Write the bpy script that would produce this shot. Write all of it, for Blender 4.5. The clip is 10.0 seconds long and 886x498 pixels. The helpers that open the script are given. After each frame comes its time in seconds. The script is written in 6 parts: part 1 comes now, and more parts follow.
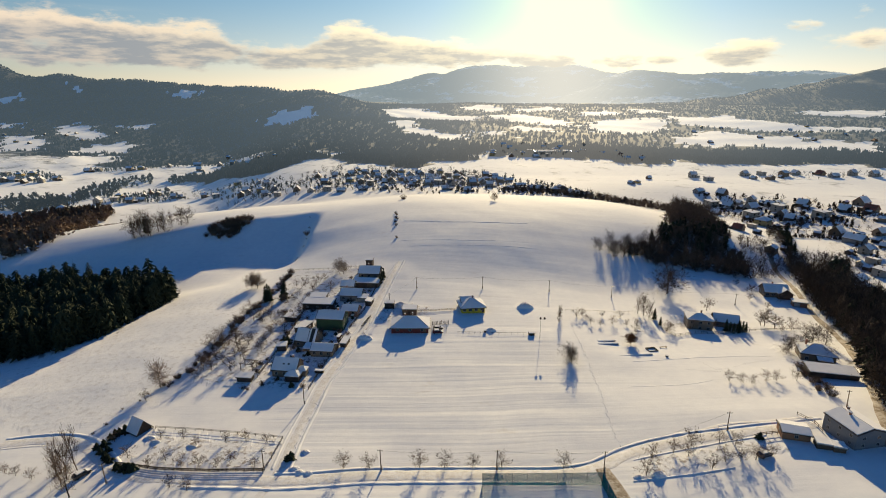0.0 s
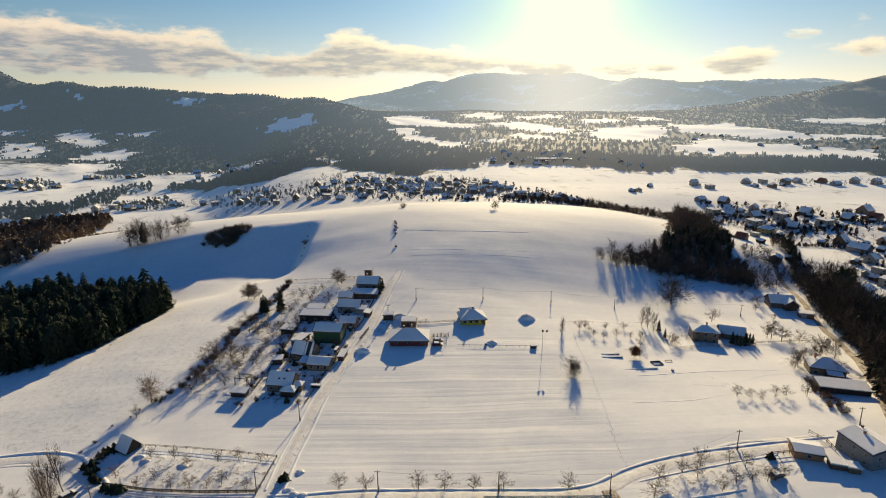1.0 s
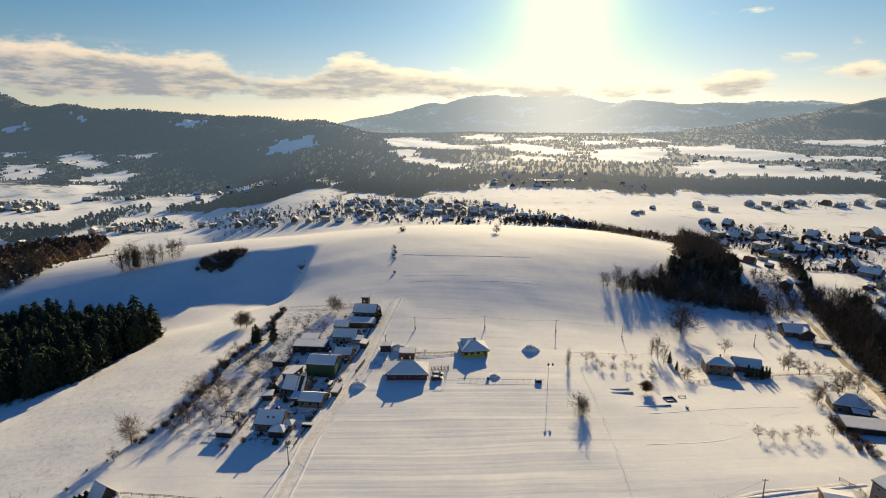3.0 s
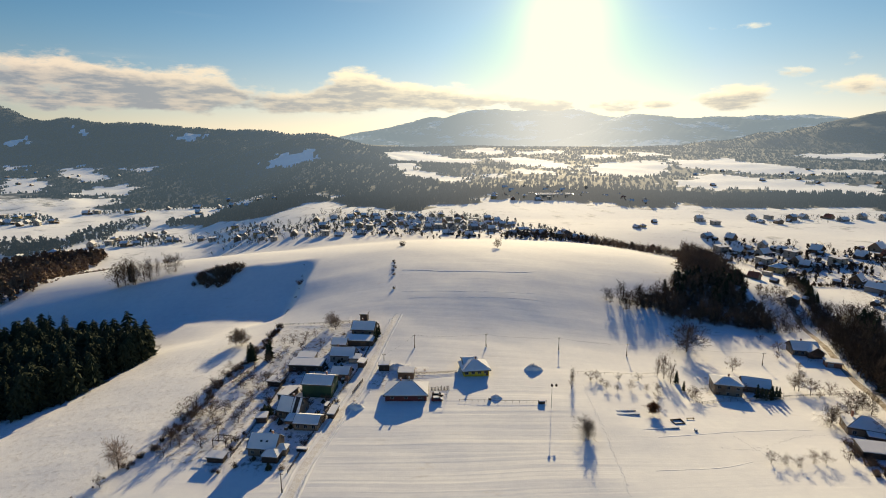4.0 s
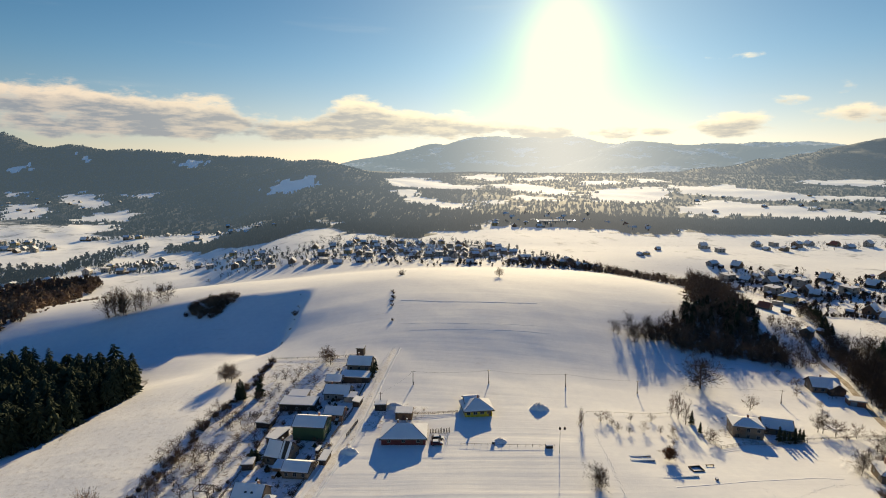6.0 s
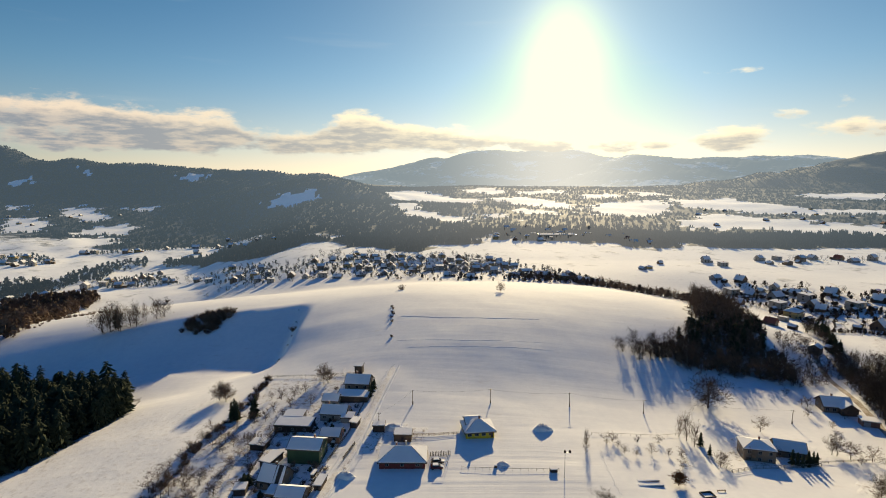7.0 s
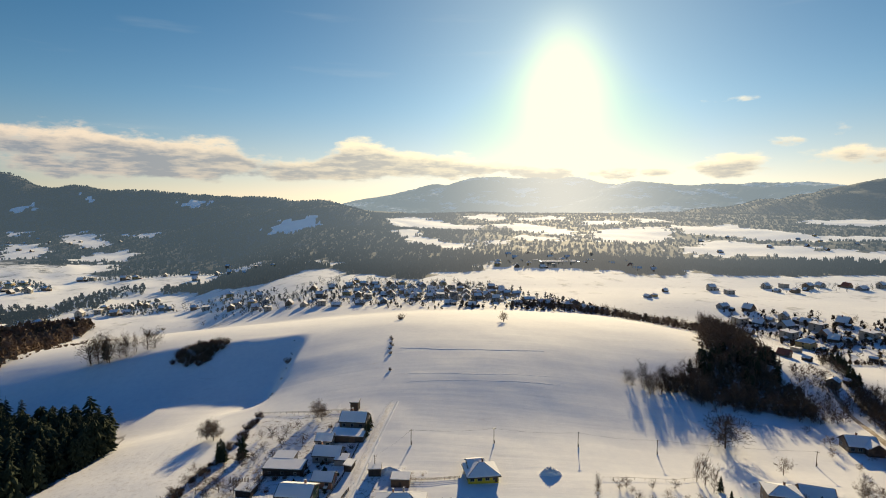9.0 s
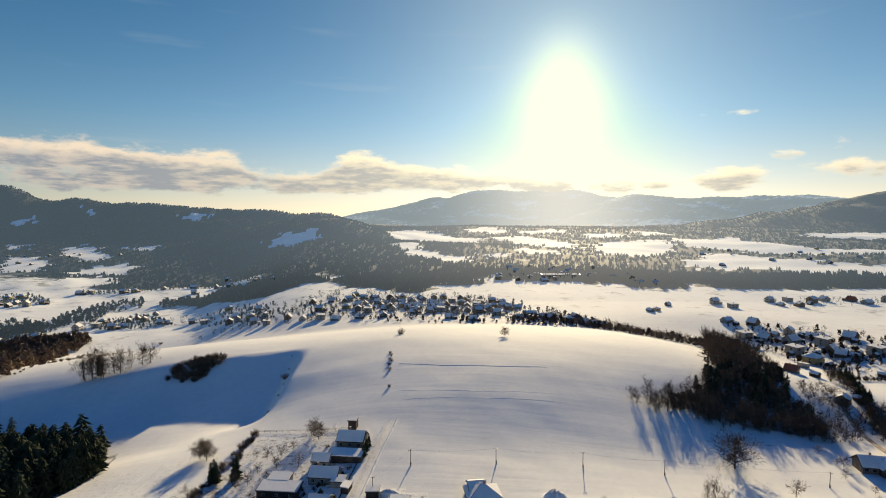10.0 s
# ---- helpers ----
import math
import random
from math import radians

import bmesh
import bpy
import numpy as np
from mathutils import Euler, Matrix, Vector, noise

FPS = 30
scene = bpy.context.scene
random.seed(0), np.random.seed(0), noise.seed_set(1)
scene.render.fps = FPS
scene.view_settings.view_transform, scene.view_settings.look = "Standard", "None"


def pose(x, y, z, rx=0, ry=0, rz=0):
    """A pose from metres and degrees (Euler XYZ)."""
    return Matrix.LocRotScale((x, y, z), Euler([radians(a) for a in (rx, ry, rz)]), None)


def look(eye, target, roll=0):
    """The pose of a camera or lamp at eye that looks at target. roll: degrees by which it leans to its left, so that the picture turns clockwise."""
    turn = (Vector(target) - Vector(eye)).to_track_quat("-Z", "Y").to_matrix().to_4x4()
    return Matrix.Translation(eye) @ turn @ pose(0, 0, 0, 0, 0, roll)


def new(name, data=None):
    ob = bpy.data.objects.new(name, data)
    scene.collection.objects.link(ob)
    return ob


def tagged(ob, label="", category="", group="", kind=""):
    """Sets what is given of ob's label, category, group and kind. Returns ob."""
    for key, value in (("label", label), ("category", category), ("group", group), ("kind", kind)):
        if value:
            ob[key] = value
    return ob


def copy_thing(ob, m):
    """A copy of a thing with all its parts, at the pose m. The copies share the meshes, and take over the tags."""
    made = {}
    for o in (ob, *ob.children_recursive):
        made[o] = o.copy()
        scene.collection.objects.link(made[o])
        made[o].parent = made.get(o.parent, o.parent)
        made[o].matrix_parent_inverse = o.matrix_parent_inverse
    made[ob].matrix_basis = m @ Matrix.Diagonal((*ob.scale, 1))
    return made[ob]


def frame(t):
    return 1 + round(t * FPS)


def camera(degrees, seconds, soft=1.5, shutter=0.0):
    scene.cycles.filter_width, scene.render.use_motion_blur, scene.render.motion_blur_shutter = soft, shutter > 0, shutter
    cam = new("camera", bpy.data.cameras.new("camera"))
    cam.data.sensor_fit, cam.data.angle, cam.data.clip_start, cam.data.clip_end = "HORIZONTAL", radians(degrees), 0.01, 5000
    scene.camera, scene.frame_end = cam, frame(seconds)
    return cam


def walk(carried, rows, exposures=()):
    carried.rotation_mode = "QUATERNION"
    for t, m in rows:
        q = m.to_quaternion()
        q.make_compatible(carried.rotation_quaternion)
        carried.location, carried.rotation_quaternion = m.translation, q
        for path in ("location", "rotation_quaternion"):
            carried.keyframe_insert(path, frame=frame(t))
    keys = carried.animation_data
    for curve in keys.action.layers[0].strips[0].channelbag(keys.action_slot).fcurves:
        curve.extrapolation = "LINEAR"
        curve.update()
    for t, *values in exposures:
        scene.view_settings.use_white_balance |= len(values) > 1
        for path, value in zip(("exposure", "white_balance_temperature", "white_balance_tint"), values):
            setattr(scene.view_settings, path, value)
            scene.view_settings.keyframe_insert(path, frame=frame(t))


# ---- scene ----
cam = camera(80.0, 10.0, soft=1.0)
EXPOSURE = 0.5
ROWS = [
    (0, -0.02, -0.01, 89.31, 73.88, -0.20),
    (0.5, 0.06, 2.30, 89.43, 74.27, -0.19),
    (1, 0.13, 4.67, 89.56, 74.64, -0.18),
    (1.5, 0.21, 7.09, 89.68, 74.99, -0.16),
    (2, 0.27, 9.55, 89.80, 75.45, -0.15),
    (2.5, 0.34, 12.05, 89.91, 76.12, -0.13),
    (4, 0.50, 19.72, 90.23, 78.27, -0.07),
    (4.5, 0.55, 22.31, 90.33, 78.92, -0.05),
    (5, 0.60, 24.91, 90.42, 79.66, -0.03),
    (5.5, 0.65, 27.50, 90.51, 80.34, -0.01),
    (7, 0.77, 35.24, 90.72, 82.48, 0.07),
    (7.5, 0.81, 37.78, 90.78, 83.15, 0.10),
    (8, 0.85, 40.28, 90.83, 83.90, 0.13),
    (8.5, 0.89, 42.76, 90.87, 84.59, 0.16),
    (9, 0.93, 45.18, 90.91, 85.32, 0.19),
    (9.5, 0.97, 47.56, 90.93, 86.01, 0.22),
    (10, 1.01, 49.89, 90.94, 86.72, 0.26),
]
walk(cam, [(t, pose(x, y, z, tilt, 0.05, turn)) for t, x, y, z, tilt, turn in ROWS], [(0.0, EXPOSURE), (10.0, EXPOSURE)])

# ---- sky and sun ----
SUN_UP, SUN_TURN = 16.4, 12.4
SUN_WAY = Vector((math.sin(radians(SUN_TURN)) * math.cos(radians(SUN_UP)), math.cos(radians(SUN_TURN)) * math.cos(radians(SUN_UP)), math.sin(radians(SUN_UP))))
lamp = bpy.data.lights.new("sun", "SUN")
lamp.energy, lamp.angle, lamp.color = 4.85, radians(0.6), (1.0, 0.79, 0.445)
sun = new("sun", lamp)
sun.matrix_world = look(SUN_WAY * 3000, (0, 0, 0))


class Nodes:
    """Short ways to add and link shader nodes."""

    def __init__(self, tree):
        self.tree = tree
        tree.nodes.clear()

    def add(self, kind, **values):
        n = self.tree.nodes.new(kind)
        for key, value in values.items():
            if key in n.inputs:
                self.put(n.inputs[key], value)
        return n

    def put(self, socket, value):
        if hasattr(value, "is_output") or hasattr(value, "links"):
            self.tree.links.new(value, socket)
        else:
            socket.default_value = value

    def math(self, op, a, b=0.0, c=0.0, clamp=False):
        n = self.tree.nodes.new("ShaderNodeMath")
        n.operation, n.use_clamp = op, clamp
        for k, v in enumerate((a, b, c)):
            self.put(n.inputs[k], v)
        return n.outputs[0]

    def vec(self, op, a, b=(0, 0, 0)):
        n = self.tree.nodes.new("ShaderNodeVectorMath")
        n.operation = op
        self.put(n.inputs[0], a)
        self.put(n.inputs[1], b)
        return n.outputs["Value"] if op in ("DOT_PRODUCT", "LENGTH") else n.outputs[0]

    def mix(self, f, a, b, kind="MIX"):
        n = self.tree.nodes.new("ShaderNodeMix")
        n.data_type, n.blend_type = "RGBA", kind
        self.put(n.inputs[0], f)
        self.put(n.inputs[6], a if not isinstance(a, tuple) else (*a[:3], 1))
        self.put(n.inputs[7], b if not isinstance(b, tuple) else (*b[:3], 1))
        return n.outputs[2]

    def span(self, v, lo, hi, smooth=True):
        n = self.tree.nodes.new("ShaderNodeMapRange")
        n.interpolation_type = "SMOOTHSTEP" if smooth else "LINEAR"
        self.put(n.inputs[0], v)
        n.inputs[1].default_value, n.inputs[2].default_value = lo, hi
        return n.outputs[0]

    def noise(self, where, scale, detail=3.0, rough=0.55):
        n = self.tree.nodes.new("ShaderNodeTexNoise")
        self.put(n.inputs["Vector"], where)
        n.inputs["Scale"].default_value, n.inputs["Detail"].default_value, n.inputs["Roughness"].default_value = scale, detail, rough
        return n.outputs["Fac"]


def make_sky():
    world = bpy.data.worlds.new("sky")
    world.use_nodes = True
    scene.world = world
    k = Nodes(world.node_tree)
    way = k.add("ShaderNodeTexCoord").outputs["Generated"]
    sky = k.add("ShaderNodeTexSky")
    sky.sky_type, sky.sun_disc = "NISHITA", False
    sky.sun_elevation, sky.sun_rotation = radians(SUN_UP), radians(SUN_TURN)
    sky.altitude, sky.air_density, sky.dust_density, sky.ozone_density = 400, 1.0, 0.15, 2.5
    level = k.math("ARCSINE", k.add("ShaderNodeSeparateXYZ", Vector=way).outputs[2])
    tint = k.mix(k.span(level, 0.0, 0.2), (SKY * 0.86, SKY * 0.88, SKY * 0.92), (SKY * 0.40, SKY * 1.03, SKY * 1.24))
    tint = k.mix(k.span(level, 0.4, 0.9), tint, (SKY * 0.44, SKY * 1.06, SKY * 1.95))
    air = k.mix(1.0, sky.outputs[0], tint, "MULTIPLY")
    toward = k.math("MAXIMUM", k.vec("DOT_PRODUCT", way, tuple(SUN_WAY)), 0.0)
    split = k.add("ShaderNodeSeparateXYZ", Vector=way)
    x, y, z = split.outputs
    turn, up = k.math("ARCTAN2", x, y), k.math("ARCSINE", z)
    # brightness of the air round the sun
    pillar = k.math("ADD", k.math("POWER", k.math("DIVIDE", k.math("SUBTRACT", turn, radians(SUN_TURN)), radians(4.4)), 2.0), k.math("POWER", k.math("DIVIDE", k.math("SUBTRACT", up, radians(11.8)), radians(4.6)), 2.0))
    core = k.math("ADD", k.math("MULTIPLY", k.math("EXPONENT", k.math("MULTIPLY", pillar, -1.0)), 0.48), k.math("MULTIPLY", k.math("POWER", toward, 700.0), 0.15))
    glow = k.math("MULTIPLY", k.math("POWER", toward, 45.0), 0.08)
    glow = k.math("ADD", glow, k.math("MULTIPLY", k.math("POWER", toward, 14.0), 0.11))
    # sunlit haze that hangs below the sun
    veiled = k.math("ADD", k.math("POWER", k.math("DIVIDE", k.math("SUBTRACT", turn, radians(SUN_TURN)), radians(9.0)), 2.0), k.math("POWER", k.math("DIVIDE", k.math("SUBTRACT", up, radians(5.5)), radians(7.0)), 2.0))
    glow = k.math("ADD", glow, k.math("MULTIPLY", k.math("EXPONENT", k.math("MULTIPLY", veiled, -1.0)), 0.16))
    air = k.mix(1.0, air, k.mix(1.0, (1.0, 0.84, 0.56), glow, "MULTIPLY"), "ADD")
    air = k.mix(1.0, air, k.mix(1.0, (1.0, 0.90, 0.40), core, "MULTIPLY"), "ADD")
    # a low pale band of far haze
    low = k.math("MULTIPLY", k.math("EXPONENT", k.math("MULTIPLY", k.math("ABSOLUTE", up), -9.0)), k.math("ADD", 0.16, k.math("MULTIPLY", k.math("POWER", toward, 3.0), 0.50)))
    air = k.mix(1.0, air, k.mix(1.0, (1.0, 0.74, 0.55), low, "MULTIPLY"), "ADD")
    # clouds: banks at their places, broken up by noise
    spot = k.add("ShaderNodeCombineXYZ", X=turn, Y=k.math("MULTIPLY", up, 2.6), Z=0.0).outputs[0]
    puff = k.noise(spot, 11.0, 8.0, 0.62)
    veil = k.noise(k.vec("MULTIPLY", spot, (0.6, 2.2, 1.0)), 5.0, 4.0, 0.5)
    bank, above = 0.0, 0.0
    for a, e, wa, we, much in CLOUDS:
        g = k.math("ADD", k.math("POWER", k.math("ABSOLUTE", k.math("DIVIDE", k.math("SUBTRACT", turn, radians(a)), radians(wa))), 2.0), k.math("POWER", k.math("ABSOLUTE", k.math("DIVIDE", k.math("SUBTRACT", up, radians(e)), radians(we))), 2.0))
        h = k.math("EXPONENT", k.math("MULTIPLY", k.math("DIVIDE", k.math("SUBTRACT", up, radians(e + 0.35 * we)), radians(we * 0.8)), 3.0))
        above = k.math("ADD", above, k.math("MULTIPLY", k.math("DIVIDE", 1.0, k.math("ADD", h, 1.0)), k.math("MULTIPLY", k.math("EXPONENT", k.math("MULTIPLY", g, -0.7)), much)))
        bank = k.math("ADD", bank, k.math("MULTIPLY", k.math("EXPONENT", k.math("MULTIPLY", g, -1.0)), much))
    thick = k.math("ADD", bank, k.math("MULTIPLY", k.math("MULTIPLY", k.math("SUBTRACT", puff, 0.5), 2.5), k.span(bank, 0.03, 0.35)))
    cover = k.span(thick, 0.30, 0.80)
    body = k.span(k.math("ADD", above, k.math("MULTIPLY", k.math("SUBTRACT", puff, 0.5), 1.5)), 0.30, 0.85)
    # rolls and streaks inside the banks
    roll = k.noise(k.vec("MULTIPLY", spot, (1.0, 1.9, 1.0)), 17.0, 7.0, 0.6)
    body = k.math("MULTIPLY", body, k.math("ADD", 0.52, k.math("MULTIPLY", k.span(roll, 0.36, 0.60), 0.52)))
    lit = k.mix(k.math("POWER", toward, 6.0), (0.66, 0.53, 0.40), (0.95, 0.82, 0.52))
    dim = k.mix(k.math("POWER", toward, 6.0), (0.20, 0.22, 0.25), (0.48, 0.44, 0.36))
    cloud = k.mix(body, lit, dim)
    cloud = k.mix(1.0, cloud, k.mix(1.0, (1.0, 0.93, 0.74), k.math("MULTIPLY", glow, 0.5), "MULTIPLY"), "ADD")
    full = k.mix(k.math("MULTIPLY", cover, 0.93), air, cloud)
    wisp = k.math("MULTIPLY", k.span(veil, 0.58, 0.8), k.math("MULTIPLY", k.span(up, 0.02, 0.1), 0.10))
    full = k.mix(wisp, full, (0.62, 0.6, 0.52))
    # the air is thick enough to yellow the light about the sun
    full = k.vec("MINIMUM", full, (1.2, 1.1, 0.60))
    back = k.add("ShaderNodeBackground", Color=full, Strength=1.0)
    out = k.add("ShaderNodeOutputWorld", Surface=back.outputs[0])


SKY = 0.040
# turn, height, half width, half height (degrees), thickness
CLOUDS = [(-35, 5.4, 12, 1.9, 0.95), (-25, 4.3, 6, 1.5, 0.75), (-31, 3.3, 9, 1.0, 0.5), (-12, 3.6, 9, 1.1, 0.9), (-9.5, 5.5, 3.0, 1.5, 0.95), (-3, 4.6, 6, 1.4, 0.85), (5, 3.8, 6, 1.1, 0.7), (13, 3.5, 6, 1.0, 0.6), (20, 3.2, 5, 1.0, 0.55),
          (28, 3.7, 3.2, 1.3, 0.9), (36.6, 6.7, 1.3, 0.7, 0.75), (32.4, 5.8, 1.5, 0.5, 0.7), (39, 4.1, 5, 1.1, 0.75), (27, 9.8, 5, 0.4, 0.38), (95, 6, 30, 3, 0.5), (-120, 7, 40, 3, 0.5), (180, 9, 30, 4, 0.4)]
make_sky()


# ---- the lie of the land ----
GX = np.array([-400, -250, -160, -105, -70, -28, 20, 60, 100, 140, 190, 300.0])
GY = np.array([60, 130, 200, 260, 308, 345, 400, 550.0])
GZ = np.array([
    [-22, -15, -11, -8, -7, -5, -5, -4, -2, 0, 0, 0],
    [-24, -17, -12, -8, -7, -6, -5, -4, -2, -1, -1, -4],
    [-32, -24, -14, -6, -5, -4, -4, -5, -7, -8, -9, -11],
    [-40, -30, -17, -7, -3, 1, -1, -5, -9, -11, -11, -13],
    [-44, -34, -20, -10, 0, 7, 8, 4, -2, -8, -12, -15],
    [-38, -20, -5, -1, 5.5, 11.5, 12.5, 10, 5, 1, -4, -17],
    [-33, -9, 2, 5, 9, 13, 13, 11, 8, 5, -3, -21],
    [-46, -32, -22, -16, -13, -10, -9, -9, -11, -13, -18, -25.0],
])
# crests of the ranges: along, ahead, height
LEFT_RANGE = np.array([(-2900, 2300, 262), (-2182, 2600, 240), (-1765, 2600, 182), (-1459, 2600, 152), (-1069, 2600, 139), (-680, 2650, 108), (-300, 2900, 60.0)])
LEFT_KNOLL = np.array([(-760, 2150, 60), (-560, 2030, 84), (-430, 1960, 102), (-290, 1850, 62), (-130, 1760, -20.0)])
FAR_RANGE = np.array([(-755, 4300, 112), (-387, 4300, 181), (-18, 4300, 264), (304, 4300, 324), (672, 4250, 306), (994, 4150, 305), (1250, 3900, 246), (1371, 3750, 262),
                      (1648, 3750, 236), (2044, 3700, 240), (2440, 3600, 250), (2700, 3500, 190.0)])
RIGHT_RANGE = np.array([(1150, 2750, 40), (1347, 2700, 74), (1694, 2700, 127), (2041, 2700, 199), (2266, 2700, 214), (2900, 2600, 236.0)])
PROFILE_Y = [-5000, 300, 550, 720, 900, 1250, 1600, 2500, 3300, 4700]
PROFILE_Z = [-8, -8, -13, -15, -9, 4, 17, 52, 40, -20]


def hermite(k, v, q):
    """Cubic through the knots k with the values v along axis 0, at q."""
    d = np.diff(v, axis=0) / np.diff(k)[:, None]
    m = np.concatenate([d[:1], (d[1:] + d[:-1]) / 2, d[-1:]])
    q = np.clip(q, k[0], k[-1])
    i = np.clip(np.searchsorted(k, q) - 1, 0, len(k) - 2)
    h = k[i + 1] - k[i]
    s = (q - k[i]) / h
    return i, h, s, m


def lattice(x, y):
    x, y = np.clip(x, GX[0], GX[-1]), np.clip(y, GY[0], GY[-1])
    n = np.arange(len(x))
    i, h, s, m = hermite(GY, GZ, y)
    s, h = s[:, None], h[:, None]
    row = (2 * s**3 - 3 * s**2 + 1) * GZ[i] + (s**3 - 2 * s**2 + s) * h * m[i] + (3 * s**2 - 2 * s**3) * GZ[i + 1] + (s**3 - s**2) * h * m[i + 1]
    row = row.T
    i, h, s, m = hermite(GX, row, x)
    return (2 * s**3 - 3 * s**2 + 1) * row[i, n] + (s**3 - 2 * s**2 + s) * h * m[i, n] + (3 * s**2 - 2 * s**3) * row[i + 1, n] + (s**3 - s**2) * h * m[i + 1, n]


def ease(v):
    v = np.clip(v, 0, 1)
    return v * v * (3 - 2 * v)


def ridge(x, y, crest, width, sharp=1.3):
    """Height of a range over its foot at z = -40, falling off to both sides of its crest."""
    best = np.full(x.shape, -1e9)
    for (ax, ay, az), (bx, by, bz) in zip(crest[:-1], crest[1:]):
        dx, dy = bx - ax, by - ay
        s = np.clip(((x - ax) * dx + (y - ay) * dy) / (dx * dx + dy * dy), 0, 1)
        far = np.hypot(x - ax - s * dx, y - ay - s * dy)
        best = np.maximum(best, (az + (bz - az) * ease(s) + 60) * np.exp(-((far / width) ** sharp)) - 60)
    return best


def waves(x, y, size, seed, octaves=3):
    """Smooth rolling noise of about one unit up and down."""
    out, amp = 0 * x, 1.0
    rng = np.random.RandomState(seed)
    for o in range(octaves):
        for k in range(4):
            a, p, f = rng.uniform(0, 6.283), rng.uniform(0, 6.283), 6.283 / size * 2**o * rng.uniform(0.7, 1.4)
            out = out + amp * 0.5 * np.sin(f * (x * np.cos(a) + y * np.sin(a)) + p + 0.8 * np.sin(0.6 * f * (x * np.sin(a) - y * np.cos(a)) + 2 * p))
        amp *= 0.5
    return out


def hollow(x, y, z):
    """The steep shaded hollow in the hillside, cut off by a field bank to its right."""
    top = np.interp(x, [-330, -280, -250, -183, -145, -100, -85], [330, 343, 352, 369, 378, 386, 387])
    brow = np.interp(x, [-330, -280, -250, -183, -145, -100, -85], [-36, -25, -18, -3, 2, 5.3, 6])
    low = 316.0
    u = np.clip((y - low) / (top - low), 0, 1)
    inner = brow - 0.293 * (top - np.maximum(y, low)) - 2.4 * np.sin(np.pi * u) ** 0.7
    inner = inner + (z - inner) * np.maximum(ease((low - y) / np.interp(x, [-150, -105], [55, 22])), ease((y - top + 4) / 14))
    m = ease((-85 - x) / 13) * ease((x + 335) / 80) * ease((430 - y) / 20)
    return z + (inner - z) * m


def ground(x, y):
    """The height of the ground at each place."""
    x, y = np.atleast_1d(np.asarray(x, float)), np.atleast_1d(np.asarray(y, float))
    shape = x.shape
    x, y = x.ravel(), y.ravel()
    wide = np.interp(y, PROFILE_Y, PROFILE_Z)
    wide = wide - (44 + 52 * ease((y - 700) / 900)) * ease((-x - 0.22 * np.maximum(y, 400)) / (0.30 * np.maximum(y, 400))) * ease((2600 - y) / 800)
    roll = ease((np.hypot(x, y) - 500) / 900)
    wide = wide + roll * 5 * waves(x, y, 700, 3)
    near = hollow(x, y, lattice(x, y))
    w = ease((np.abs(x + 50) - 300) / 120) + ease((y - 520) / 130) - ease((np.abs(x + 50) - 300) / 120) * ease((y - 520) / 130)
    z = near * (1 - w) + wide * w
    rough = 1 + 0.06 * waves(x, y, 420, 11, 4)
    for crest, width, sharp in ((LEFT_RANGE, 470, 1.5), (LEFT_KNOLL, 310, 1.7), (RIGHT_RANGE, 650, 1.3)):
        r = ridge(x, y, crest, width, sharp) * rough
        k = 14.0
        h = ease(0.5 + 0.5 * (r - z) / k)
        z = np.where(np.hypot(x, y) > 700, z * (1 - h) + r * h, z)
    z = z + 0.10 * waves(x, y, 38, 5, 2) * ease((600 - np.hypot(x, y)) / 300)
    return z.reshape(shape)


def gz(x, y):
    return float(ground(x, y)[0])


# ---- materials ----
def material(name, make):
    m = bpy.data.materials.new(name)
    m.use_nodes = True
    k = Nodes(m.node_tree)
    shader = k.add("ShaderNodeBsdfPrincipled")
    make(k, shader)
    k.add("ShaderNodeOutputMaterial", Surface=shader.outputs[0])
    return m


def place_of(k):
    return k.add("ShaderNodeNewGeometry").outputs["Position"]


def bump(k, shader, height, strength, distance):
    n = k.add("ShaderNodeBump", Height=height, Strength=strength, Distance=distance)
    k.put(shader.inputs["Normal"], n.outputs[0])


def plain(name, colour, rough=0.8, vary=0.25, size=1.5, metal=0.0, relief=0.0):
    """A matt surface with stains at two scales, and a slight change from thing to thing."""

    def make(k, s):
        p = k.add("ShaderNodeTexCoord").outputs["Object"]
        f = k.math("ADD", k.math("MULTIPLY", k.noise(p, 1.0 / size, 4.0), 0.6), k.math("MULTIPLY", k.noise(p, 7.0 / size, 3.0), 0.4))
        f = k.math("ADD", f, k.math("MULTIPLY", k.math("SUBTRACT", k.add("ShaderNodeObjectInfo").outputs["Random"], 0.5), 0.35))
        dark, light = tuple(c * (1 - vary) for c in colour), tuple(min(1, c * (1 + vary)) for c in colour)
        k.put(s.inputs["Base Color"], k.mix(k.span(f, 0.2, 0.8), dark, light))
        s.inputs["Roughness"].default_value, s.inputs["Metallic"].default_value = rough, metal
        if relief:
            bump(k, s, k.noise(p, 6.0 / size, 4.0), 0.6, relief)

    return material(name, make)


def snow_colour(k, p):
    stain = k.math("ADD", k.math("MULTIPLY", k.noise(p, 0.02, 4.0), 0.6), k.math("MULTIPLY", k.noise(p, 0.35, 4.0), 0.4))
    return k.mix(k.span(stain, 0.3, 0.7), (0.80, 0.80, 0.81), (0.90, 0.895, 0.88))


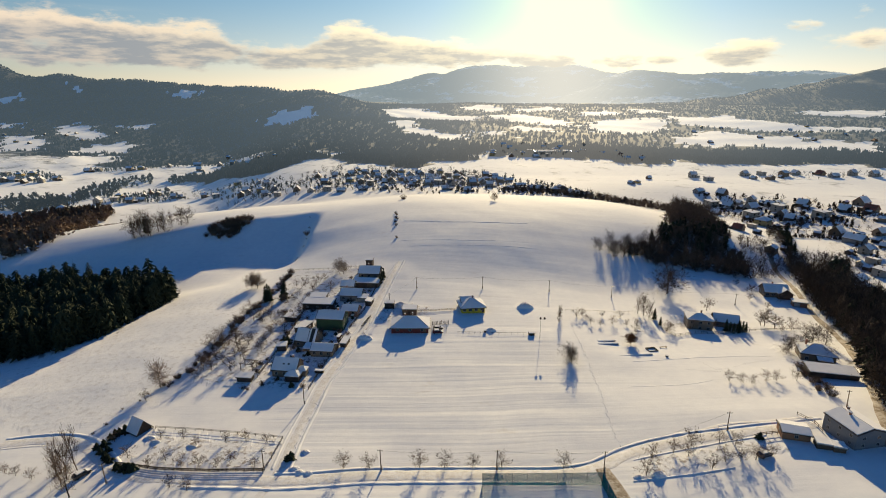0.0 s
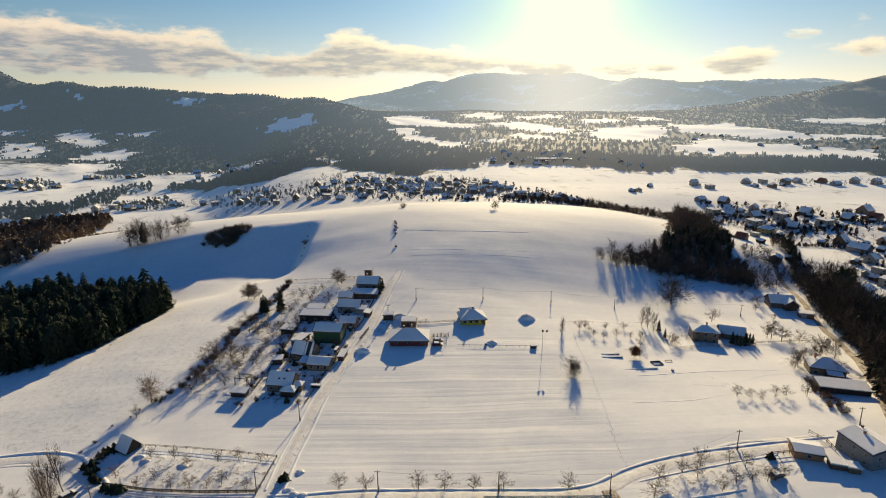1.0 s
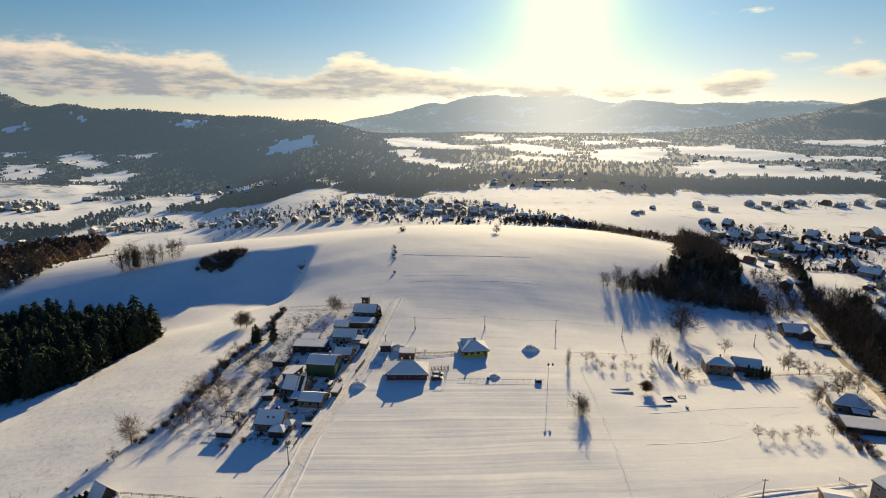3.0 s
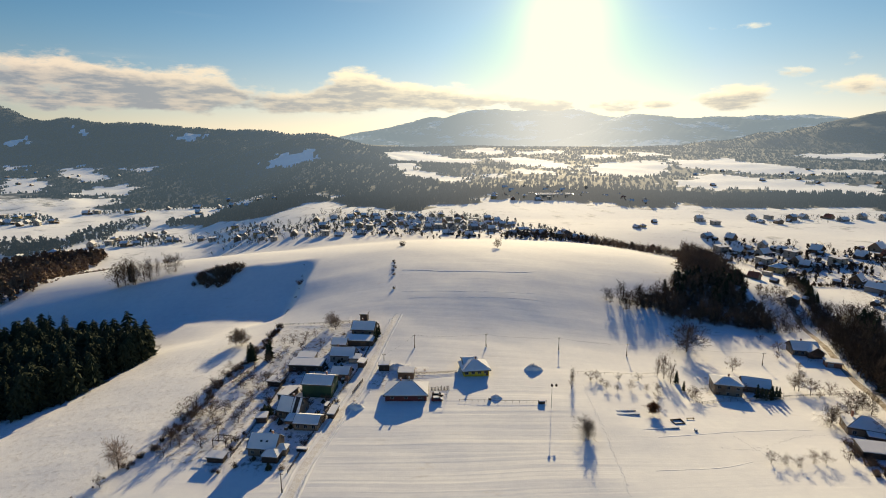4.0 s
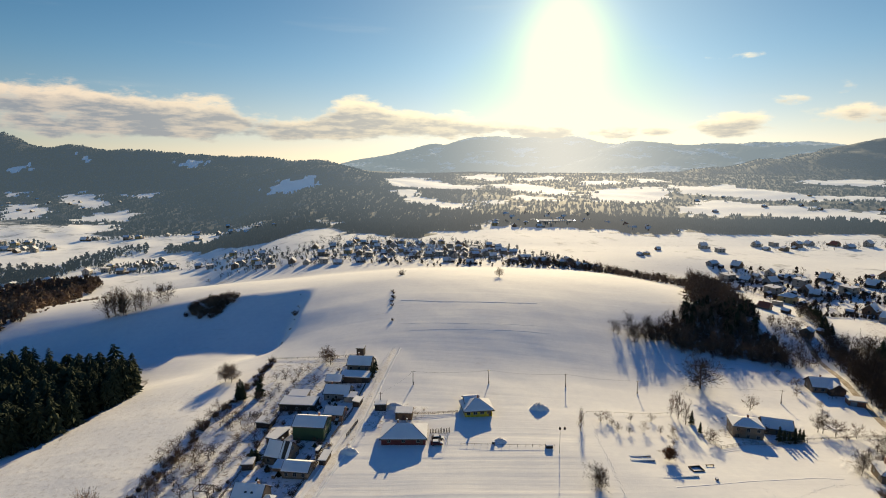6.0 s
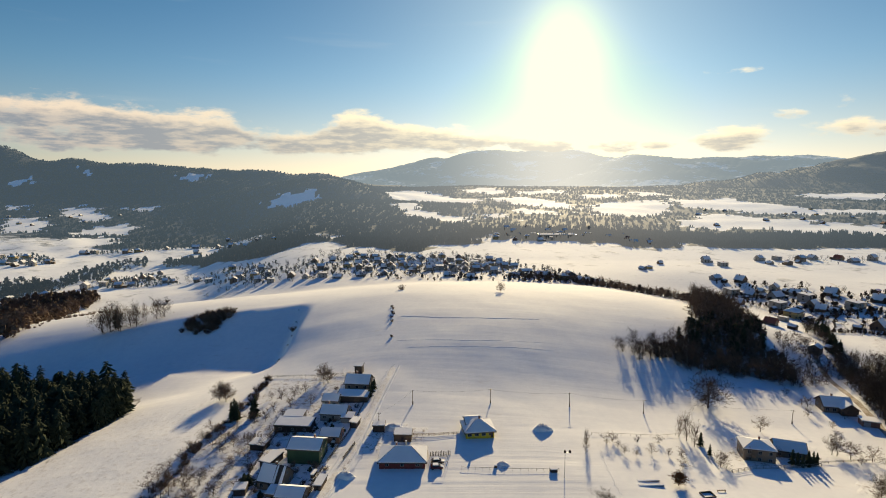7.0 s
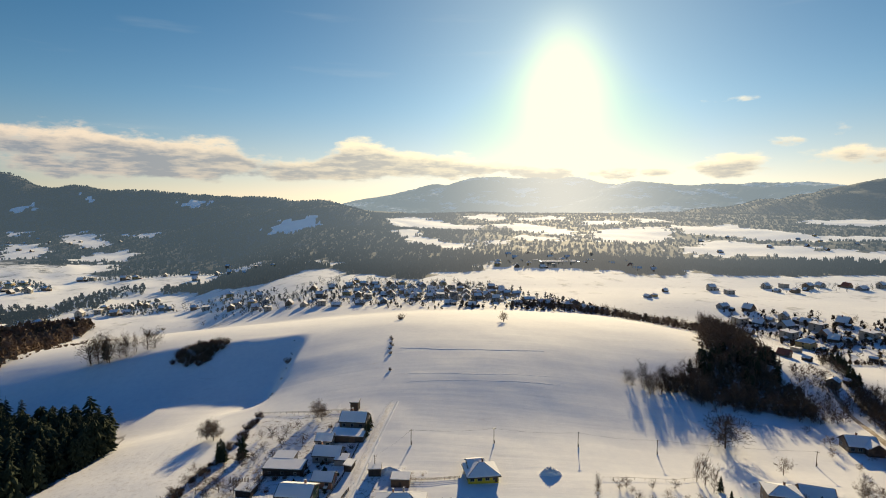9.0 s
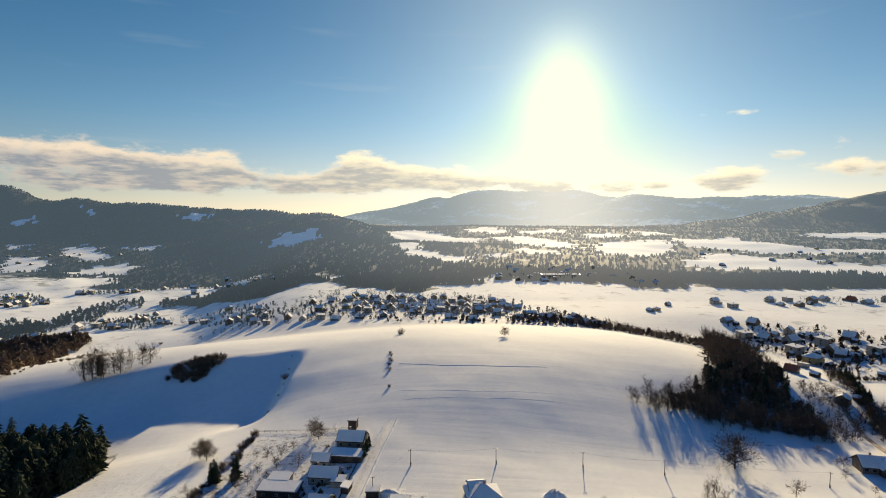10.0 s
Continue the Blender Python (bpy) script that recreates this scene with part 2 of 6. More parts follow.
def far_haze_glow(k, s, p):
    """Painted haze: emission that grows beyond 560 m, brighter and warmer under the sun."""
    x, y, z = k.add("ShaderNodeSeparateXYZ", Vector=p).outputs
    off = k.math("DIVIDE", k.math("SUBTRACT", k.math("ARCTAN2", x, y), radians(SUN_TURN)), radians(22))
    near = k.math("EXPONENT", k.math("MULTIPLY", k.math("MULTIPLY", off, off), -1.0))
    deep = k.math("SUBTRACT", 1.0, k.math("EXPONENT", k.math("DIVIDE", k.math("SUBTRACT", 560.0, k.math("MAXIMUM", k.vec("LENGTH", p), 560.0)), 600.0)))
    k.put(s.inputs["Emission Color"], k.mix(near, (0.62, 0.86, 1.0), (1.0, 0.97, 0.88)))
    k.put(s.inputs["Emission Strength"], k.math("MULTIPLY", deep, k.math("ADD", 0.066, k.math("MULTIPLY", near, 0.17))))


def make_land(k, s, far=False):
    p = place_of(k)
    cover = k.add("ShaderNodeAttribute")
    cover.attribute_name = "wood"
    snow = snow_colour(k, p)
    # dry grass and stalks that show through thin snow in places
    thin = k.math("MULTIPLY", k.span(k.noise(k.vec("MULTIPLY", p, (0.35, 1.0, 1.0)), 0.22, 5.0, 0.7), 0.58, 0.72), k.span(k.noise(p, 0.011, 2.0), 0.46, 0.62))
    snow = k.mix(k.math("MULTIPLY", thin, 0.22), snow, (0.42, 0.33, 0.22))
    crowns = k.math("ADD", k.math("MULTIPLY", k.noise(p, 0.09, 3.0, 0.7), 0.55), k.math("MULTIPLY", k.noise(p, 0.012, 3.0), 0.45))
    woods = k.mix(k.span(crowns, 0.36, 0.62), (0.045, 0.045, 0.044), (0.09, 0.09, 0.088))
    edge = k.span(k.math("ADD", cover.outputs["Fac"], k.math("MULTIPLY", k.math("SUBTRACT", k.noise(p, 0.03, 4.0, 0.7), 0.5), 0.5)), 0.42, 0.58)
    floor = k.add("ShaderNodeAttribute")
    floor.attribute_name = "litter"
    leaf = k.mix(k.noise(p, 1.2, 3.0), (0.05, 0.036, 0.026), (0.13, 0.095, 0.068))
    bare = k.math("MULTIPLY", floor.outputs["Fac"], k.span(k.math("ADD", k.noise(p, 0.16, 4.0, 0.65), k.math("MULTIPLY", floor.outputs["Fac"], 0.2)), 0.5, 0.68))
    worn = k.add("ShaderNodeAttribute")
    worn.attribute_name = "garden"
    worn = worn.outputs["Fac"]
    clods = k.noise(p, 0.55, 6.0, 0.72)
    snow = k.mix(k.math("MULTIPLY", worn, k.math("MULTIPLY", k.span(clods, 0.51, 0.64), 0.75)), snow, (0.20, 0.15, 0.105))
    k.put(s.inputs["Base Color"], k.mix(k.math("MULTIPLY", bare, 0.70), k.mix(edge, snow, woods), leaf))
    s.inputs["Roughness"].default_value = 0.85
    s.inputs["Specular IOR Level"].default_value = 0.07
    # furrows under the snow across the fields, drifts, ripples, trodden grain
    wander = k.vec("ADD", p, k.add("ShaderNodeCombineXYZ", X=0.0, Y=k.math("MULTIPLY", k.noise(p, 0.012, 2.0), 7.0), Z=0.0).outputs[0])
    furrow = k.noise(k.vec("MULTIPLY", wander, (0.016, 1.0, 0.0)), 0.17, 3.0, 0.55)
    drift = k.noise(k.vec("MULTIPLY", p, (0.08, 1.0, 0.4)), 0.10, 3.0, 0.5)
    ripple = k.noise(k.vec("MULTIPLY", p, (0.22, 1.0, 1.0)), 0.7, 4.0, 0.6)
    grain = k.noise(p, 3.5, 3.0, 0.6)
    height = k.math("ADD", k.math("ADD", k.math("MULTIPLY", drift, 0.9), k.math("MULTIPLY", ripple, 0.17)), k.math("ADD", k.math("MULTIPLY", grain, 0.05), k.math("MULTIPLY", k.noise(p, 1.3, 4.0, 0.65), 0.12)))
    px, py, pz = k.add("ShaderNodeSeparateXYZ", Vector=p).outputs
    ploughed = k.math("MULTIPLY", k.span(k.math("MULTIPLY", py, -1.0), -245.0, -195.0), k.span(k.math("MULTIPLY", px, -1.0), -62.0, -44.0))
    ploughed = k.math("ADD", 0.42, k.math("MULTIPLY", k.math("MULTIPLY", ploughed, k.span(px, -60.0, -44.0)), 1.35))
    height = k.math("ADD", height, k.math("MULTIPLY", furrow, ploughed))
    height = k.math("ADD", height, k.math("MULTIPLY", k.math("MULTIPLY", crowns, 9.0), edge))
    height = k.math("ADD", height, k.math("MULTIPLY", k.math("MULTIPLY", clods, worn), 1.6))
    bump(k, s, height, 1.0, 0.20)
    # the far part of the land gets its haze as emission
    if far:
        far_haze_glow(k, s, p)


def make_snow(k, s):
    p = place_of(k)
    k.put(s.inputs["Base Color"], snow_colour(k, p))
    s.inputs["Roughness"].default_value = 0.95
    s.inputs["Specular IOR Level"].default_value = 0.05
    bump(k, s, k.math("ADD", k.noise(p, 0.8, 4.0), k.math("MULTIPLY", k.noise(p, 4.0, 3.0), 0.25)), 0.8, 0.12)


def make_road(k, s):
    p = place_of(k)
    f = k.math("ADD", k.math("MULTIPLY", k.noise(p, 0.5, 5.0, 0.65), 0.6), k.math("MULTIPLY", k.noise(p, 2.6, 3.0), 0.4))
    k.put(s.inputs["Base Color"], k.mix(k.span(f, 0.40, 0.62), (0.83, 0.82, 0.81), (0.66, 0.625, 0.58)))
    s.inputs["Roughness"].default_value = 0.75
    bump(k, s, f, 0.8, 0.18)


def make_earth(k, s):
    p = place_of(k)
    f = k.math("ADD", k.math("MULTIPLY", k.noise(p, 0.3, 5.0, 0.65), 0.6), k.math("MULTIPLY", k.noise(p, 1.6, 3.0), 0.4))
    k.put(s.inputs["Base Color"], k.mix(k.span(f, 0.40, 0.60), (0.52, 0.47, 0.41), (0.20, 0.145, 0.095)))
    s.inputs["Roughness"].default_value = 0.85
    bump(k, s, f, 0.8, 0.2)


def make_bark(k, s, dark, light):
    p = place_of(k)
    f = k.math("ADD", k.math("MULTIPLY", k.noise(p, 0.6, 3.0), 0.6), k.math("MULTIPLY", k.add("ShaderNodeObjectInfo").outputs["Random"], 0.4))
    k.put(s.inputs["Base Color"], k.mix(k.span(f, 0.25, 0.75), dark, light))
    s.inputs["Roughness"].default_value = 0.9
    s.inputs["Specular IOR Level"].default_value = 0.1


def make_glass(k, s):
    s.inputs["Base Color"].default_value = (0.02, 0.025, 0.03, 1)
    s.inputs["Roughness"].default_value = 0.08
    s.inputs["Specular IOR Level"].default_value = 0.6


def make_distance(k, s):
    """Far ranges, with the bright haze of miles of winter air painted as emission."""
    p = place_of(k)
    x, y, z = k.add("ShaderNodeSeparateXYZ", Vector=p).outputs
    f = k.math("ADD", k.math("MULTIPLY", k.noise(k.vec("MULTIPLY", p, (1.0, 1.0, 2.5)), 0.0045, 5.0, 0.6), 0.7), k.math("MULTIPLY", k.noise(p, 0.03, 3.0), 0.3))
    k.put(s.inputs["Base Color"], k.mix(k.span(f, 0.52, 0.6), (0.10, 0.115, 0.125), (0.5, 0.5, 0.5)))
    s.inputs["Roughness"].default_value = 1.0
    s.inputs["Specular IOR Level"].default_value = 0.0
    # painted haze: emission strength and tint peak at the sun's bearing
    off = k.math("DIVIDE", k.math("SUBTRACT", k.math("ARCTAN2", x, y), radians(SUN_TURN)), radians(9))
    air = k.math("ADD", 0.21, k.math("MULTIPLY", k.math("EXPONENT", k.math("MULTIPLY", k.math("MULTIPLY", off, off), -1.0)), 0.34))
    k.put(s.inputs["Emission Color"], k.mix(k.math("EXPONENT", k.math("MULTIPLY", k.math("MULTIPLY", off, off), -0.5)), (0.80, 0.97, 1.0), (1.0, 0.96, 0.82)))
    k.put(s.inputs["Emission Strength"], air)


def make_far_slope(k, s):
    """Woods of the far slopes and valley belts, their winter haze painted as emission."""
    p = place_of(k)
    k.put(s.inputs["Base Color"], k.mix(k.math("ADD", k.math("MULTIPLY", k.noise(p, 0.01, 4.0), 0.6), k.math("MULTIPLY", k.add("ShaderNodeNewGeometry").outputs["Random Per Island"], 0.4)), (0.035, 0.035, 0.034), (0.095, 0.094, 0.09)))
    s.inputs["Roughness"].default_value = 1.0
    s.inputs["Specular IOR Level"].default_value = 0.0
    far_haze_glow(k, s, p)


FARSLOPE = material("far_woods_haze_glow", make_far_slope)
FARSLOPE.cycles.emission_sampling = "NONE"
DISTANCE = material("distant_range_haze_glow", make_distance)
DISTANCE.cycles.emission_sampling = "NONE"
LAND = material("snowy_land", make_land)
# the same land with painted haze on top
FARLAND = material("far_land_haze_glow", lambda k, s: make_land(k, s, True))
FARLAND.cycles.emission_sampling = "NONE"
SNOW = material("snow", make_snow)
ROAD = material("packed_snow_road", make_road)
EARTH = material("muddy_track", make_earth)
BARK = material("bark", lambda k, s: make_bark(k, s, (0.045, 0.036, 0.028), (0.12, 0.095, 0.075)))
TWIG = material("twigs", lambda k, s: make_bark(k, s, (0.085, 0.060, 0.046), (0.23, 0.165, 0.12)))
RUST = material("russet_leaves", lambda k, s: make_bark(k, s, (0.12, 0.055, 0.025), (0.24, 0.12, 0.055)))
NEEDLE = material("needles", lambda k, s: make_bark(k, s, (0.020, 0.026, 0.015), (0.046, 0.056, 0.032)))
DARKTWIG = material("dark_twigs", lambda k, s: make_bark(k, s, (0.042, 0.032, 0.026), (0.13, 0.096, 0.075)))
PALETWIG = material("frosted_twigs", lambda k, s: make_bark(k, s, (0.26, 0.20, 0.155), (0.46, 0.37, 0.30)))
GLASS = material("window_glass", make_glass)
WOOD = plain("weathered_wood", (0.13, 0.085, 0.055), 0.8, 0.35, 1.0)
DARKWOOD = plain("dark_boards", (0.045, 0.032, 0.026), 0.8, 0.35, 1.0)
TILE = plain("dark_roof_tiles", (0.07, 0.05, 0.045), 0.7, 0.3, 0.8, relief=0.05)
REDTILE = plain("red_roof_tiles", (0.26, 0.09, 0.05), 0.7, 0.3, 0.8, relief=0.05)
WHITE = plain("pale_render", (0.32, 0.30, 0.27), 0.85, 0.12, 3.0)
BEIGE = plain("beige_render", (0.19, 0.145, 0.105), 0.85, 0.15, 3.0)
GREY = plain("grey_render", (0.20, 0.21, 0.23), 0.85, 0.15, 3.0)
YELLOW = plain("yellow_render", (0.56, 0.43, 0.03), 0.8, 0.12, 3.0)
GREEN = plain("green_render", (0.022, 0.062, 0.034), 0.85, 0.2, 3.0)
RED = plain("dark_red_boards", (0.17, 0.035, 0.03), 0.8, 0.25, 2.0)
ORANGE = plain("orange_render", (0.30, 0.15, 0.08), 0.85, 0.15, 3.0)
OCHRE = plain("ochre_render", (0.36, 0.27, 0.12), 0.85, 0.15, 3.0)
BRICK = plain("brick", (0.30, 0.15, 0.10), 0.85, 0.25, 0.8)
FRAME = plain("pale_frames", (0.34, 0.33, 0.31), 0.5, 0.05, 1.0)
METAL = plain("galvanised_metal", (0.35, 0.36, 0.37), 0.45, 0.15, 1.0, 0.8)
CONCRETE = plain("concrete", (0.30, 0.29, 0.27), 0.9, 0.2, 1.0)
TEAL = plain("teal_netting", (0.012, 0.17, 0.19), 0.8, 0.15, 2.0)
CARPAINT = plain("dark_car_paint", (0.10, 0.02, 0.02), 0.25, 0.05, 2.0)
RUBBER = plain("rubber", (0.02, 0.02, 0.02), 0.8, 0.1, 1.0)


# ---- meshes ----
class Bag:
    """Gathers triangles."""

    def __init__(self):
        self.v, self.f, self.n = [], [], 0

    def add(self, v, f):
        self.v.append(np.asarray(v, float).reshape(-1, 3))
        self.f.append(np.asarray(f, int).reshape(-1, 3) + self.n)
        self.n += len(self.v[-1])
        return self

    def fan(self, ring):
        n = len(ring)
        return self.add(ring, [(0, i, i + 1) for i in range(1, n - 1)])

    def slab(self, ring, offset):
        """A flat convex plate: a ring of corners and the same moved by offset."""
        ring = np.asarray(ring, float)
        low = ring + np.asarray(offset, float)
        n = len(ring)
        f = [(0, i, i + 1) for i in range(1, n - 1)] + [(n, n + i + 1, n + i) for i in range(1, n - 1)]
        for i in range(n):
            j = (i + 1) % n
            f += [(i, n + i, n + j), (i, n + j, j)]
        return self.add(np.concatenate([ring, low]), f)

    def box(self, x0, y0, z0, x1, y1, z1):
        return self.slab([(x0, y0, z1), (x1, y0, z1), (x1, y1, z1), (x0, y1, z1)], (0, 0, z0 - z1))

    def stick(self, a, b, ra, rb, sides=3):
        a, b = np.asarray(a, float), np.asarray(b, float)
        d = b - a
        d = d / (np.linalg.norm(d) + 1e-9)
        u = np.cross(d, (0.3, 0.2, 1.0) if abs(d[2]) < 0.9 else (1.0, 0, 0))
        u = u / np.linalg.norm(u)
        w = np.cross(d, u)
        t = np.arange(sides) * 2 * np.pi / sides
        ring = np.cos(t)[:, None] * u + np.sin(t)[:, None] * w
        v = np.concatenate([a + ra * ring, b + rb * ring])
        f = []
        for i in range(sides):
            j = (i + 1) % sides
            f += [(i, j, sides + j), (i, sides + j, sides + i)]
        if sides > 3:
            f += [(sides, sides + i, sides + i + 1) for i in range(1, sides - 1)]
        return self.add(v, f)

    def arrays(self):
        return np.concatenate(self.v), np.concatenate(self.f)

    def mesh(self, name, mat, smooth=False):
        return tri_mesh(name, *self.arrays(), mat, smooth)


def tri_mesh(name, v, f, mat, smooth=False):
    me = bpy.data.meshes.new(name)
    me.vertices.add(len(v))
    me.vertices.foreach_set("co", np.ascontiguousarray(v, dtype=np.float32).ravel())
    me.loops.add(3 * len(f))
    me.loops.foreach_set("vertex_index", np.ascontiguousarray(f, dtype=np.int32).ravel())
    me.polygons.add(len(f))
    me.polygons.foreach_set("loop_start", np.arange(0, 3 * len(f), 3, dtype=np.int32))
    me.polygons.foreach_set("use_smooth", np.full(len(f), smooth))
    me.materials.append(mat)
    me.update(calc_edges=True)
    me.validate()
    return me


def part(name, mesh, parent, label="", m=None):
    ob = new(name, mesh)
    ob.parent = parent
    if m is not None:
        ob.matrix_basis = m
    if label:
        tagged(ob, label)
    return ob


def thing(name, label, category, group="", kind="", data=None, m=None):
    ob = tagged(new(name, data), label, category, group, kind)
    if m is not None:
        ob.matrix_basis = m
    return ob


def stand(x, y, turn=0.0, sink=0.05, scale=1.0):
    return pose(x, y, gz(x, y) - sink, 0, 0, turn) @ Matrix.Scale(scale, 4)


# ---- the land, one sheet to the horizon ----
# snowy fields among the woods of the valley, of its right side and of the hills: corners
VALLEY_FIELDS = [
    [(-158, 1587), (-62, 1546), (-64, 1413), (27, 1332), (84, 1246), (11, 1124), (-81, 1279), (-135, 1464)],
    [(-256, 1970), (-189, 2271), (-24, 2190), (128, 1780), (86, 1664), (-19, 1677), (-61, 1656), (-165, 1756)],
    [(104, 1842), (296, 1910), (393, 1644), (351, 1434), (277, 1481), (196, 1718)],
    [(195, 1443), (290, 1356), (254, 1249), (166, 1327)],
    [(79, 1384), (162, 1243), (145, 1211), (81, 1346)],
    [(65, 2296), (174, 2436), (264, 2227), (240, 2121), (132, 2153)],
    [(284, 2204), (494, 2227), (469, 2060), (317, 2044)],
]
EAST_FIELDS = [
    [(391, 1471), (492, 1689), (690, 1702), (666, 1578), (561, 1375), (410, 1222), (364, 1290)],
    [(717, 2070), (842, 2140), (817, 1970), (681, 1875)],
    [(745, 1816), (990, 1870), (942, 1432), (1164, 1410), (1067, 1290), (839, 1290), (739, 1413), (670, 1529)],
    [(488, 1130), (670, 1391), (722, 1275), (766, 1137), (919, 1106), (764, 914), (662, 1010), (582, 1081), (482, 1062)],
    [(1228, 1876), (1572, 2135), (1677, 2050), (1461, 1779), (1302, 1787)],
    [(480, 1935), (644, 2074), (629, 1840), (489, 1813)],
]
HILL_FIELDS = [
    [(-1498, 1836), (-1338, 1775), (-1215, 1680), (-1162, 1530), (-1234, 1498)],
    [(-1384, 1936), (-1371, 2027), (-1263, 1968), (-1109, 1792), (-1145, 1730), (-1242, 1797)],
    [(-1061, 1500), (-1057, 1619), (-992, 1671), (-917, 1614), (-853, 1467), (-939, 1432)],
    [(-932, 1313), (-920, 1403), (-824, 1389), (-775, 1258), (-856, 1241)],
    [(-605, 1762), (-550, 1765), (-437, 1795), (-408, 1764), (-405, 1692), (-483, 1653), (-551, 1706)],
    [(-1195, 1975), (-1116, 2021), (-1044, 1982), (-1085, 1923)],
    [(-1226, 2387), (-1175, 2437), (-1112, 2495), (-1059, 2468), (-1125, 2378)],
    [(-1840, 2299), (-1778, 2311), (-1712, 2265), (-1783, 2219)],
    [(-1706, 2507), (-1670, 2500), (-1545, 2393), (-1571, 2395)],
    [(-1644, 2028), (-1571, 2013), (-1488, 1954), (-1568, 1927)],
]
# woods in the valley: x, y, half width, half depth, turn
WOODS = [(-340, 960, 150, 75, -32), (-70, 960, 110, 150, 8), (-190, 1150, 120, 150, 20), (-640, 1440, 330, 60, -8), (-420, 1330, 160, 60, 5)]


def inside(x, y, spots):
    best = np.full(x.shape, -3.0)
    for cx, cy, rx, ry, turn in spots:
        c, s = math.cos(radians(turn)), math.sin(radians(turn))
        u, v = ((x - cx) * c + (y - cy) * s) / rx, (-(x - cx) * s + (y - cy) * c) / ry
        best = np.maximum(best, 1 - np.hypot(u, v))
    return best


def wooded(x, y):
    """How far a place lies inside the woods, from 0 (open) to 1."""
    rim = 0.28 * waves(x, y, 130, 21, 3)
    hills = np.full(x.shape, -1.0)
    for crest, width, sharp, foot in ((LEFT_RANGE, 470, 1.5, -57), (LEFT_KNOLL, 310, 1.7, -52), (RIGHT_RANGE, 650, 1.3, 62)):
        hills = np.maximum(hills, (ridge(x, y, crest, width, sharp) - foot) / 30)
    out = np.maximum(np.minimum(hills, 1.0), inside(x, y, WOODS) * 2 + rim)
    # the valley behind the open fields is woods, hedges and gardens, but for its fields
    brim = np.interp(x, [-1100, -860, -700, -480, -350, -280, -150, 40, 110, 200, 300, 380, 500, 640, 760], [1400, 1270, 1150, 1210, 1080, 1010, 970, 930, 890, 860, 815, 840, 820, 790, 770])
    out = np.maximum(out, np.where(x > -1100, np.minimum((y - brim) / 60, 0.5) + 0.25 * waves(x, y, 90, 35, 3) + 0.3 * rim, -1))
    wx, wy = x + 14 * waves(x, y, 90, 22, 3), y + 20 * waves(x, y, 110, 23, 3)
    for corners in VALLEY_FIELDS + EAST_FIELDS + HILL_FIELDS:
        out = np.where(within(wx, wy, corners), -1.0, out)
    out = np.where(np.hypot(x, y) < 640, -1.0, out)
    return np.clip(0.5 + out, 0, 1)


# floors of the near woods, where leaf litter shows between the stems
WOOD_FLOORS = [
    [(-143, 270), (-148, 240), (-151, 216), (-168, 203), (-206, 200), (-260, 212), (-345, 240), (-360, 320), (-240, 318), (-160, 292)],
    [(112, 312), (150, 302), (180, 293), (188, 325), (198, 350), (208, 385), (240, 468), (256, 520), (238, 530), (200, 450), (172, 395), (152, 345)],
    [(128, 118), (142, 152), (155, 172), (170, 199), (183, 227), (194, 256), (208, 290), (216, 318), (255, 320), (240, 295), (216, 262), (222, 240), (210, 195), (200, 150), (180, 114)],
]


# trodden gardens with stalks and clods of earth
GARDENS = [
    [(-90, 168), (-68, 160), (-46, 160), (-40, 190), (-31, 250), (-30, 262), (-42, 272), (-78, 276), (-84, 240), (-87, 205)],
    [(-86, 122), (-48, 119), (-47, 131), (-84, 137)],
    [(52, 114), (96, 122), (92, 127), (58, 121)],
    [(104, 205), (134, 208), (140, 222), (108, 226)],
    [(128, 160), (146, 166), (152, 200), (134, 196)],
    [(-33, 196), (-20, 214), (-6, 214), (-4, 222), (-24, 226), (-31, 212)],
    [(222, 275), (300, 320), (340, 380), (300, 395), (255, 330)],
    [(258, 430), (330, 440), (400, 480), (330, 530), (300, 590), (270, 545)],
]
# rough stubble under thin snow in the field beside the spruce wood
STUBBLE = [(-146, 262), (-96, 252), (-93, 170), (-104, 142), (-140, 140), (-175, 190), (-150, 212)]


def within(x, y, corners):
    odd = np.zeros(x.shape, bool)
    for (ax, ay), (bx, by) in zip(corners, corners[1:] + corners[:1]):
        cut = ((ay > y) != (by > y)) & (x < (bx - ax) * (y - ay) / (by - ay + 1e-9) + ax)
        odd ^= cut
    return odd


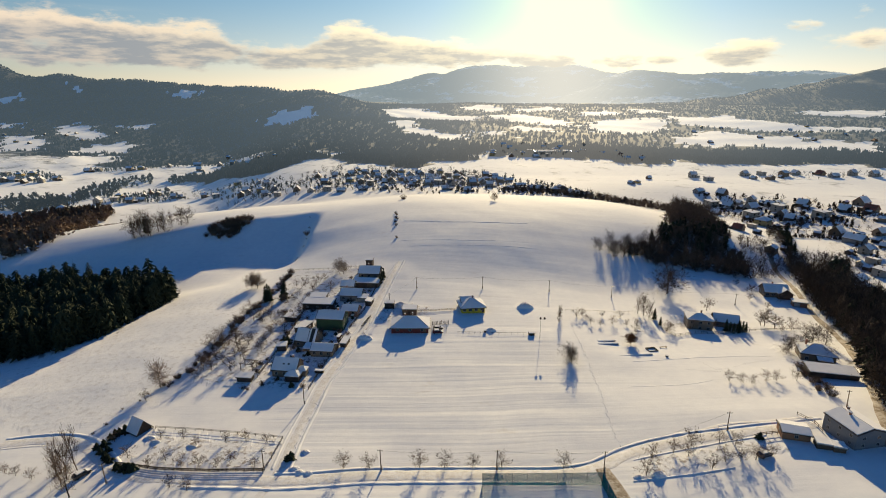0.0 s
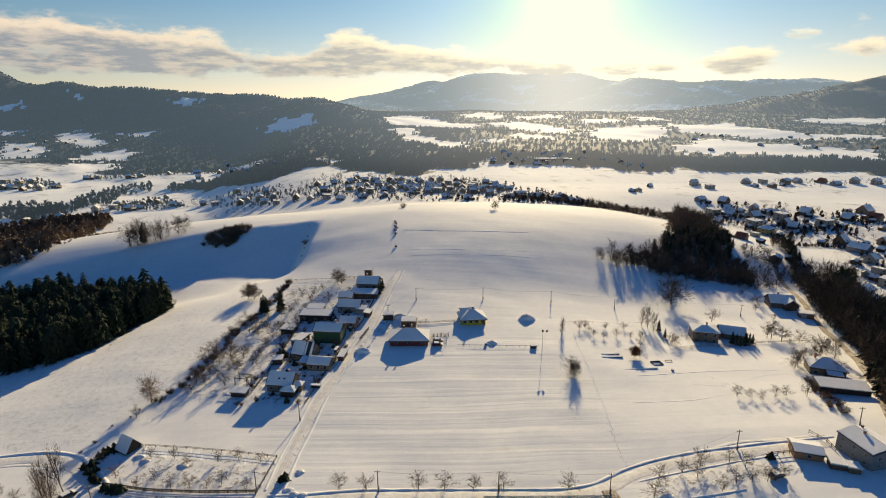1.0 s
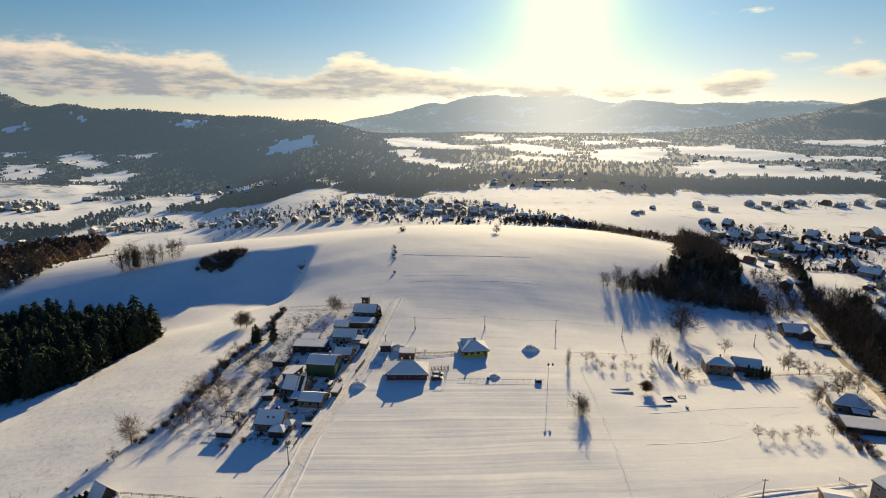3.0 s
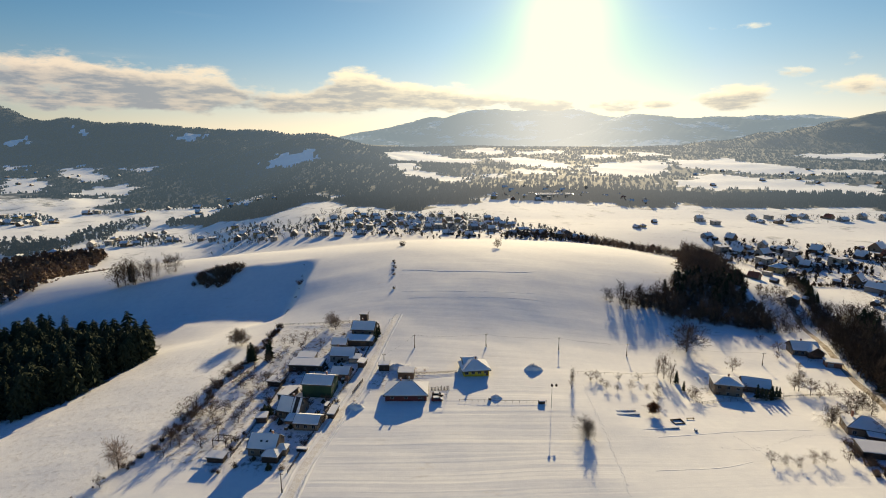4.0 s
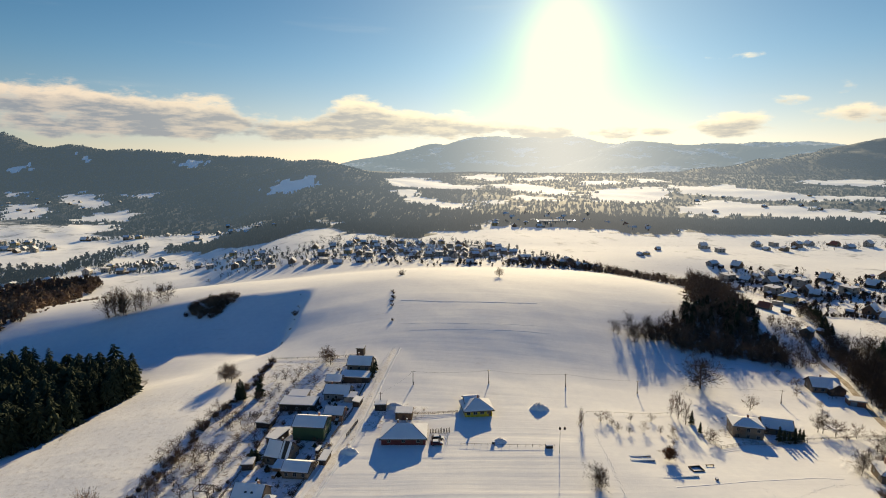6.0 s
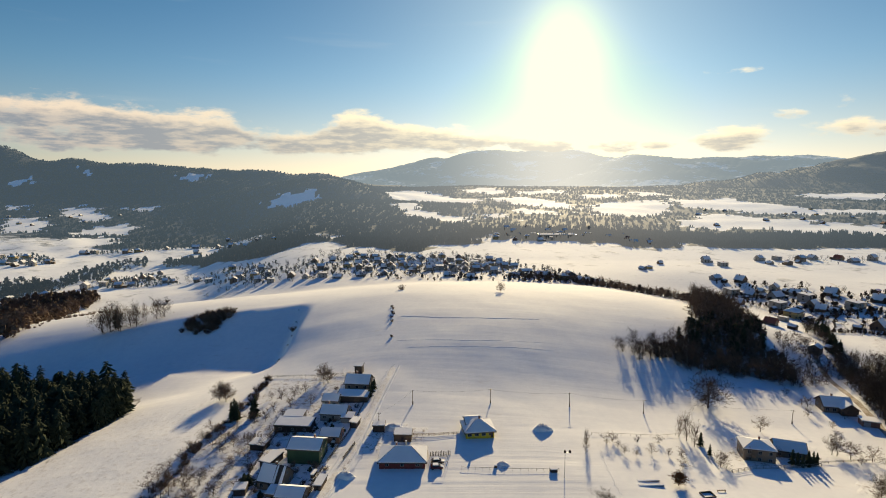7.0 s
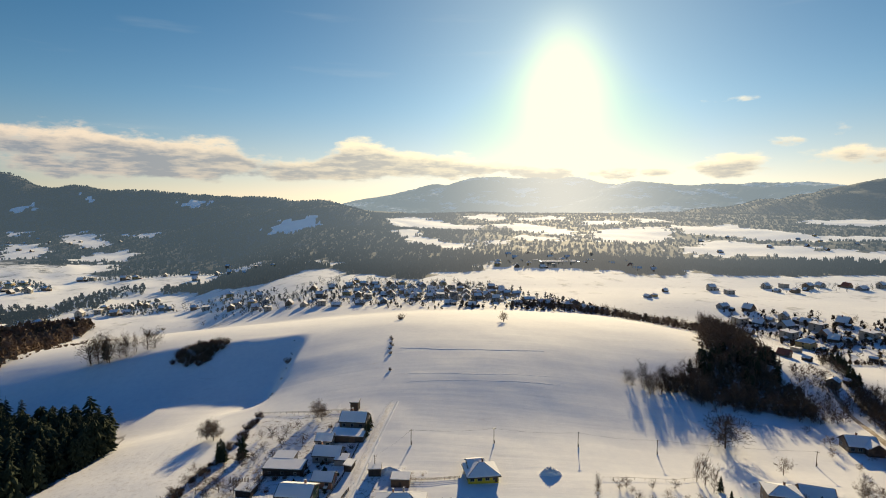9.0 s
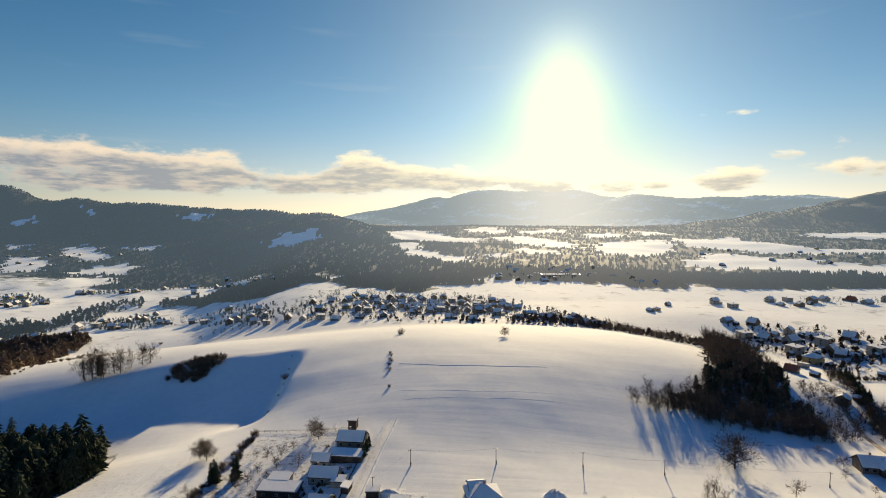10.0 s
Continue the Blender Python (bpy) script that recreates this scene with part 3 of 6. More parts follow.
def make_ground():
    front = np.radians(np.linspace(-56, 56, 470))
    back = np.radians(np.linspace(58, 302, 62))[1:-1]
    turn = np.concatenate([front, back])
    far = np.geomspace(42, 4850, 360)
    a, r = np.meshgrid(turn, far)
    x, y = (r * np.sin(a)).ravel(), (r * np.cos(a)).ravel()
    z = ground(x, y)
    n, rows = len(turn), len(far)
    i, j = np.meshgrid(np.arange(n), np.arange(rows - 1))
    i, j = i.ravel(), j.ravel()
    k = (i + 1) % n
    f = np.concatenate([np.stack([j * n + i, (j + 1) * n + i, (j + 1) * n + k], 1), np.stack([j * n + i, (j + 1) * n + k, j * n + k], 1)])[:, ::-1]
    hub = len(x)
    f = np.concatenate([f, np.stack([np.arange(n), (np.arange(n) + 1) % n, np.full(n, hub)], 1)[:, ::-1]])
    v = np.stack([np.r_[x, 0], np.r_[y, 0], np.r_[z, gz(0, 0)]], 1)
    me = tri_mesh("ground", v, f, LAND, True)
    cover = me.attributes.new("wood", "FLOAT", "POINT")
    cover.data.foreach_set("value", np.r_[wooded(x, y), 0].astype(np.float32))
    litter = me.attributes.new("litter", "FLOAT", "POINT")
    floor = np.zeros(len(x), bool)
    for corners in WOOD_FLOORS:
        floor |= within(x + 3.5 * waves(x, y, 16, 14, 3), y + 3.5 * waves(x, y, 16, 15, 3), corners)
    litter.data.foreach_set("value", np.r_[floor, False].astype(np.float32))
    trod = me.attributes.new("garden", "FLOAT", "POINT")
    floor[:] = False
    for corners in GARDENS:
        floor |= within(x + 1.2 * waves(x, y, 12, 16, 3), y + 1.2 * waves(x, y, 12, 17, 3), corners)
    stubble = within(x + 5 * waves(x, y, 30, 18, 3), y + 5 * waves(x, y, 30, 19, 3), STUBBLE)
    trod.data.foreach_set("value", np.r_[np.maximum(floor, 0.3 * stubble), 0].astype(np.float32))
    # faces beyond 560 m take the copy with painted haze
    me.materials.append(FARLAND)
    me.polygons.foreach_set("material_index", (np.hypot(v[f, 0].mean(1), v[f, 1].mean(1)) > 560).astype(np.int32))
    tagged(new("ground", me), "snow-covered fields, low hill and wooded ranges in evening sun", "ground", kind="structure")


make_ground()


def make_far_range():
    a, r = np.meshgrid(np.radians(np.linspace(-22, 44, 400)), np.linspace(2650, 4700, 70))
    x, y = r * np.sin(a), r * np.cos(a)
    z = ridge(x, y, FAR_RANGE, 840, 1.5) * (1 + 0.022 * waves(x, y, 380, 11, 4)) + 2.0 * waves(x, y, 60, 12, 3)
    n, m = a.shape
    i, j = np.meshgrid(np.arange(m - 1), np.arange(n - 1))
    i, j = i.ravel(), j.ravel()
    f = np.concatenate([np.stack([j * m + i, j * m + i + 1, (j + 1) * m + i + 1], 1), np.stack([j * m + i, (j + 1) * m + i + 1, (j + 1) * m + i], 1)])
    tagged(new("backdrop", tri_mesh("backdrop", np.stack([x.ravel(), y.ravel(), z.ravel()], 1), f, DISTANCE, True)), "far mountain range with painted haze glow under the sun", "mountains", kind="structure")


make_far_range()


def strip(name, points, width, mat, label, lift=0.05, hump=0.0, kind="structure", category="road"):
    """A road or track that follows the ground along a smooth line."""
    p = np.array(points, float)
    s = np.r_[0, np.cumsum(np.hypot(*np.diff(p, axis=0).T))]
    q = np.arange(0, s[-1], 1.2)
    x, y = np.interp(q, s, p[:, 0]), np.interp(q, s, p[:, 1])
    for _ in range(14):
        x[1:-1], y[1:-1] = (x[:-2] + 2 * x[1:-1] + x[2:]) / 4, (y[:-2] + 2 * y[1:-1] + y[2:]) / 4
    dx, dy = np.gradient(x), np.gradient(y)
    n = np.hypot(dx, dy)
    side = np.linspace(-0.5, 0.5, 9)
    w = width * (1 + 0.09 * waves(x, y, 14.0, 6, 3))
    vx, vy = x[:, None] - (dy / n)[:, None] * side * w[:, None], y[:, None] + (dx / n)[:, None] * side * w[:, None]
    edge = 1 - (np.abs(side) * 2) ** 6
    vz = ground(vx, vy) + lift * edge[None] - (0.12 + 0.6 * hump) * (1 - edge)[None] + hump * np.cos(side * np.pi)[None] * (0.85 + 0.22 * waves(x, y, 5.0, 4, 3))[:, None].clip(0.4, 1.3)
    # two wheel ruts
    if width > 2.6 and not hump:
        vz -= 0.05 * np.exp(-(((np.abs(side) - 0.22) / 0.07) ** 2))[None]
    m = len(side)
    i, j = np.meshgrid(np.arange(m - 1), np.arange(len(q) - 1))
    i, j = i.ravel(), j.ravel()
    f = np.concatenate([np.stack([j * m + i, j * m + i + 1, (j + 1) * m + i + 1], 1), np.stack([j * m + i, (j + 1) * m + i + 1, (j + 1) * m + i], 1)])
    me = tri_mesh(name, np.stack([vx.ravel(), vy.ravel(), vz.ravel()], 1), f[:, ::-1], mat, True)
    return tagged(new(name, me), label, category, kind=kind)


LANE = [(-45.8, 109.0), (-44.2, 114.0), (-43.0, 119.5), (-43.0, 132.7), (-41.8, 146.9), (-41.1, 161.8), (-38.0, 176.9), (-35.1, 192.0), (-31.7, 208.8), (-29.5, 227.6), (-27.4, 246.0), (-24.8, 262.4), (-22.7, 277.3)]
VILLAGE_ROAD = [(-130.7, 134.5), (-120.9, 135.1), (-112.5, 135.1), (-104.0, 132.5), (-96.1, 126.4), (-88.8, 119.6), (-81.1, 118.0), (-66.9, 116.4), (-48.7, 115.4), (-44.1, 114.8), (-35.3, 114.9), (-20.9, 116.1), (-3.2, 116.0), (17.4, 115.4), (32.0, 114.9), (41.3, 117.0), (48.8, 121.8), (57.8, 125.2), (71.7, 128.2), (88.5, 130.1), (100.4, 131.1), (112.6, 132.4)]
strip("lane", LANE, 3.3, ROAD, "packed snow lane with wheel ruts beside the gardens")
strip("road", VILLAGE_ROAD, 4.6, ROAD, "ploughed village road with packed snow", 0.09)
strip("road_branch", [(42, 117), (43, 110), (44, 100), (45, 80)], 5.0, EARTH, "muddy side road with melting snow", 0.13)
FOREST_ROAD = [(120, 112), (126.5, 130), (138.6, 149), (150, 167), (164, 193), (171, 213), (175.7, 229), (180.2, 241), (187.1, 257), (195, 277), (199, 291), (205, 308), (212.3, 325), (221, 342)]
strip("forest_road", FOREST_ROAD, 3.4, EARTH, "brown thawed road along the wood", 0.08)
strip("village_lane", [(219, 333), (232, 356), (250, 388), (272, 430), (301, 476), (320, 519), (334, 552)], 4.0, ROAD, "packed snow lane between village houses")
strip("village_lane", [(296, 340), (310, 359), (330, 412), (347, 456), (374, 520), (392, 560)], 4.4, ROAD, "packed snow street through the village")
# ploughed banks along the roads
def bank(points, shift, width, high, label):
    p = np.array(points, float)
    d = np.gradient(p, axis=0)
    n = np.stack([-d[:, 1], d[:, 0]], 1) / np.hypot(d[:, 0], d[:, 1])[:, None]
    strip("snow_bank", p + n * shift, width, SNOW, label, 0.0, high, category="snow bank")


bank(VILLAGE_ROAD[9:], 2.8, 1.4, 0.24, "ploughed snow bank along the road")
bank(VILLAGE_ROAD[:6], 3.0, 1.7, 0.28, "ploughed snow bank along the road bend")
bank(VILLAGE_ROAD[7:15], -3.0, 1.5, 0.22, "low ploughed snow bank along the road")
bank(LANE[2:], -2.5, 1.2, 0.35, "lumpy snow bank along the lane")
bank(LANE[2:9], 2.4, 1.0, 0.25, "lumpy snow bank along the lane")


# ---- trees ----
def bare_tree(seed, high=7.0, wide=3.2, trunk=0.3, limbs=8, lean=0.0, twigs=5, up=0.5, fine=0.028, base=0.3, lite=False):
    """A leafless tree about high metres tall: arrays of its trunk with limbs, and of its crown of branches and twigs."""
    r = np.random.RandomState(seed)
    stem, crown = Bag(), Bag()
    rt = 0.02 * high * trunk / 0.3
    pts = [np.array((0, 0, -0.3))]
    n = 4
    for i in range(1, n + 1):
        pts.append(np.array((lean * i / n + r.normal(0, 0.012 * high), r.normal(0, 0.012 * high), high * 0.78 * i / n)))
    for i in range(n):
        stem.stick(pts[i], pts[i + 1], rt * (1 - 0.2 * i), rt * (1 - 0.2 * (i + 1)) + 0.008, 5)
    mid, half = np.array((lean * 0.6, 0, high * (1 + base) / 2)), np.array((wide, wide, high * (1 - base) / 2))

    def rim(turn, lift, size):
        return mid + half * size * np.array((math.cos(turn) * math.cos(lift), math.sin(turn) * math.cos(lift), math.sin(lift)))

    tips = []
    for i in range(limbs):
        s = (i + r.uniform(0, 0.7)) / limbs
        k = base * 0.8 + (0.72 - base * 0.8) * s
        q = k / 0.78 * n
        a = pts[min(int(q), n - 1)] + (pts[min(int(q), n - 1) + 1] - pts[min(int(q), n - 1)]) * (q - int(q))
        turn = i * 2.4 + r.uniform(-0.4, 0.4)
        b = rim(turn, -0.5 + 1.7 * s + r.uniform(-0.2, 0.2), 0.86 * r.uniform(0.85, 1.1))
        b[2] = max(b[2], a[2] + 0.25 * up * high * 0.3)
        c = (a + b) / 2 + (0, 0, -0.05 * high * up)
        stem.stick(a, c, rt * 0.42, rt * 0.24, 3)
        stem.stick(c, b, rt * 0.24, rt * 0.06, 3)
        for j in range(6):
            w = r.uniform(0.2, 1)
            p0 = a + (c - a) * 2 * w if w < 0.5 else c + (b - c) * (2 * w - 1)
            p1 = p0 + (p0 - mid) * 0.25 + r.normal(0, 1, 3) * half * 0.22 + (0, 0, 0.12 * high * up)
            side = r.normal(0, 1, 3)
            side = side / np.linalg.norm(side) * fine * 1.5
            crown.add([p0 - side, p0 + side, p1], [(0, 1, 2)])
            tips.append((p0, p1))
    for i in range(limbs * 6 * twigs):
        p0, p1 = tips[i % len(tips)]
        a = p0 + (p1 - p0) * r.uniform(0.2, 1.0) + r.normal(0, 1, 3) * half * 0.13
        out = (a - mid) / half
        d = out / (np.linalg.norm(out) + 0.1) * 0.6 + (0, 0, up * 0.7) + r.normal(0, 0.5, 3)
        l = (0.06 + 0.05 * r.uniform()) * (high + wide)
        b = a + d / (np.linalg.norm(d) + 1e-6) * l * (0.7 if lite else 1.0)
        side = r.normal(0, 1, 3)
        side = side / np.linalg.norm(side) * fine
        crown.add([a - side, a + side, b], [(0, 1, 2)])
    return stem.arrays(), crown.arrays()


def birch(seed, high=9.0):
    return bare_tree(seed, high, high * 0.19, 0.22, 12, 0.2, 9, 0.9, 0.036, 0.12)


def conifer(seed, high=16.0, wide=2.7, whorls=17, ragged=0.25, blunt=0.0):
    """A spruce: branches all round a stem, in loose tiers, drooping to their tips."""
    r = np.random.RandomState(seed)
    stem, crown = Bag(), Bag()
    stem.stick((0, 0, -0.5), (0, 0, high * 0.96), 0.011 * high + 0.04, 0.02, 5)
    n = whorls * 10
    for i in range(n):
        s = (i + r.uniform(0, 1)) / n
        z = high * (0.08 + 0.90 * s)
        reach = wide * ((1 - s) ** (0.75 - 0.4 * blunt)) * r.uniform(1 - ragged, 1 + ragged) + 0.10
        t = i * 2.4 + r.uniform(-0.6, 0.6)
        l = reach * r.uniform(0.5, 1.15)
        d, p = np.array((math.cos(t), math.sin(t), 0)), np.array((-math.sin(t), math.cos(t), 0))
        w = l * r.uniform(0.11, 0.22) + 0.09
        root, tip = np.array((0, 0, z + 0.2 * l)), d * l + (0, 0, z - r.uniform(0.05, 0.4) * l)
        mid = d * l * 0.55 + (0, 0, z + r.uniform(-0.1, 0.15) * l)
        crown.add([root, mid + p * w - (0, 0, 0.12 * l), tip, mid - p * w - (0, 0, 0.12 * l), mid + (0, 0, 0.1 * l)], [(0, 1, 4), (0, 4, 3), (4, 1, 2), (4, 2, 3)])
    return stem.arrays(), crown.arrays()


def shrub(seed, high=2.0, wide=1.4, n=90, fine=0.03):
    r = np.random.RandomState(seed)
    stem, crown = Bag(), Bag()
    for i in range(n):
        t, o = r.uniform(0, 6.28), r.uniform(0, 0.35) * wide
        a = np.array((math.cos(t) * o, math.sin(t) * o, -0.1))
        b = a + np.array((math.cos(t) * wide * r.uniform(0.1, 0.8), math.sin(t) * wide * r.uniform(0.1, 0.8), high * r.uniform(0.5, 1.0)))
        if i < 14:
            stem.stick(a, b, fine * 1.3, fine * 0.5, 3)
        side = r.normal(0, 1, 3) * fine * 0.6
        q = a + (b - a) * r.uniform(0.3, 0.8)
        crown.add([a - side, a + side, b, q - side, q + side, q + r.normal(0, 0.25 * high, 3) + (0, 0, 0.2 * high), q + side * 2, q - side, q + r.normal(0, 0.25 * high, 3) + (0, 0, 0.2 * high)], [(0, 1, 2), (3, 4, 5), (6, 7, 8)])
    return stem.arrays(), crown.arrays()


def tree_kind(name, label, category, arrays, bark, leaf, group):
    """One tree, as a thing with a trunk and a crown, to be copied."""
    (sv, sf), (cv, cf) = arrays
    ob = thing(name, label, category, group)
    part("trunk", tri_mesh("trunk", sv, sf, bark), ob)
    part("crown", tri_mesh("crown", cv, cf, leaf), ob)
    return ob


class Stock:
    """A few trees of one kind; each call of at() stands one more of them up."""

    def __init__(self, kinds):
        self.kinds, self.used = kinds, set()

    def at(self, x, y, scale=1.0, which=None, turn=None, sink=0.1, label="", group=""):
        k = random.randrange(len(self.kinds)) if which is None else which
        m = pose(x, y, gz(x, y) - sink, 0, 0, random.uniform(0, 360) if turn is None else turn)
        ob = self.kinds[k]
        if k not in self.used:
            self.used.add(k)
        else:
            ob = copy_thing(self.kinds[k], m)
        ob.matrix_basis = m
        ob.scale = (scale * random.uniform(0.93, 1.07), scale * random.uniform(0.93, 1.07), scale)
        return tagged(ob, label, group=group)

    def done(self):
        """Takes away the kinds that no place used."""
        for k, ob in enumerate(self.kinds):
            if k not in self.used:
                for o in (*ob.children_recursive, ob):
                    bpy.data.objects.remove(o)


fruit = Stock([tree_kind("fruit_tree", "leafless fruit tree standing in snow", "tree", bare_tree(10 + i, 4.4, 2.0 + 0.25 * i, 0.34, 9, 0.2 * i - 0.3, 8, 0.55, 0.043, 0.26), BARK, TWIG, "fruit trees") for i in range(4)])
broad = Stock([tree_kind("broadleaf_tree", "tall leafless broadleaf tree at the edge of the wood", "tree", bare_tree(30 + i, 11.5, 3.9 + 0.5 * i, 0.26, 12, 0.4 * i - 0.4, 11, 0.7, 0.075, 0.12), BARK, DARKTWIG, "woodland trees") for i in range(4)])
birches = Stock([tree_kind("birch_tree", "slender leafless birch with fine twigs", "tree", birch(50 + i), BARK, TWIG, "birches") for i in range(3)])
firs = Stock([tree_kind("conifer_tree", "dark green spruce in a dense stand", "tree", conifer(70 + i, 15.0, 2.8 + 0.3 * i, 26, 0.55, 0.3 + 0.3 * i), BARK, NEEDLE, "spruce wood") for i in range(4)])
bushes = Stock([tree_kind("shrub", "leafless shrub in the snow", "shrub", shrub(90 + i, 1.9, 1.3 + 0.2 * i), BARK, TWIG, "shrubs") for i in range(3)])
pale = Stock([tree_kind("broadleaf_tree", "pale frosted leafless tree at the field edge", "tree", bare_tree(115 + i, 8.0, 3.0, 0.26, 14, 0.3, 16, 0.6, 0.06, 0.14), BARK, PALETWIG, "pale trees") for i in range(2)])
russet = Stock([tree_kind("broadleaf_tree", "young tree that keeps its russet leaves", "tree", bare_tree(111, 4.3, 2.5, 0.3, 16, 0.0, 20, 0.25, 0.10, 0.3), BARK, RUST, "russet trees")])
cypress = Stock([tree_kind("conifer_tree", "dark columnar garden conifer", "tree", conifer(130 + i, 6.0, 1.3, 18, 0.2, 0.4), BARK, NEEDLE, "garden conifers") for i in range(2)])


def scatter(stock, corners, count, low, high, seed, gap=2.0, **tags):
    """Trees at random places inside a polygon, no two nearer than gap."""
    r = random.Random(seed)
    xs, ys = [p[0] for p in corners], [p[1] for p in corners]
    put, tries = [], 0
    while len(put) < count and tries < count * 60:
        tries += 1
        x, y = r.uniform(min(xs), max(xs)), r.uniform(min(ys), max(ys))
        odd = False
        for (ax, ay), (bx, by) in zip(corners, corners[1:] + corners[:1]):
            if (ay > y) != (by > y) and x < (bx - ax) * (y - ay) / (by - ay) + ax:
                odd = not odd
        if odd and all((x - a) ** 2 + (y - b) ** 2 > gap * gap for a, b in put):
            put.append((x, y))
            stock.at(x, y, r.uniform(low, high), **tags)


def along(stock, points, step, low, high, seed, spread=1.0, **tags):
    """Trees or shrubs in a loose row."""
    r = random.Random(seed)
    for (ax, ay), (bx, by) in zip(points[:-1], points[1:]):
        n = max(1, round(math.hypot(bx - ax, by - ay) / step))
        for i in range(n):
            s = (i + r.uniform(0, 0.9)) / n
            stock.at(ax + (bx - ax) * s + r.gauss(0, spread), ay + (by - ay) * s + r.gauss(0, spread), r.uniform(low, high), **tags)


def grove(name, label, kinds, mats, corners, count, low, high, seed, gap=3.0):
    """A wood whose trees nobody could count: one object of trunks and crowns."""
    r = random.Random(seed)
    xs, ys = [p[0] for p in corners], [p[1] for p in corners]
    put, tries, bags = [], 0, (Bag(), Bag())
    while len(put) < count and tries < count * 40:
        tries += 1
        x, y = r.uniform(min(xs), max(xs)), r.uniform(min(ys), max(ys))
        odd = False
        for (ax, ay), (bx, by) in zip(corners, corners[1:] + corners[:1]):
            if (ay > y) != (by > y) and x < (bx - ax) * (y - ay) / (by - ay) + ax:
                odd = not odd
        if odd and all((x - a) ** 2 + (y - b) ** 2 > gap * gap for a, b in put[-400:]):
            put.append((x, y))
    z = ground(np.array([p[0] for p in put]), np.array([p[1] for p in put]))
    for (x, y), h in zip(put, z):
        t, s = r.uniform(0, 6.28), r.uniform(low, high)
        c, d = math.cos(t) * s, math.sin(t) * s
        for bag, (v, f) in zip(bags, r.choice(kinds)):
            bag.add(np.stack([v[:, 0] * c - v[:, 1] * d + x, v[:, 0] * d + v[:, 1] * c + y, v[:, 2] * s * r.uniform(0.9, 1.1) + h - 0.1], 1), f)
    (v1, f1), (v2, f2) = bags[0].arrays(), bags[1].arrays()
    me = tri_mesh(name, np.concatenate([v1, v2]), np.concatenate([f1, f2 + len(v1)]), mats[0])
    me.materials.append(mats[1])
    me.polygons.foreach_set("material_index", np.r_[np.zeros(len(f1), int), np.ones(len(f2), int)].astype(np.int32))
    tagged(new(name, me), label, "wood", kind="stuff")


BROADS = [bare_tree(200 + i, 11.0, 3.6 + 0.5 * i, 0.24, 9, 0.3 * i - 0.4, 4, 0.75, 0.11, 0.06, True) for i in range(4)]
SMALLS = [bare_tree(210 + i, 7.0, 2.6 + 0.4 * i, 0.24, 6, 0.0, 4, 0.75, 0.13, 0.06, True) for i in range(3)]
FIRS = [conifer(220 + i, 14.5, 3.1 + 0.3 * i, 19, 0.6, 0.4 + 0.3 * i) for i in range(4)]


def tuft(seed, high=9.0, wide=4.0, n=26):
    """A rough far tree: spiky tufts about a short stem."""
    r = np.random.RandomState(seed)
    stem, crown = Bag(), Bag()
    stem.stick((0, 0, -0.5), (0, 0, high * 0.6), 0.25, 0.1, 3)
    for i in range(n):
        t, s = r.uniform(0, 6.28), r.uniform(0.1, 0.9)
        o = wide * 0.5 * math.sin(math.pi * (0.15 + 0.8 * s)) * r.uniform(0.2, 0.9)
        a = np.array((math.cos(t) * o, math.sin(t) * o, high * s))
        p = r.normal(0, 1, 3) * wide * 0.20
        q = r.normal(0, 1, 3) * wide * 0.20
        crown.add([a - p, a + p * 0.6 - q, a + q + (0, 0, wide * 0.16)], [(0, 1, 2)])
    return stem.arrays(), crown.arrays()


TUFTS = [tuft(240 + i, 8.0 + i, 5.0 + 0.6 * i) for i in range(4)]
# spruce wood in the hollow
scatter(firs, [(-142, 268), (-147, 240), (-150, 214), (-166, 201), (-200, 198), (-204, 212), (-180, 216), (-165, 232), (-162, 275)], 105, 0.8, 1.15, 1, 2.7)
grove("spruce_wood", "dense dark spruce wood in a hollow", FIRS, (BARK, NEEDLE), [(-158, 290), (-162, 240), (-180, 214), (-206, 204), (-260, 212), (-345, 240), (-360, 320), (-240, 318)], 430, 0.8, 1.25, 31, 2.8)
# wood on the near side of the village
scatter(broad, [(86, 308), (100, 303), (125, 297), (160, 292), (176, 286), (182, 298), (150, 312), (115, 318), (92, 314)], 44, 0.4, 1.0, 2, 2.6)
grove("broadleaf_wood", "leafless broadleaf wood beside the snowy hill", BROADS, (TWIG, TWIG), [(108, 312), (150, 300), (180, 291), (188, 318), (178, 340), (150, 345)], 110, 0.55, 0.9, 32, 2.2)
scatter(firs, [(130, 331), (148, 318), (168, 320), (182, 345), (176, 366), (158, 360)], 40, 0.42, 0.62, 3, 2.6)
grove("broadleaf_wood", "dense leafless wood above the village", BROADS, (TWIG, TWIG), [(156, 356), (180, 328), (196, 348), (208, 385), (240, 468), (256, 522), (238, 530), (200, 450), (172, 395)], 170, 0.7, 1.1, 4, 3.0)
grove("broadleaf_wood", "tangled brown undergrowth of the wood above the village", TUFTS, (TWIG, TWIG), [(150, 342), (182, 324), (196, 348), (208, 385), (240, 468), (256, 522), (238, 530), (200, 450), (172, 395)], 170, 0.4, 0.75, 34, 2.8)
grove("broadleaf_wood", "brown undergrowth along the lower edge of the wood", TUFTS, (TWIG, TWIG), [(108, 310), (150, 299), (180, 291), (188, 316), (180, 340), (150, 340)], 140, 0.3, 0.65, 35, 2.4)
grove("spruce_wood", "dark spruces among bare trees", FIRS, (BARK, NEEDLE), [(168, 330), (186, 326), (198, 360), (184, 372)], 12, 0.5, 0.75, 33, 2.6)
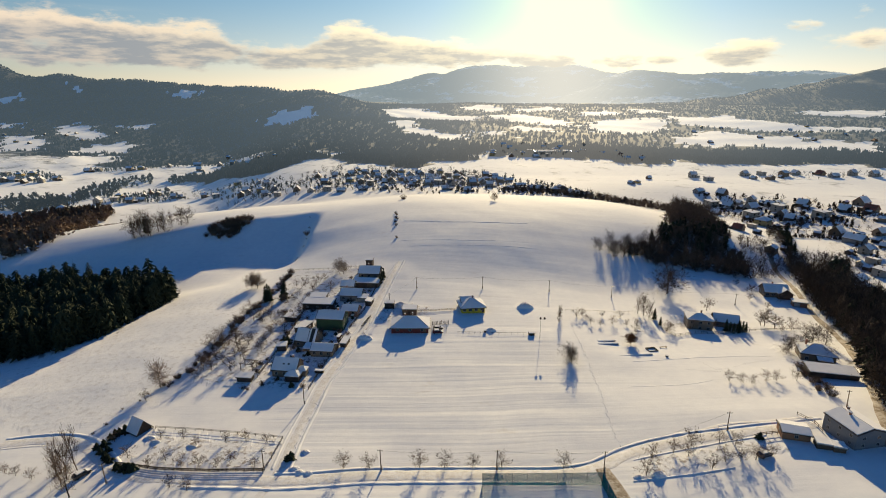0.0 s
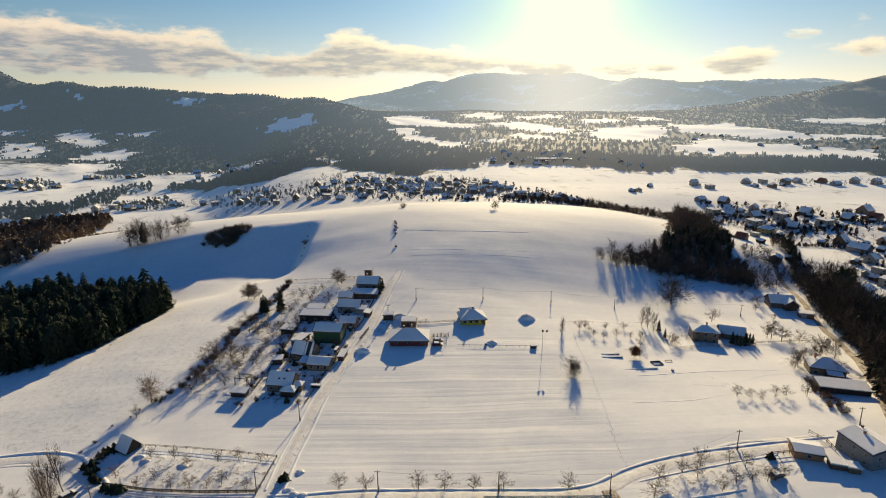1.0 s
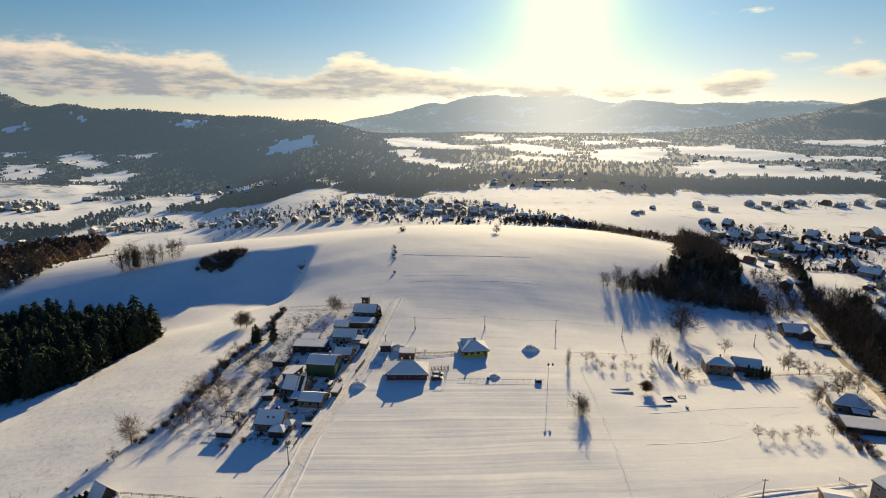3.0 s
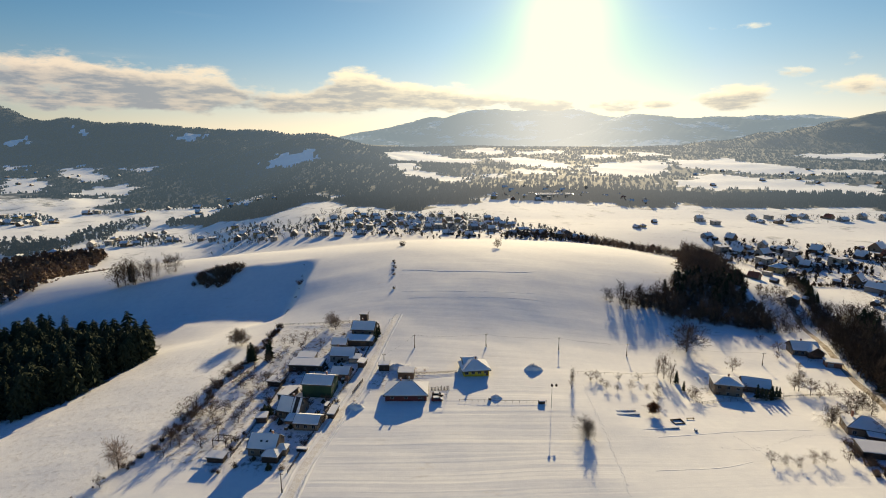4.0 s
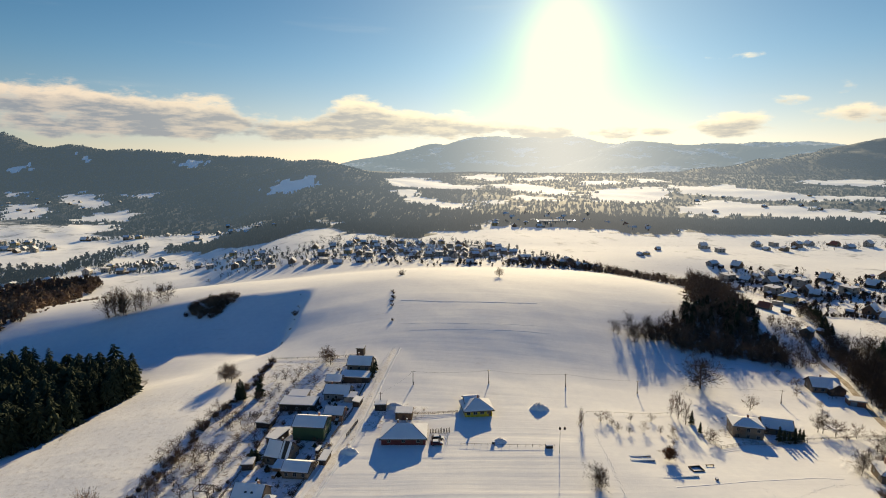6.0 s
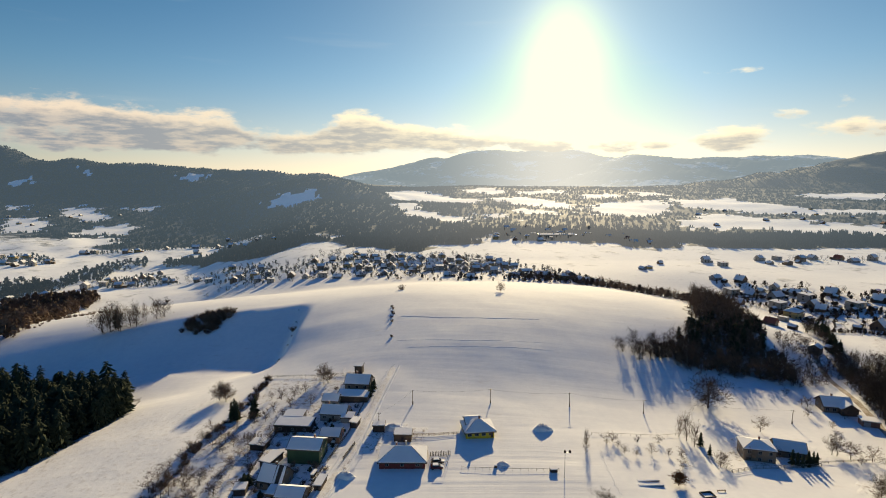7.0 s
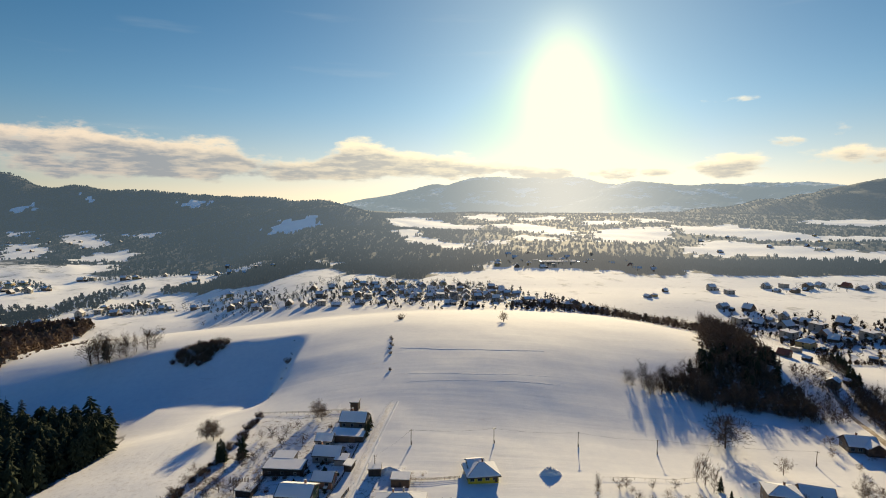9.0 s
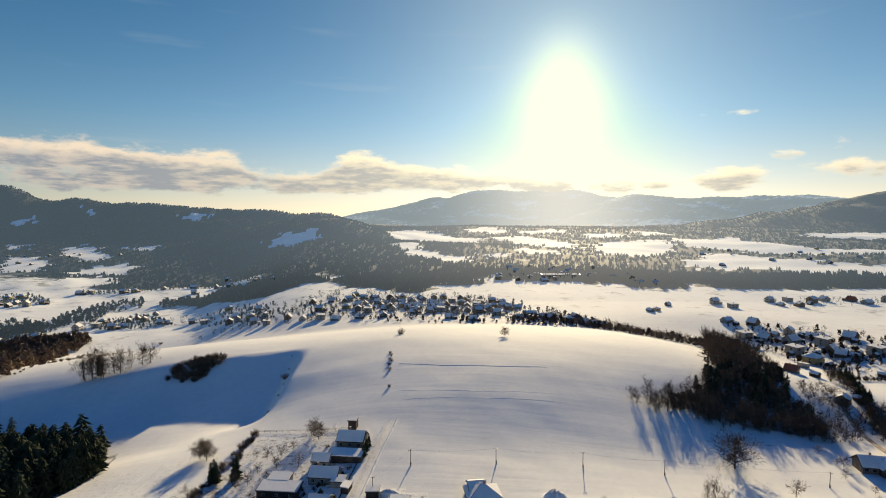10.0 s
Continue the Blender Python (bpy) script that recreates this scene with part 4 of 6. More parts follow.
# wood and scrub below the forest road
WOODR = [(206, 312), (227, 324), (243, 325), (258, 321), (244, 298), (221, 270), (214, 258), (222, 245), (212, 233), (186, 234), (193, 257), (201, 282)]
scatter(firs, [(214, 262), (222, 272), (243, 298), (234, 304), (218, 284)], 16, 0.55, 0.85, 5, 3.0)
grove("broadleaf_wood", "bare wood along the forest road", BROADS, (BARK, DARKTWIG), WOODR, 170, 0.55, 0.9, 6, 2.2)
hedge_row = [(221, 322), (234, 350), (250, 376), (268, 406), (273, 402), (242, 348), (229, 322)]
grove("tree_belt", "dark overgrown hedge along the village street", SMALLS + FIRS[:2], (BARK, NEEDLE), hedge_row, 60, 0.4, 0.62, 75, 2.0)
grove("broadleaf_wood", "bare brown wood along the forest road", BROADS, (BARK, DARKTWIG), [(178, 190), (205, 200), (222, 240), (206, 248), (188, 222)], 110, 0.7, 1.05, 7, 2.4)
scatter(firs, [(168, 150), (215, 155), (220, 205), (190, 200), (174, 172)], 24, 0.55, 0.85, 8, 3.4)
grove("broadleaf_wood", "bare wood beside the thawed road", BROADS, (BARK, DARKTWIG), [(150, 138), (180, 125), (240, 150), (220, 192), (172, 172)], 140, 0.7, 1.0, 9, 2.4)
ROADSIDE = [(126, 120), (140, 152), (153, 172), (168, 199), (181, 227), (193, 253), (203, 275), (216, 272), (212, 255), (220, 240), (212, 222), (204, 195), (190, 165), (175, 130)]
grove("broadleaf_wood", "tall bare brown wood right beside the thawed road", BROADS, (BARK, DARKTWIG), ROADSIDE, 330, 0.85, 1.25, 71, 1.8)
grove("broadleaf_wood", "dense dark edge of the wood at the thawed road", BROADS, (BARK, DARKTWIG), [(125, 112), (128, 122), (133.5, 138), (138.5, 148), (153, 168), (166.5, 192), (174, 212), (183, 240), (190, 256), (198, 276), (206, 272), (198, 250), (185, 205), (174, 183), (160, 160), (150, 140), (142, 112)], 190, 0.85, 1.25, 74, 1.7)
grove("spruce_wood", "dark spruces beside the thawed road", FIRS, (BARK, NEEDLE), ROADSIDE, 80, 0.65, 1.0, 72, 3.6)
grove("broadleaf_wood", "scrub between the paddock and the road", SMALLS, (BARK, TWIG), [(172, 285), (198, 290), (214, 325), (226, 352), (205, 350), (188, 320)], 90, 0.5, 0.9, 73, 2.0)
along(broad, [(207, 285), (217, 312), (228, 340), (245, 375), (258, 398)], 4.5, 0.4, 0.65, 10, 2.0)
# trees of the left slope
for x, y, s in [(-224, 372, 0.75), (-221, 375, 0.7), (-217, 370, 0.8), (-213, 372, 0.7), (-209, 368, 0.75), (-204, 377, 0.72), (-199, 380, 0.6)]:
    birches.at(x, y, s * 2.2, label="leafless birch in a small clump on the slope")
cypress.at(-215, 374, 2.3, label="single dark spruce among birches")
broad.at(-201, 372, 1.1)
for x, y, s in [(-222, 370, 0.85), (-216, 374, 0.95), (-211, 369, 0.9), (-206, 374, 0.8), (-193, 382, 0.75), (-189, 385, 0.7)]:
    broad.at(x, y, s * 1.5, label="leafless tree in a small clump on the slope")
scatter(bushes, [(-168, 362), (-150, 357), (-142, 366), (-138, 380), (-150, 382), (-166, 372)], 60, 1.6, 2.6, 11, 1.3, label="dense dark thicket in the snow")
grove("broadleaf_wood", "bare brown wood in the side valley", TUFTS, (TWIG, TWIG), [(-560, 600), (-420, 440), (-319, 366), (-299, 366), (-290, 387), (-330, 455), (-408, 590), (-435, 690), (-470, 700), (-500, 665)], 950, 0.7, 1.35, 12, 2.4)
along(bushes, [(-325, 400), (-312, 440), (-330, 520), (-345, 640)], 9, 1.0, 1.8, 13, 2.5)
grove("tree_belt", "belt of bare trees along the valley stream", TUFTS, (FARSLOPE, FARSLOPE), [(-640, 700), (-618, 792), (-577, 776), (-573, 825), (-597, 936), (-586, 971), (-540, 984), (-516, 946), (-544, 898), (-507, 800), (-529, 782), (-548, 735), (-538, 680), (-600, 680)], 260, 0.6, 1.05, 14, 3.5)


# ---- far woods and hedges ----
def clump(seed, wide=14.0, high=12.0, n=6):
    """A knot of far treetops: ragged upright tufts."""
    r = np.random.RandomState(seed)
    bag = Bag()
    for i in range(n):
        t, o = r.uniform(0, 6.28), wide * 0.5 * math.sqrt(r.uniform())
        a = np.array((math.cos(t) * o, math.sin(t) * o, 0.0))
        h, w, d = high * r.uniform(0.6, 1.15), wide * r.uniform(0.12, 0.2), r.uniform(0, 3.14)
        p = np.array((math.cos(d) * w, math.sin(d) * w, 0))
        bag.add([a - p - (0, 0, 1), a + p - (0, 0, 1), a + p * 0.7 + (0, 0, h * 0.7), a + p * r.uniform(-0.4, 0.4) + (0, 0, h), a - p * 0.8 + (0, 0, h * 0.65)], [(0, 1, 2), (0, 2, 4), (4, 2, 3)])
    return bag.arrays()


CLUMPS = [clump(260 + i) for i in range(5)]


def far_wood(name, label, x, y, seed, low, high):
    r = np.random.RandomState(seed)
    z, bag = ground(x, y), Bag()
    for i in range(len(x)):
        t, s = r.uniform(0, 6.28), r.uniform(low, high)
        c, d = math.cos(t) * s, math.sin(t) * s
        v, f = CLUMPS[r.randint(5)]
        bag.add(np.stack([v[:, 0] * c - v[:, 1] * d + x[i], v[:, 0] * d + v[:, 1] * c + y[i], v[:, 2] * s + z[i]], 1), f)
    far = name == "backdrop"
    # the haze over these woods is emission in their material
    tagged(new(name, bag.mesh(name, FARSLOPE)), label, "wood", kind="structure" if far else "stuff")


def sown(x0, x1, y0, y1, tries, most, seed, level=0.6):
    """Random wooded places in a stretch of the land."""
    r = np.random.RandomState(seed)
    x, y = r.uniform(x0, x1, tries), r.uniform(y0, y1, tries)
    keep = (wooded(x, y) > level) & (np.abs(x) < 1.0 * y)
    return x[keep][:most], y[keep][:most]


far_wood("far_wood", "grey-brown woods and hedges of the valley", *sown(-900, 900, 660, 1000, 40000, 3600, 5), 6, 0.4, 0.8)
far_wood("backdrop", "far hedges and woods between snowy fields with painted haze", *sown(-250, 1900, 1000, 2900, 90000, 13000, 7), 8, 0.3, 0.6)
far_wood("backdrop", "blue-grey wood on the hillsides with painted haze", *sown(-2500, 50, 1000, 2750, 80000, 15000, 9), 10, 0.42, 0.75)


def hedge(label, corners, count, seed, low=0.5, high=1.0, kinds=None, mats=(BARK, TWIG), gap=2.5):
    grove("tree_belt", label, kinds or BROADS, mats, corners, count, low, high, seed, gap)


# trees among the village gardens
# belts in FARSLOPE glow faintly, which paints haze over them
hedge("dark garden trees crowding the village behind the hill", [(-255, 685), (-99, 585), (-13, 548), (66, 545), (171, 552), (141, 593), (123, 659), (60, 739), (-74, 765), (-164, 705)], 380, 48, 0.28, 0.6, TUFTS, (FARSLOPE, FARSLOPE), 5)
hedge("dark trees behind the brow of the hill", [(60, 560), (130, 545), (168, 500), (205, 440), (232, 430), (205, 500), (175, 565), (90, 590)], 150, 49, 0.35, 0.7, TUFTS, (BARK, DARKTWIG), 4)
hedge("dark garden trees of the village by the wood", [(258, 420), (320, 395), (400, 480), (350, 540), (290, 600)], 130, 50, 0.3, 0.62, TUFTS, (BARK, DARKTWIG), 5)
hedge("dark garden hedge along the village street", [(263, 391), (294, 395), (305, 380), (308, 382), (297, 399), (263, 394)], 45, 58, 0.2, 0.35, TUFTS, (BARK, DARKTWIG), 1.2)
hedge("dark garden hedge between village plots", [(277, 424), (312, 440), (345, 430), (346, 433), (312, 444), (276, 428)], 50, 59, 0.2, 0.35, TUFTS, (BARK, DARKTWIG), 1.2)
hedge("dark garden hedge behind the village street", [(352, 470), (380, 440), (420, 470), (422, 474), (381, 445), (354, 474)], 50, 60, 0.2, 0.35, TUFTS, (BARK, DARKTWIG), 1.2)
hedge("shrubs and young trees of the lower village gardens", [(232, 300), (262, 325), (300, 372), (340, 400), (330, 360), (300, 310), (262, 285)], 90, 61, 0.25, 0.6, SMALLS + TUFTS[:2], (BARK, DARKTWIG), 4)
hedge("dark trees among the roofs of the far hamlet", [(-900, 1060), (-770, 925), (-700, 925), (-700, 975), (-800, 1075)], 130, 54, 0.4, 0.8, TUFTS, (FARSLOPE, FARSLOPE), 6)
hedge("dark tree line at the foot of the hill", [(-730, 1085), (-620, 1100), (-480, 1150), (-350, 1030), (-310, 1000), (-340, 1060), (-480, 1190), (-640, 1130), (-740, 1110)], 170, 57, 0.4, 0.8, TUFTS, (FARSLOPE, FARSLOPE), 6)
hedge("dark trees round the near hamlet", [(-500, 745), (-500, 815), (-465, 890), (-440, 840), (-400, 815), (-380, 790), (-440, 765)], 110, 55, 0.35, 0.7, TUFTS, (FARSLOPE, FARSLOPE), 4)
hedge("garden trees of the valley road houses", [(-370, 800), (-320, 815), (-230, 760), (-190, 640), (-205, 625), (-270, 690), (-330, 760)], 90, 56, 0.3, 0.6, TUFTS, (FARSLOPE, FARSLOPE), 5)
hedge("dark copses about the side valley hamlet", [(-501, 964), (-484, 1014), (-466, 1017), (-455, 971), (-480, 943)], 60, 52, 0.6, 1.0, TUFTS, (FARSLOPE, FARSLOPE), 4)
hedge("bare trees along the side valley road", [(-571.6, 689.7), (-573.0, 749.1), (-545, 815.8), (-515, 720), (-513.7, 650)], 90, 53, 0.7, 1.15, TUFTS, (FARSLOPE, FARSLOPE), 4)
hedge("bare trees between the village houses behind the hill", [(-290, 660), (-160, 595), (60, 565), (150, 530), (200, 470), (215, 475), (170, 560), (80, 640), (60, 760), (-150, 790)], 420, 41, 0.6, 1.1, SMALLS, (FARSLOPE, FARSLOPE))
hedge("dark row of trees behind the brow of the hill", [(90, 590), (130, 560), (165, 500), (200, 440), (232, 430), (205, 500), (175, 560), (130, 600)], 200, 42, 0.6, 1.1, SMALLS)
hedge("garden trees of the village by the wood", [(262, 400), (300, 375), (345, 400), (400, 500), (350, 545), (295, 600), (258, 500)], 170, 43, 0.4, 0.8, SMALLS, (BARK, DARKTWIG), gap=4)
hedge("bare trees round the side valley hamlet", [(-510, 760), (-400, 790), (-300, 750), (-290, 790), (-400, 840), (-500, 850)], 60, 44, 0.6, 1.1, SMALLS, (FARSLOPE, FARSLOPE), gap=4)
hedge("bare trees round the far farms", [(400, 690), (440, 680), (600, 690), (600, 730), (460, 740), (410, 730)], 60, 45, 0.4, 0.8, SMALLS, (FARSLOPE, FARSLOPE), gap=8)
hedge("trees among the valley roofs", [(60, 900), (340, 860), (430, 900), (440, 1000), (80, 1010)], 160, 47, 0.4, 0.75, TUFTS, (FARSLOPE, FARSLOPE), 8)



# ---- houses ----
def window_on(parent, x, y, z, turn, w=1.1, h=1.2, frame=FRAME):
    """A window on an outer wall: its frame, proud of the wall, with a dark pane."""
    b = Bag()
    b.box(-w / 2 - 0.1, -0.05, -0.1, w / 2 + 0.1, 0.02, 0.0).box(-w / 2 - 0.1, -0.05, h, w / 2 + 0.1, 0.02, h + 0.1)
    b.box(-w / 2 - 0.1, -0.05, 0.0, -w / 2, 0.02, h).box(w / 2, -0.05, 0.0, w / 2 + 0.1, 0.02, h).box(-0.035, -0.045, 0.0, 0.035, 0.0, h)
    win = part("window", b.mesh("window", frame), parent, m=pose(x, y, z, 0, 0, turn))
    part("pane", Bag().box(-w / 2, -0.03, 0, w / 2, 0.01, h).mesh("pane", GLASS), win)
    return win


def roof_faces(kind, w, d, h, rh, over):
    """The outer faces of a roof over a block w by d whose walls are h high."""
    X, Y = w / 2 + over, d / 2 + over
    e = h - over * rh / (d / 2) if kind in ("gable", "hip") else h
    if kind == "gable":
        return [[(-X, -Y, e), (X, -Y, e), (X, 0, h + rh), (-X, 0, h + rh)], [(X, Y, e), (-X, Y, e), (-X, 0, h + rh), (X, 0, h + rh)]]
    if kind == "hip":
        k = max(0.4, (w - d) / 2) if w > d else 0.4
        r1, r2 = (-k, 0, h + rh), (k, 0, h + rh)
        return [[(-X, -Y, e), (X, -Y, e), r2, r1], [(X, Y, e), (-X, Y, e), r1, r2], [(X, -Y, e), (X, Y, e), r2], [(-X, Y, e), (-X, -Y, e), r1]]
    if kind == "shed":
        return [[(-X, -Y, h), (X, -Y, h), (X, Y, h + rh), (-X, Y, h + rh)]]
    return [[(-X, -Y, h), (X, -Y, h), (X, Y, h), (-X, Y, h)]]


def block(parent, w, d, h, kind, rh, wall, roof, over=0.45, snow=0.22, at=(0, 0), bare=(), name="wall", turn=0):
    """A block of a house: its walls, its roof, and the snow that lies on the roof."""
    m = pose(at[0], at[1], 0, 0, 0, turn)
    b = Bag()
    b.box(-w / 2, -d / 2, -1.6, w / 2, d / 2, h)
    if kind == "gable":
        for x in (-w / 2, w / 2 - 0.3):
            b.slab([(x, -d / 2, h), (x, d / 2, h), (x, 0, h + rh - 0.05)], (0.3, 0, 0))
    elif kind == "shed":
        b.slab([(-w / 2, -d / 2, h), (-w / 2, d / 2, h), (-w / 2, d / 2, h + rh)], (w, 0, 0))
    part(name, b.mesh(name, wall), parent, m=m)
    slabs, drift = Bag(), Bag()
    lie = []
    for n, face in enumerate(roof_faces(kind, w, d, h, rh, over)):
        f = np.array(face, float)
        slabs.slab(f + (0, 0, 0.18), (0, 0, -0.26))
        if n not in bare and snow:
            mid = f.mean(0)
            lie.append(mid + (f - mid) * 0.95)
    part("roof", slabs.mesh("roof", roof), parent, m=m)
    for f in lie:
        drift.slab(f + (0, 0, 0.18 + snow), (0, 0, -snow + 0.02))
    if lie:
        part("roof_snow", drift.mesh("roof_snow", SNOW), parent, "snow lying on the roof", m)


def chimney(parent, x, y, z0, z1, mat=BRICK, s=0.3):
    ob = part("chimney", Bag().box(x - s, y - s, z0, x + s, y + s, z1).box(x - s - 0.08, y - s - 0.08, z1, x + s + 0.08, y + s + 0.08, z1 + 0.12).mesh("chimney", mat), parent)
    part("chimney_snow", Bag().box(x - s, y - s, z1 + 0.12, x + s, y + s, z1 + 0.26).mesh("chimney_snow", SNOW), ob)


def windows(parent, w, d, sides, rows, wide=1.1, high=1.2, at=(0, 0), turn=0, far=False):
    """Windows in even rows; sides: how many on the front, right, back and left walls."""
    m = pose(at[0], at[1], 0, 0, 0, turn)
    for z in rows:
        for n, (length, off, spin) in zip(sides, ((w, d / 2, 0), (d, w / 2, 90), (w, d / 2, 180), (d, w / 2, 270))):
            for i in range(n):
                u = length * ((i + 0.5) / n - 0.5)
                q = m @ pose(0, 0, 0, 0, 0, spin) @ Vector((u, -off - 0.002, z))
                if far:
                    part("window", Bag().box(-wide / 2, -0.04, 0, wide / 2, 0.02, high).mesh("window", GLASS), parent, m=pose(q.x, q.y, q.z, 0, 0, spin + turn))
                else:
                    window_on(parent, q.x, q.y, q.z, spin + turn, wide, high)


def door_on(parent, x, y, z, turn, mat=WOOD, w=1.0, h=2.0):
    d = part("door", Bag().box(-w / 2, -0.06, 0, w / 2, 0.02, h).mesh("door", mat), parent, m=pose(x, y, z, 0, 0, turn))
    part("handle", Bag().box(w / 2 - 0.15, -0.12, 1.0, w / 2 - 0.05, -0.06, 1.05).mesh("handle", METAL), d)


def house(label, x, y, turn, sink=0.0, name="house", category="house", group="", size=1.0):
    low = min(gz(x + a, y + b) for a in (-3, 3) for b in (-3, 3))
    return thing(name, label, category, group, m=pose(x, y, low + 0.15 - sink, 0, 0, turn) @ Matrix.Scale(size, 4))


# long low house with dark red boards
h = house("long low dark red house with a snowy hipped roof", -13, 203.5, 0, size=0.92)
block(h, 16.5, 11, 2.4, "hip", 2.9, RED, TILE, 0.7, 0.3)
windows(h, 16.5, 11, (3, 2, 4, 2), (0.8,), 1.1, 1.0)
door_on(h, 6.8, -5.52, 0, 0)
chimney(h, -2.5, 0.8, 4.0, 6.4)
chimney(h, 1.0, 1.4, 4.2, 6.6, CONCRETE, 0.25)
# yellow villa
h = house("yellow rendered villa with a snowy hipped roof", 13.5, 222.5, 8, size=0.95)
block(h, 11.0, 9.5, 2.8, "hip", 2.5, YELLOW, TILE, 0.8, 0.3)
block(h, 6.0, 6.0, 3.8, "gable", 1.2, YELLOW, TILE, 0.5, 0.3, (-1.6, 3.2))
windows(h, 11, 9.5, (4, 3, 3, 3), (1.0,), 1.4, 1.3)
door_on(h, 4.6, -4.77, 0.1, 0, DARKWOOD)
chimney(h, 0.6, 0.4, 4.4, 6.6, BRICK, 0.28)
# house with two roof windows and a porch
h = house("beige house with roof windows and snowy gable roof", -55, 170, -7, size=0.84)
block(h, 10.5, 8.5, 3.2, "gable", 3.4, BEIGE, TILE, 0.5, 0.22)
block(h, 5.6, 4.2, 2.4, "hip", 1.5, DARKWOOD, TILE, 0.4, 0.25, (4.6, -5.4), name="porch")
block(h, 3.6, 3.2, 2.6, "hip", 1.2, BEIGE, TILE, 0.35, 0.25, (7.0, -1.4), name="porch")
windows(h, 10.5, 8.5, (3, 1, 2, 2), (0.9,), 1.2, 1.2)
for u in (-0.6, 1.6):
    part("skylight", Bag().box(u - 0.4, -2.7, 4.55, u + 0.4, -1.9, 4.95).mesh("skylight", GLASS), h, "dark roof window", pose(0, 0, 0.35))
chimney(h, 2.6, 0.6, 5.4, 7.6)
# tall green house
h = house("tall dark green house with a snowy roof", -46, 206, -6, size=0.93)
block(h, 12.0, 9.0, 5.4, "gable", 2.0, GREEN, TILE, 0.5, 0.22)
windows(h, 12, 9, (0, 2, 3, 2), (0.9, 3.6))
chimney(h, 2.5, 1.2, 6.4, 8.4)
h = house("beige gabled house with a half bare dark roof", -52.5, 191.5, -14, size=0.90)
block(h, 9.0, 8.5, 3.0, "gable", 4.2, BEIGE, DARKWOOD, 0.5, 0.2, bare=(0,))
for a, b in ((-4.7, 0.9), (1.3, 1.9), (3.7, 4.6)):
    slope = np.array([(a, -4.4, 2.85), (b + 0.3, -4.5, 2.75), (b, -0.3, 6.9), (a, -0.2, 7.0)])
    part("roof_snow", Bag().slab(slope + (0, 0, 0.4), (0, 0, -0.26)).mesh("roof_snow", SNOW), h, "snow lying on part of the roof")
windows(h, 9, 8.5, (3, 2, 3, 2), (0.9,))
window_on(h, 4.502, 0, 4.3, 90)
chimney(h, 0.5, 0.4, 5.8, 8.0)
h = house("low beige house with snowy shallow roof by the lane", -45, 183.5, -7, size=0.92)
block(h, 9.0, 6.5, 2.7, "gable", 1.6, BEIGE, TILE, 0.5, 0.25)
block(h, 4.0, 4.5, 2.3, "shed", 0.5, WOOD, TILE, 0.3, 0.25, (-6.4, 0.4), name="lean_to")
windows(h, 9, 6.5, (3, 1, 2, 1), (0.9,))
h = house("long low dark outbuilding with a snowy roof", -56, 226, -5, name="outbuilding", category="building", size=0.94)
block(h, 15.0, 6.0, 2.7, "shed", 0.9, DARKWOOD, TILE, 0.4, 0.25)
block(h, 8.0, 5.0, 3.6, "shed", 0.7, GREY, TILE, 0.3, 0.25, (-2.0, 5.6), name="back_wing")
windows(h, 15, 6, (3, 1, 0, 1), (0.9,), 0.9, 0.8)
h = house("small brown house with a snowy gable roof", -40, 217, -6)
block(h, 7.0, 6.0, 2.6, "gable", 1.7, BRICK, TILE, 0.4, 0.22)
windows(h, 7, 6, (2, 2, 1, 1), (0.9,))
h = house("farmhouse with grey walls and a snowy roof", -42, 233.5, -6, size=0.92)
block(h, 11.0, 7.5, 3.0, "gable", 2.4, GREY, TILE, 0.5, 0.22)
block(h, 5.0, 4.0, 2.5, "shed", 0.7, WHITE, TILE, 0.3, 0.22, (6.6, -3.8), name="side_wing")
windows(h, 11, 7.5, (3, 2, 3, 1), (0.9,))
chimney(h, -3.0, 0.6, 4.6, 6.6)
h = house("low barn with dark doors under snow", -37, 246.5, -6, name="barn", category="barn")
block(h, 13.0, 5.0, 2.6, "shed", 0.8, DARKWOOD, TILE, 0.4, 0.25)
door_on(h, 2.0, -2.52, 0, 0, WOOD, 2.4, 2.2)
h = house("small pale house with a snowy roof", -45.5, 244, -6)
block(h, 6.5, 5.5, 2.8, "gable", 1.8, WHITE, TILE, 0.4, 0.22)
windows(h, 6.5, 5.5, (2, 1, 1, 1), (0.9,))
h = house("beige house with a snowy gable roof by the lane", -36.5, 258, -6)
block(h, 10.5, 8.0, 3.0, "gable", 2.6, BEIGE, TILE, 0.5, 0.22)
windows(h, 10.5, 8, (3, 2, 3, 2), (0.9,))
chimney(h, -1.0, 0.5, 4.8, 6.8)
h = house("narrow dark tower-like shed with a snowy roof", -38.5, 271, -6, name="shed", category="shed")
block(h, 3.4, 3.4, 4.2, "shed", 0.5, DARKWOOD, TILE, 0.35, 0.25)
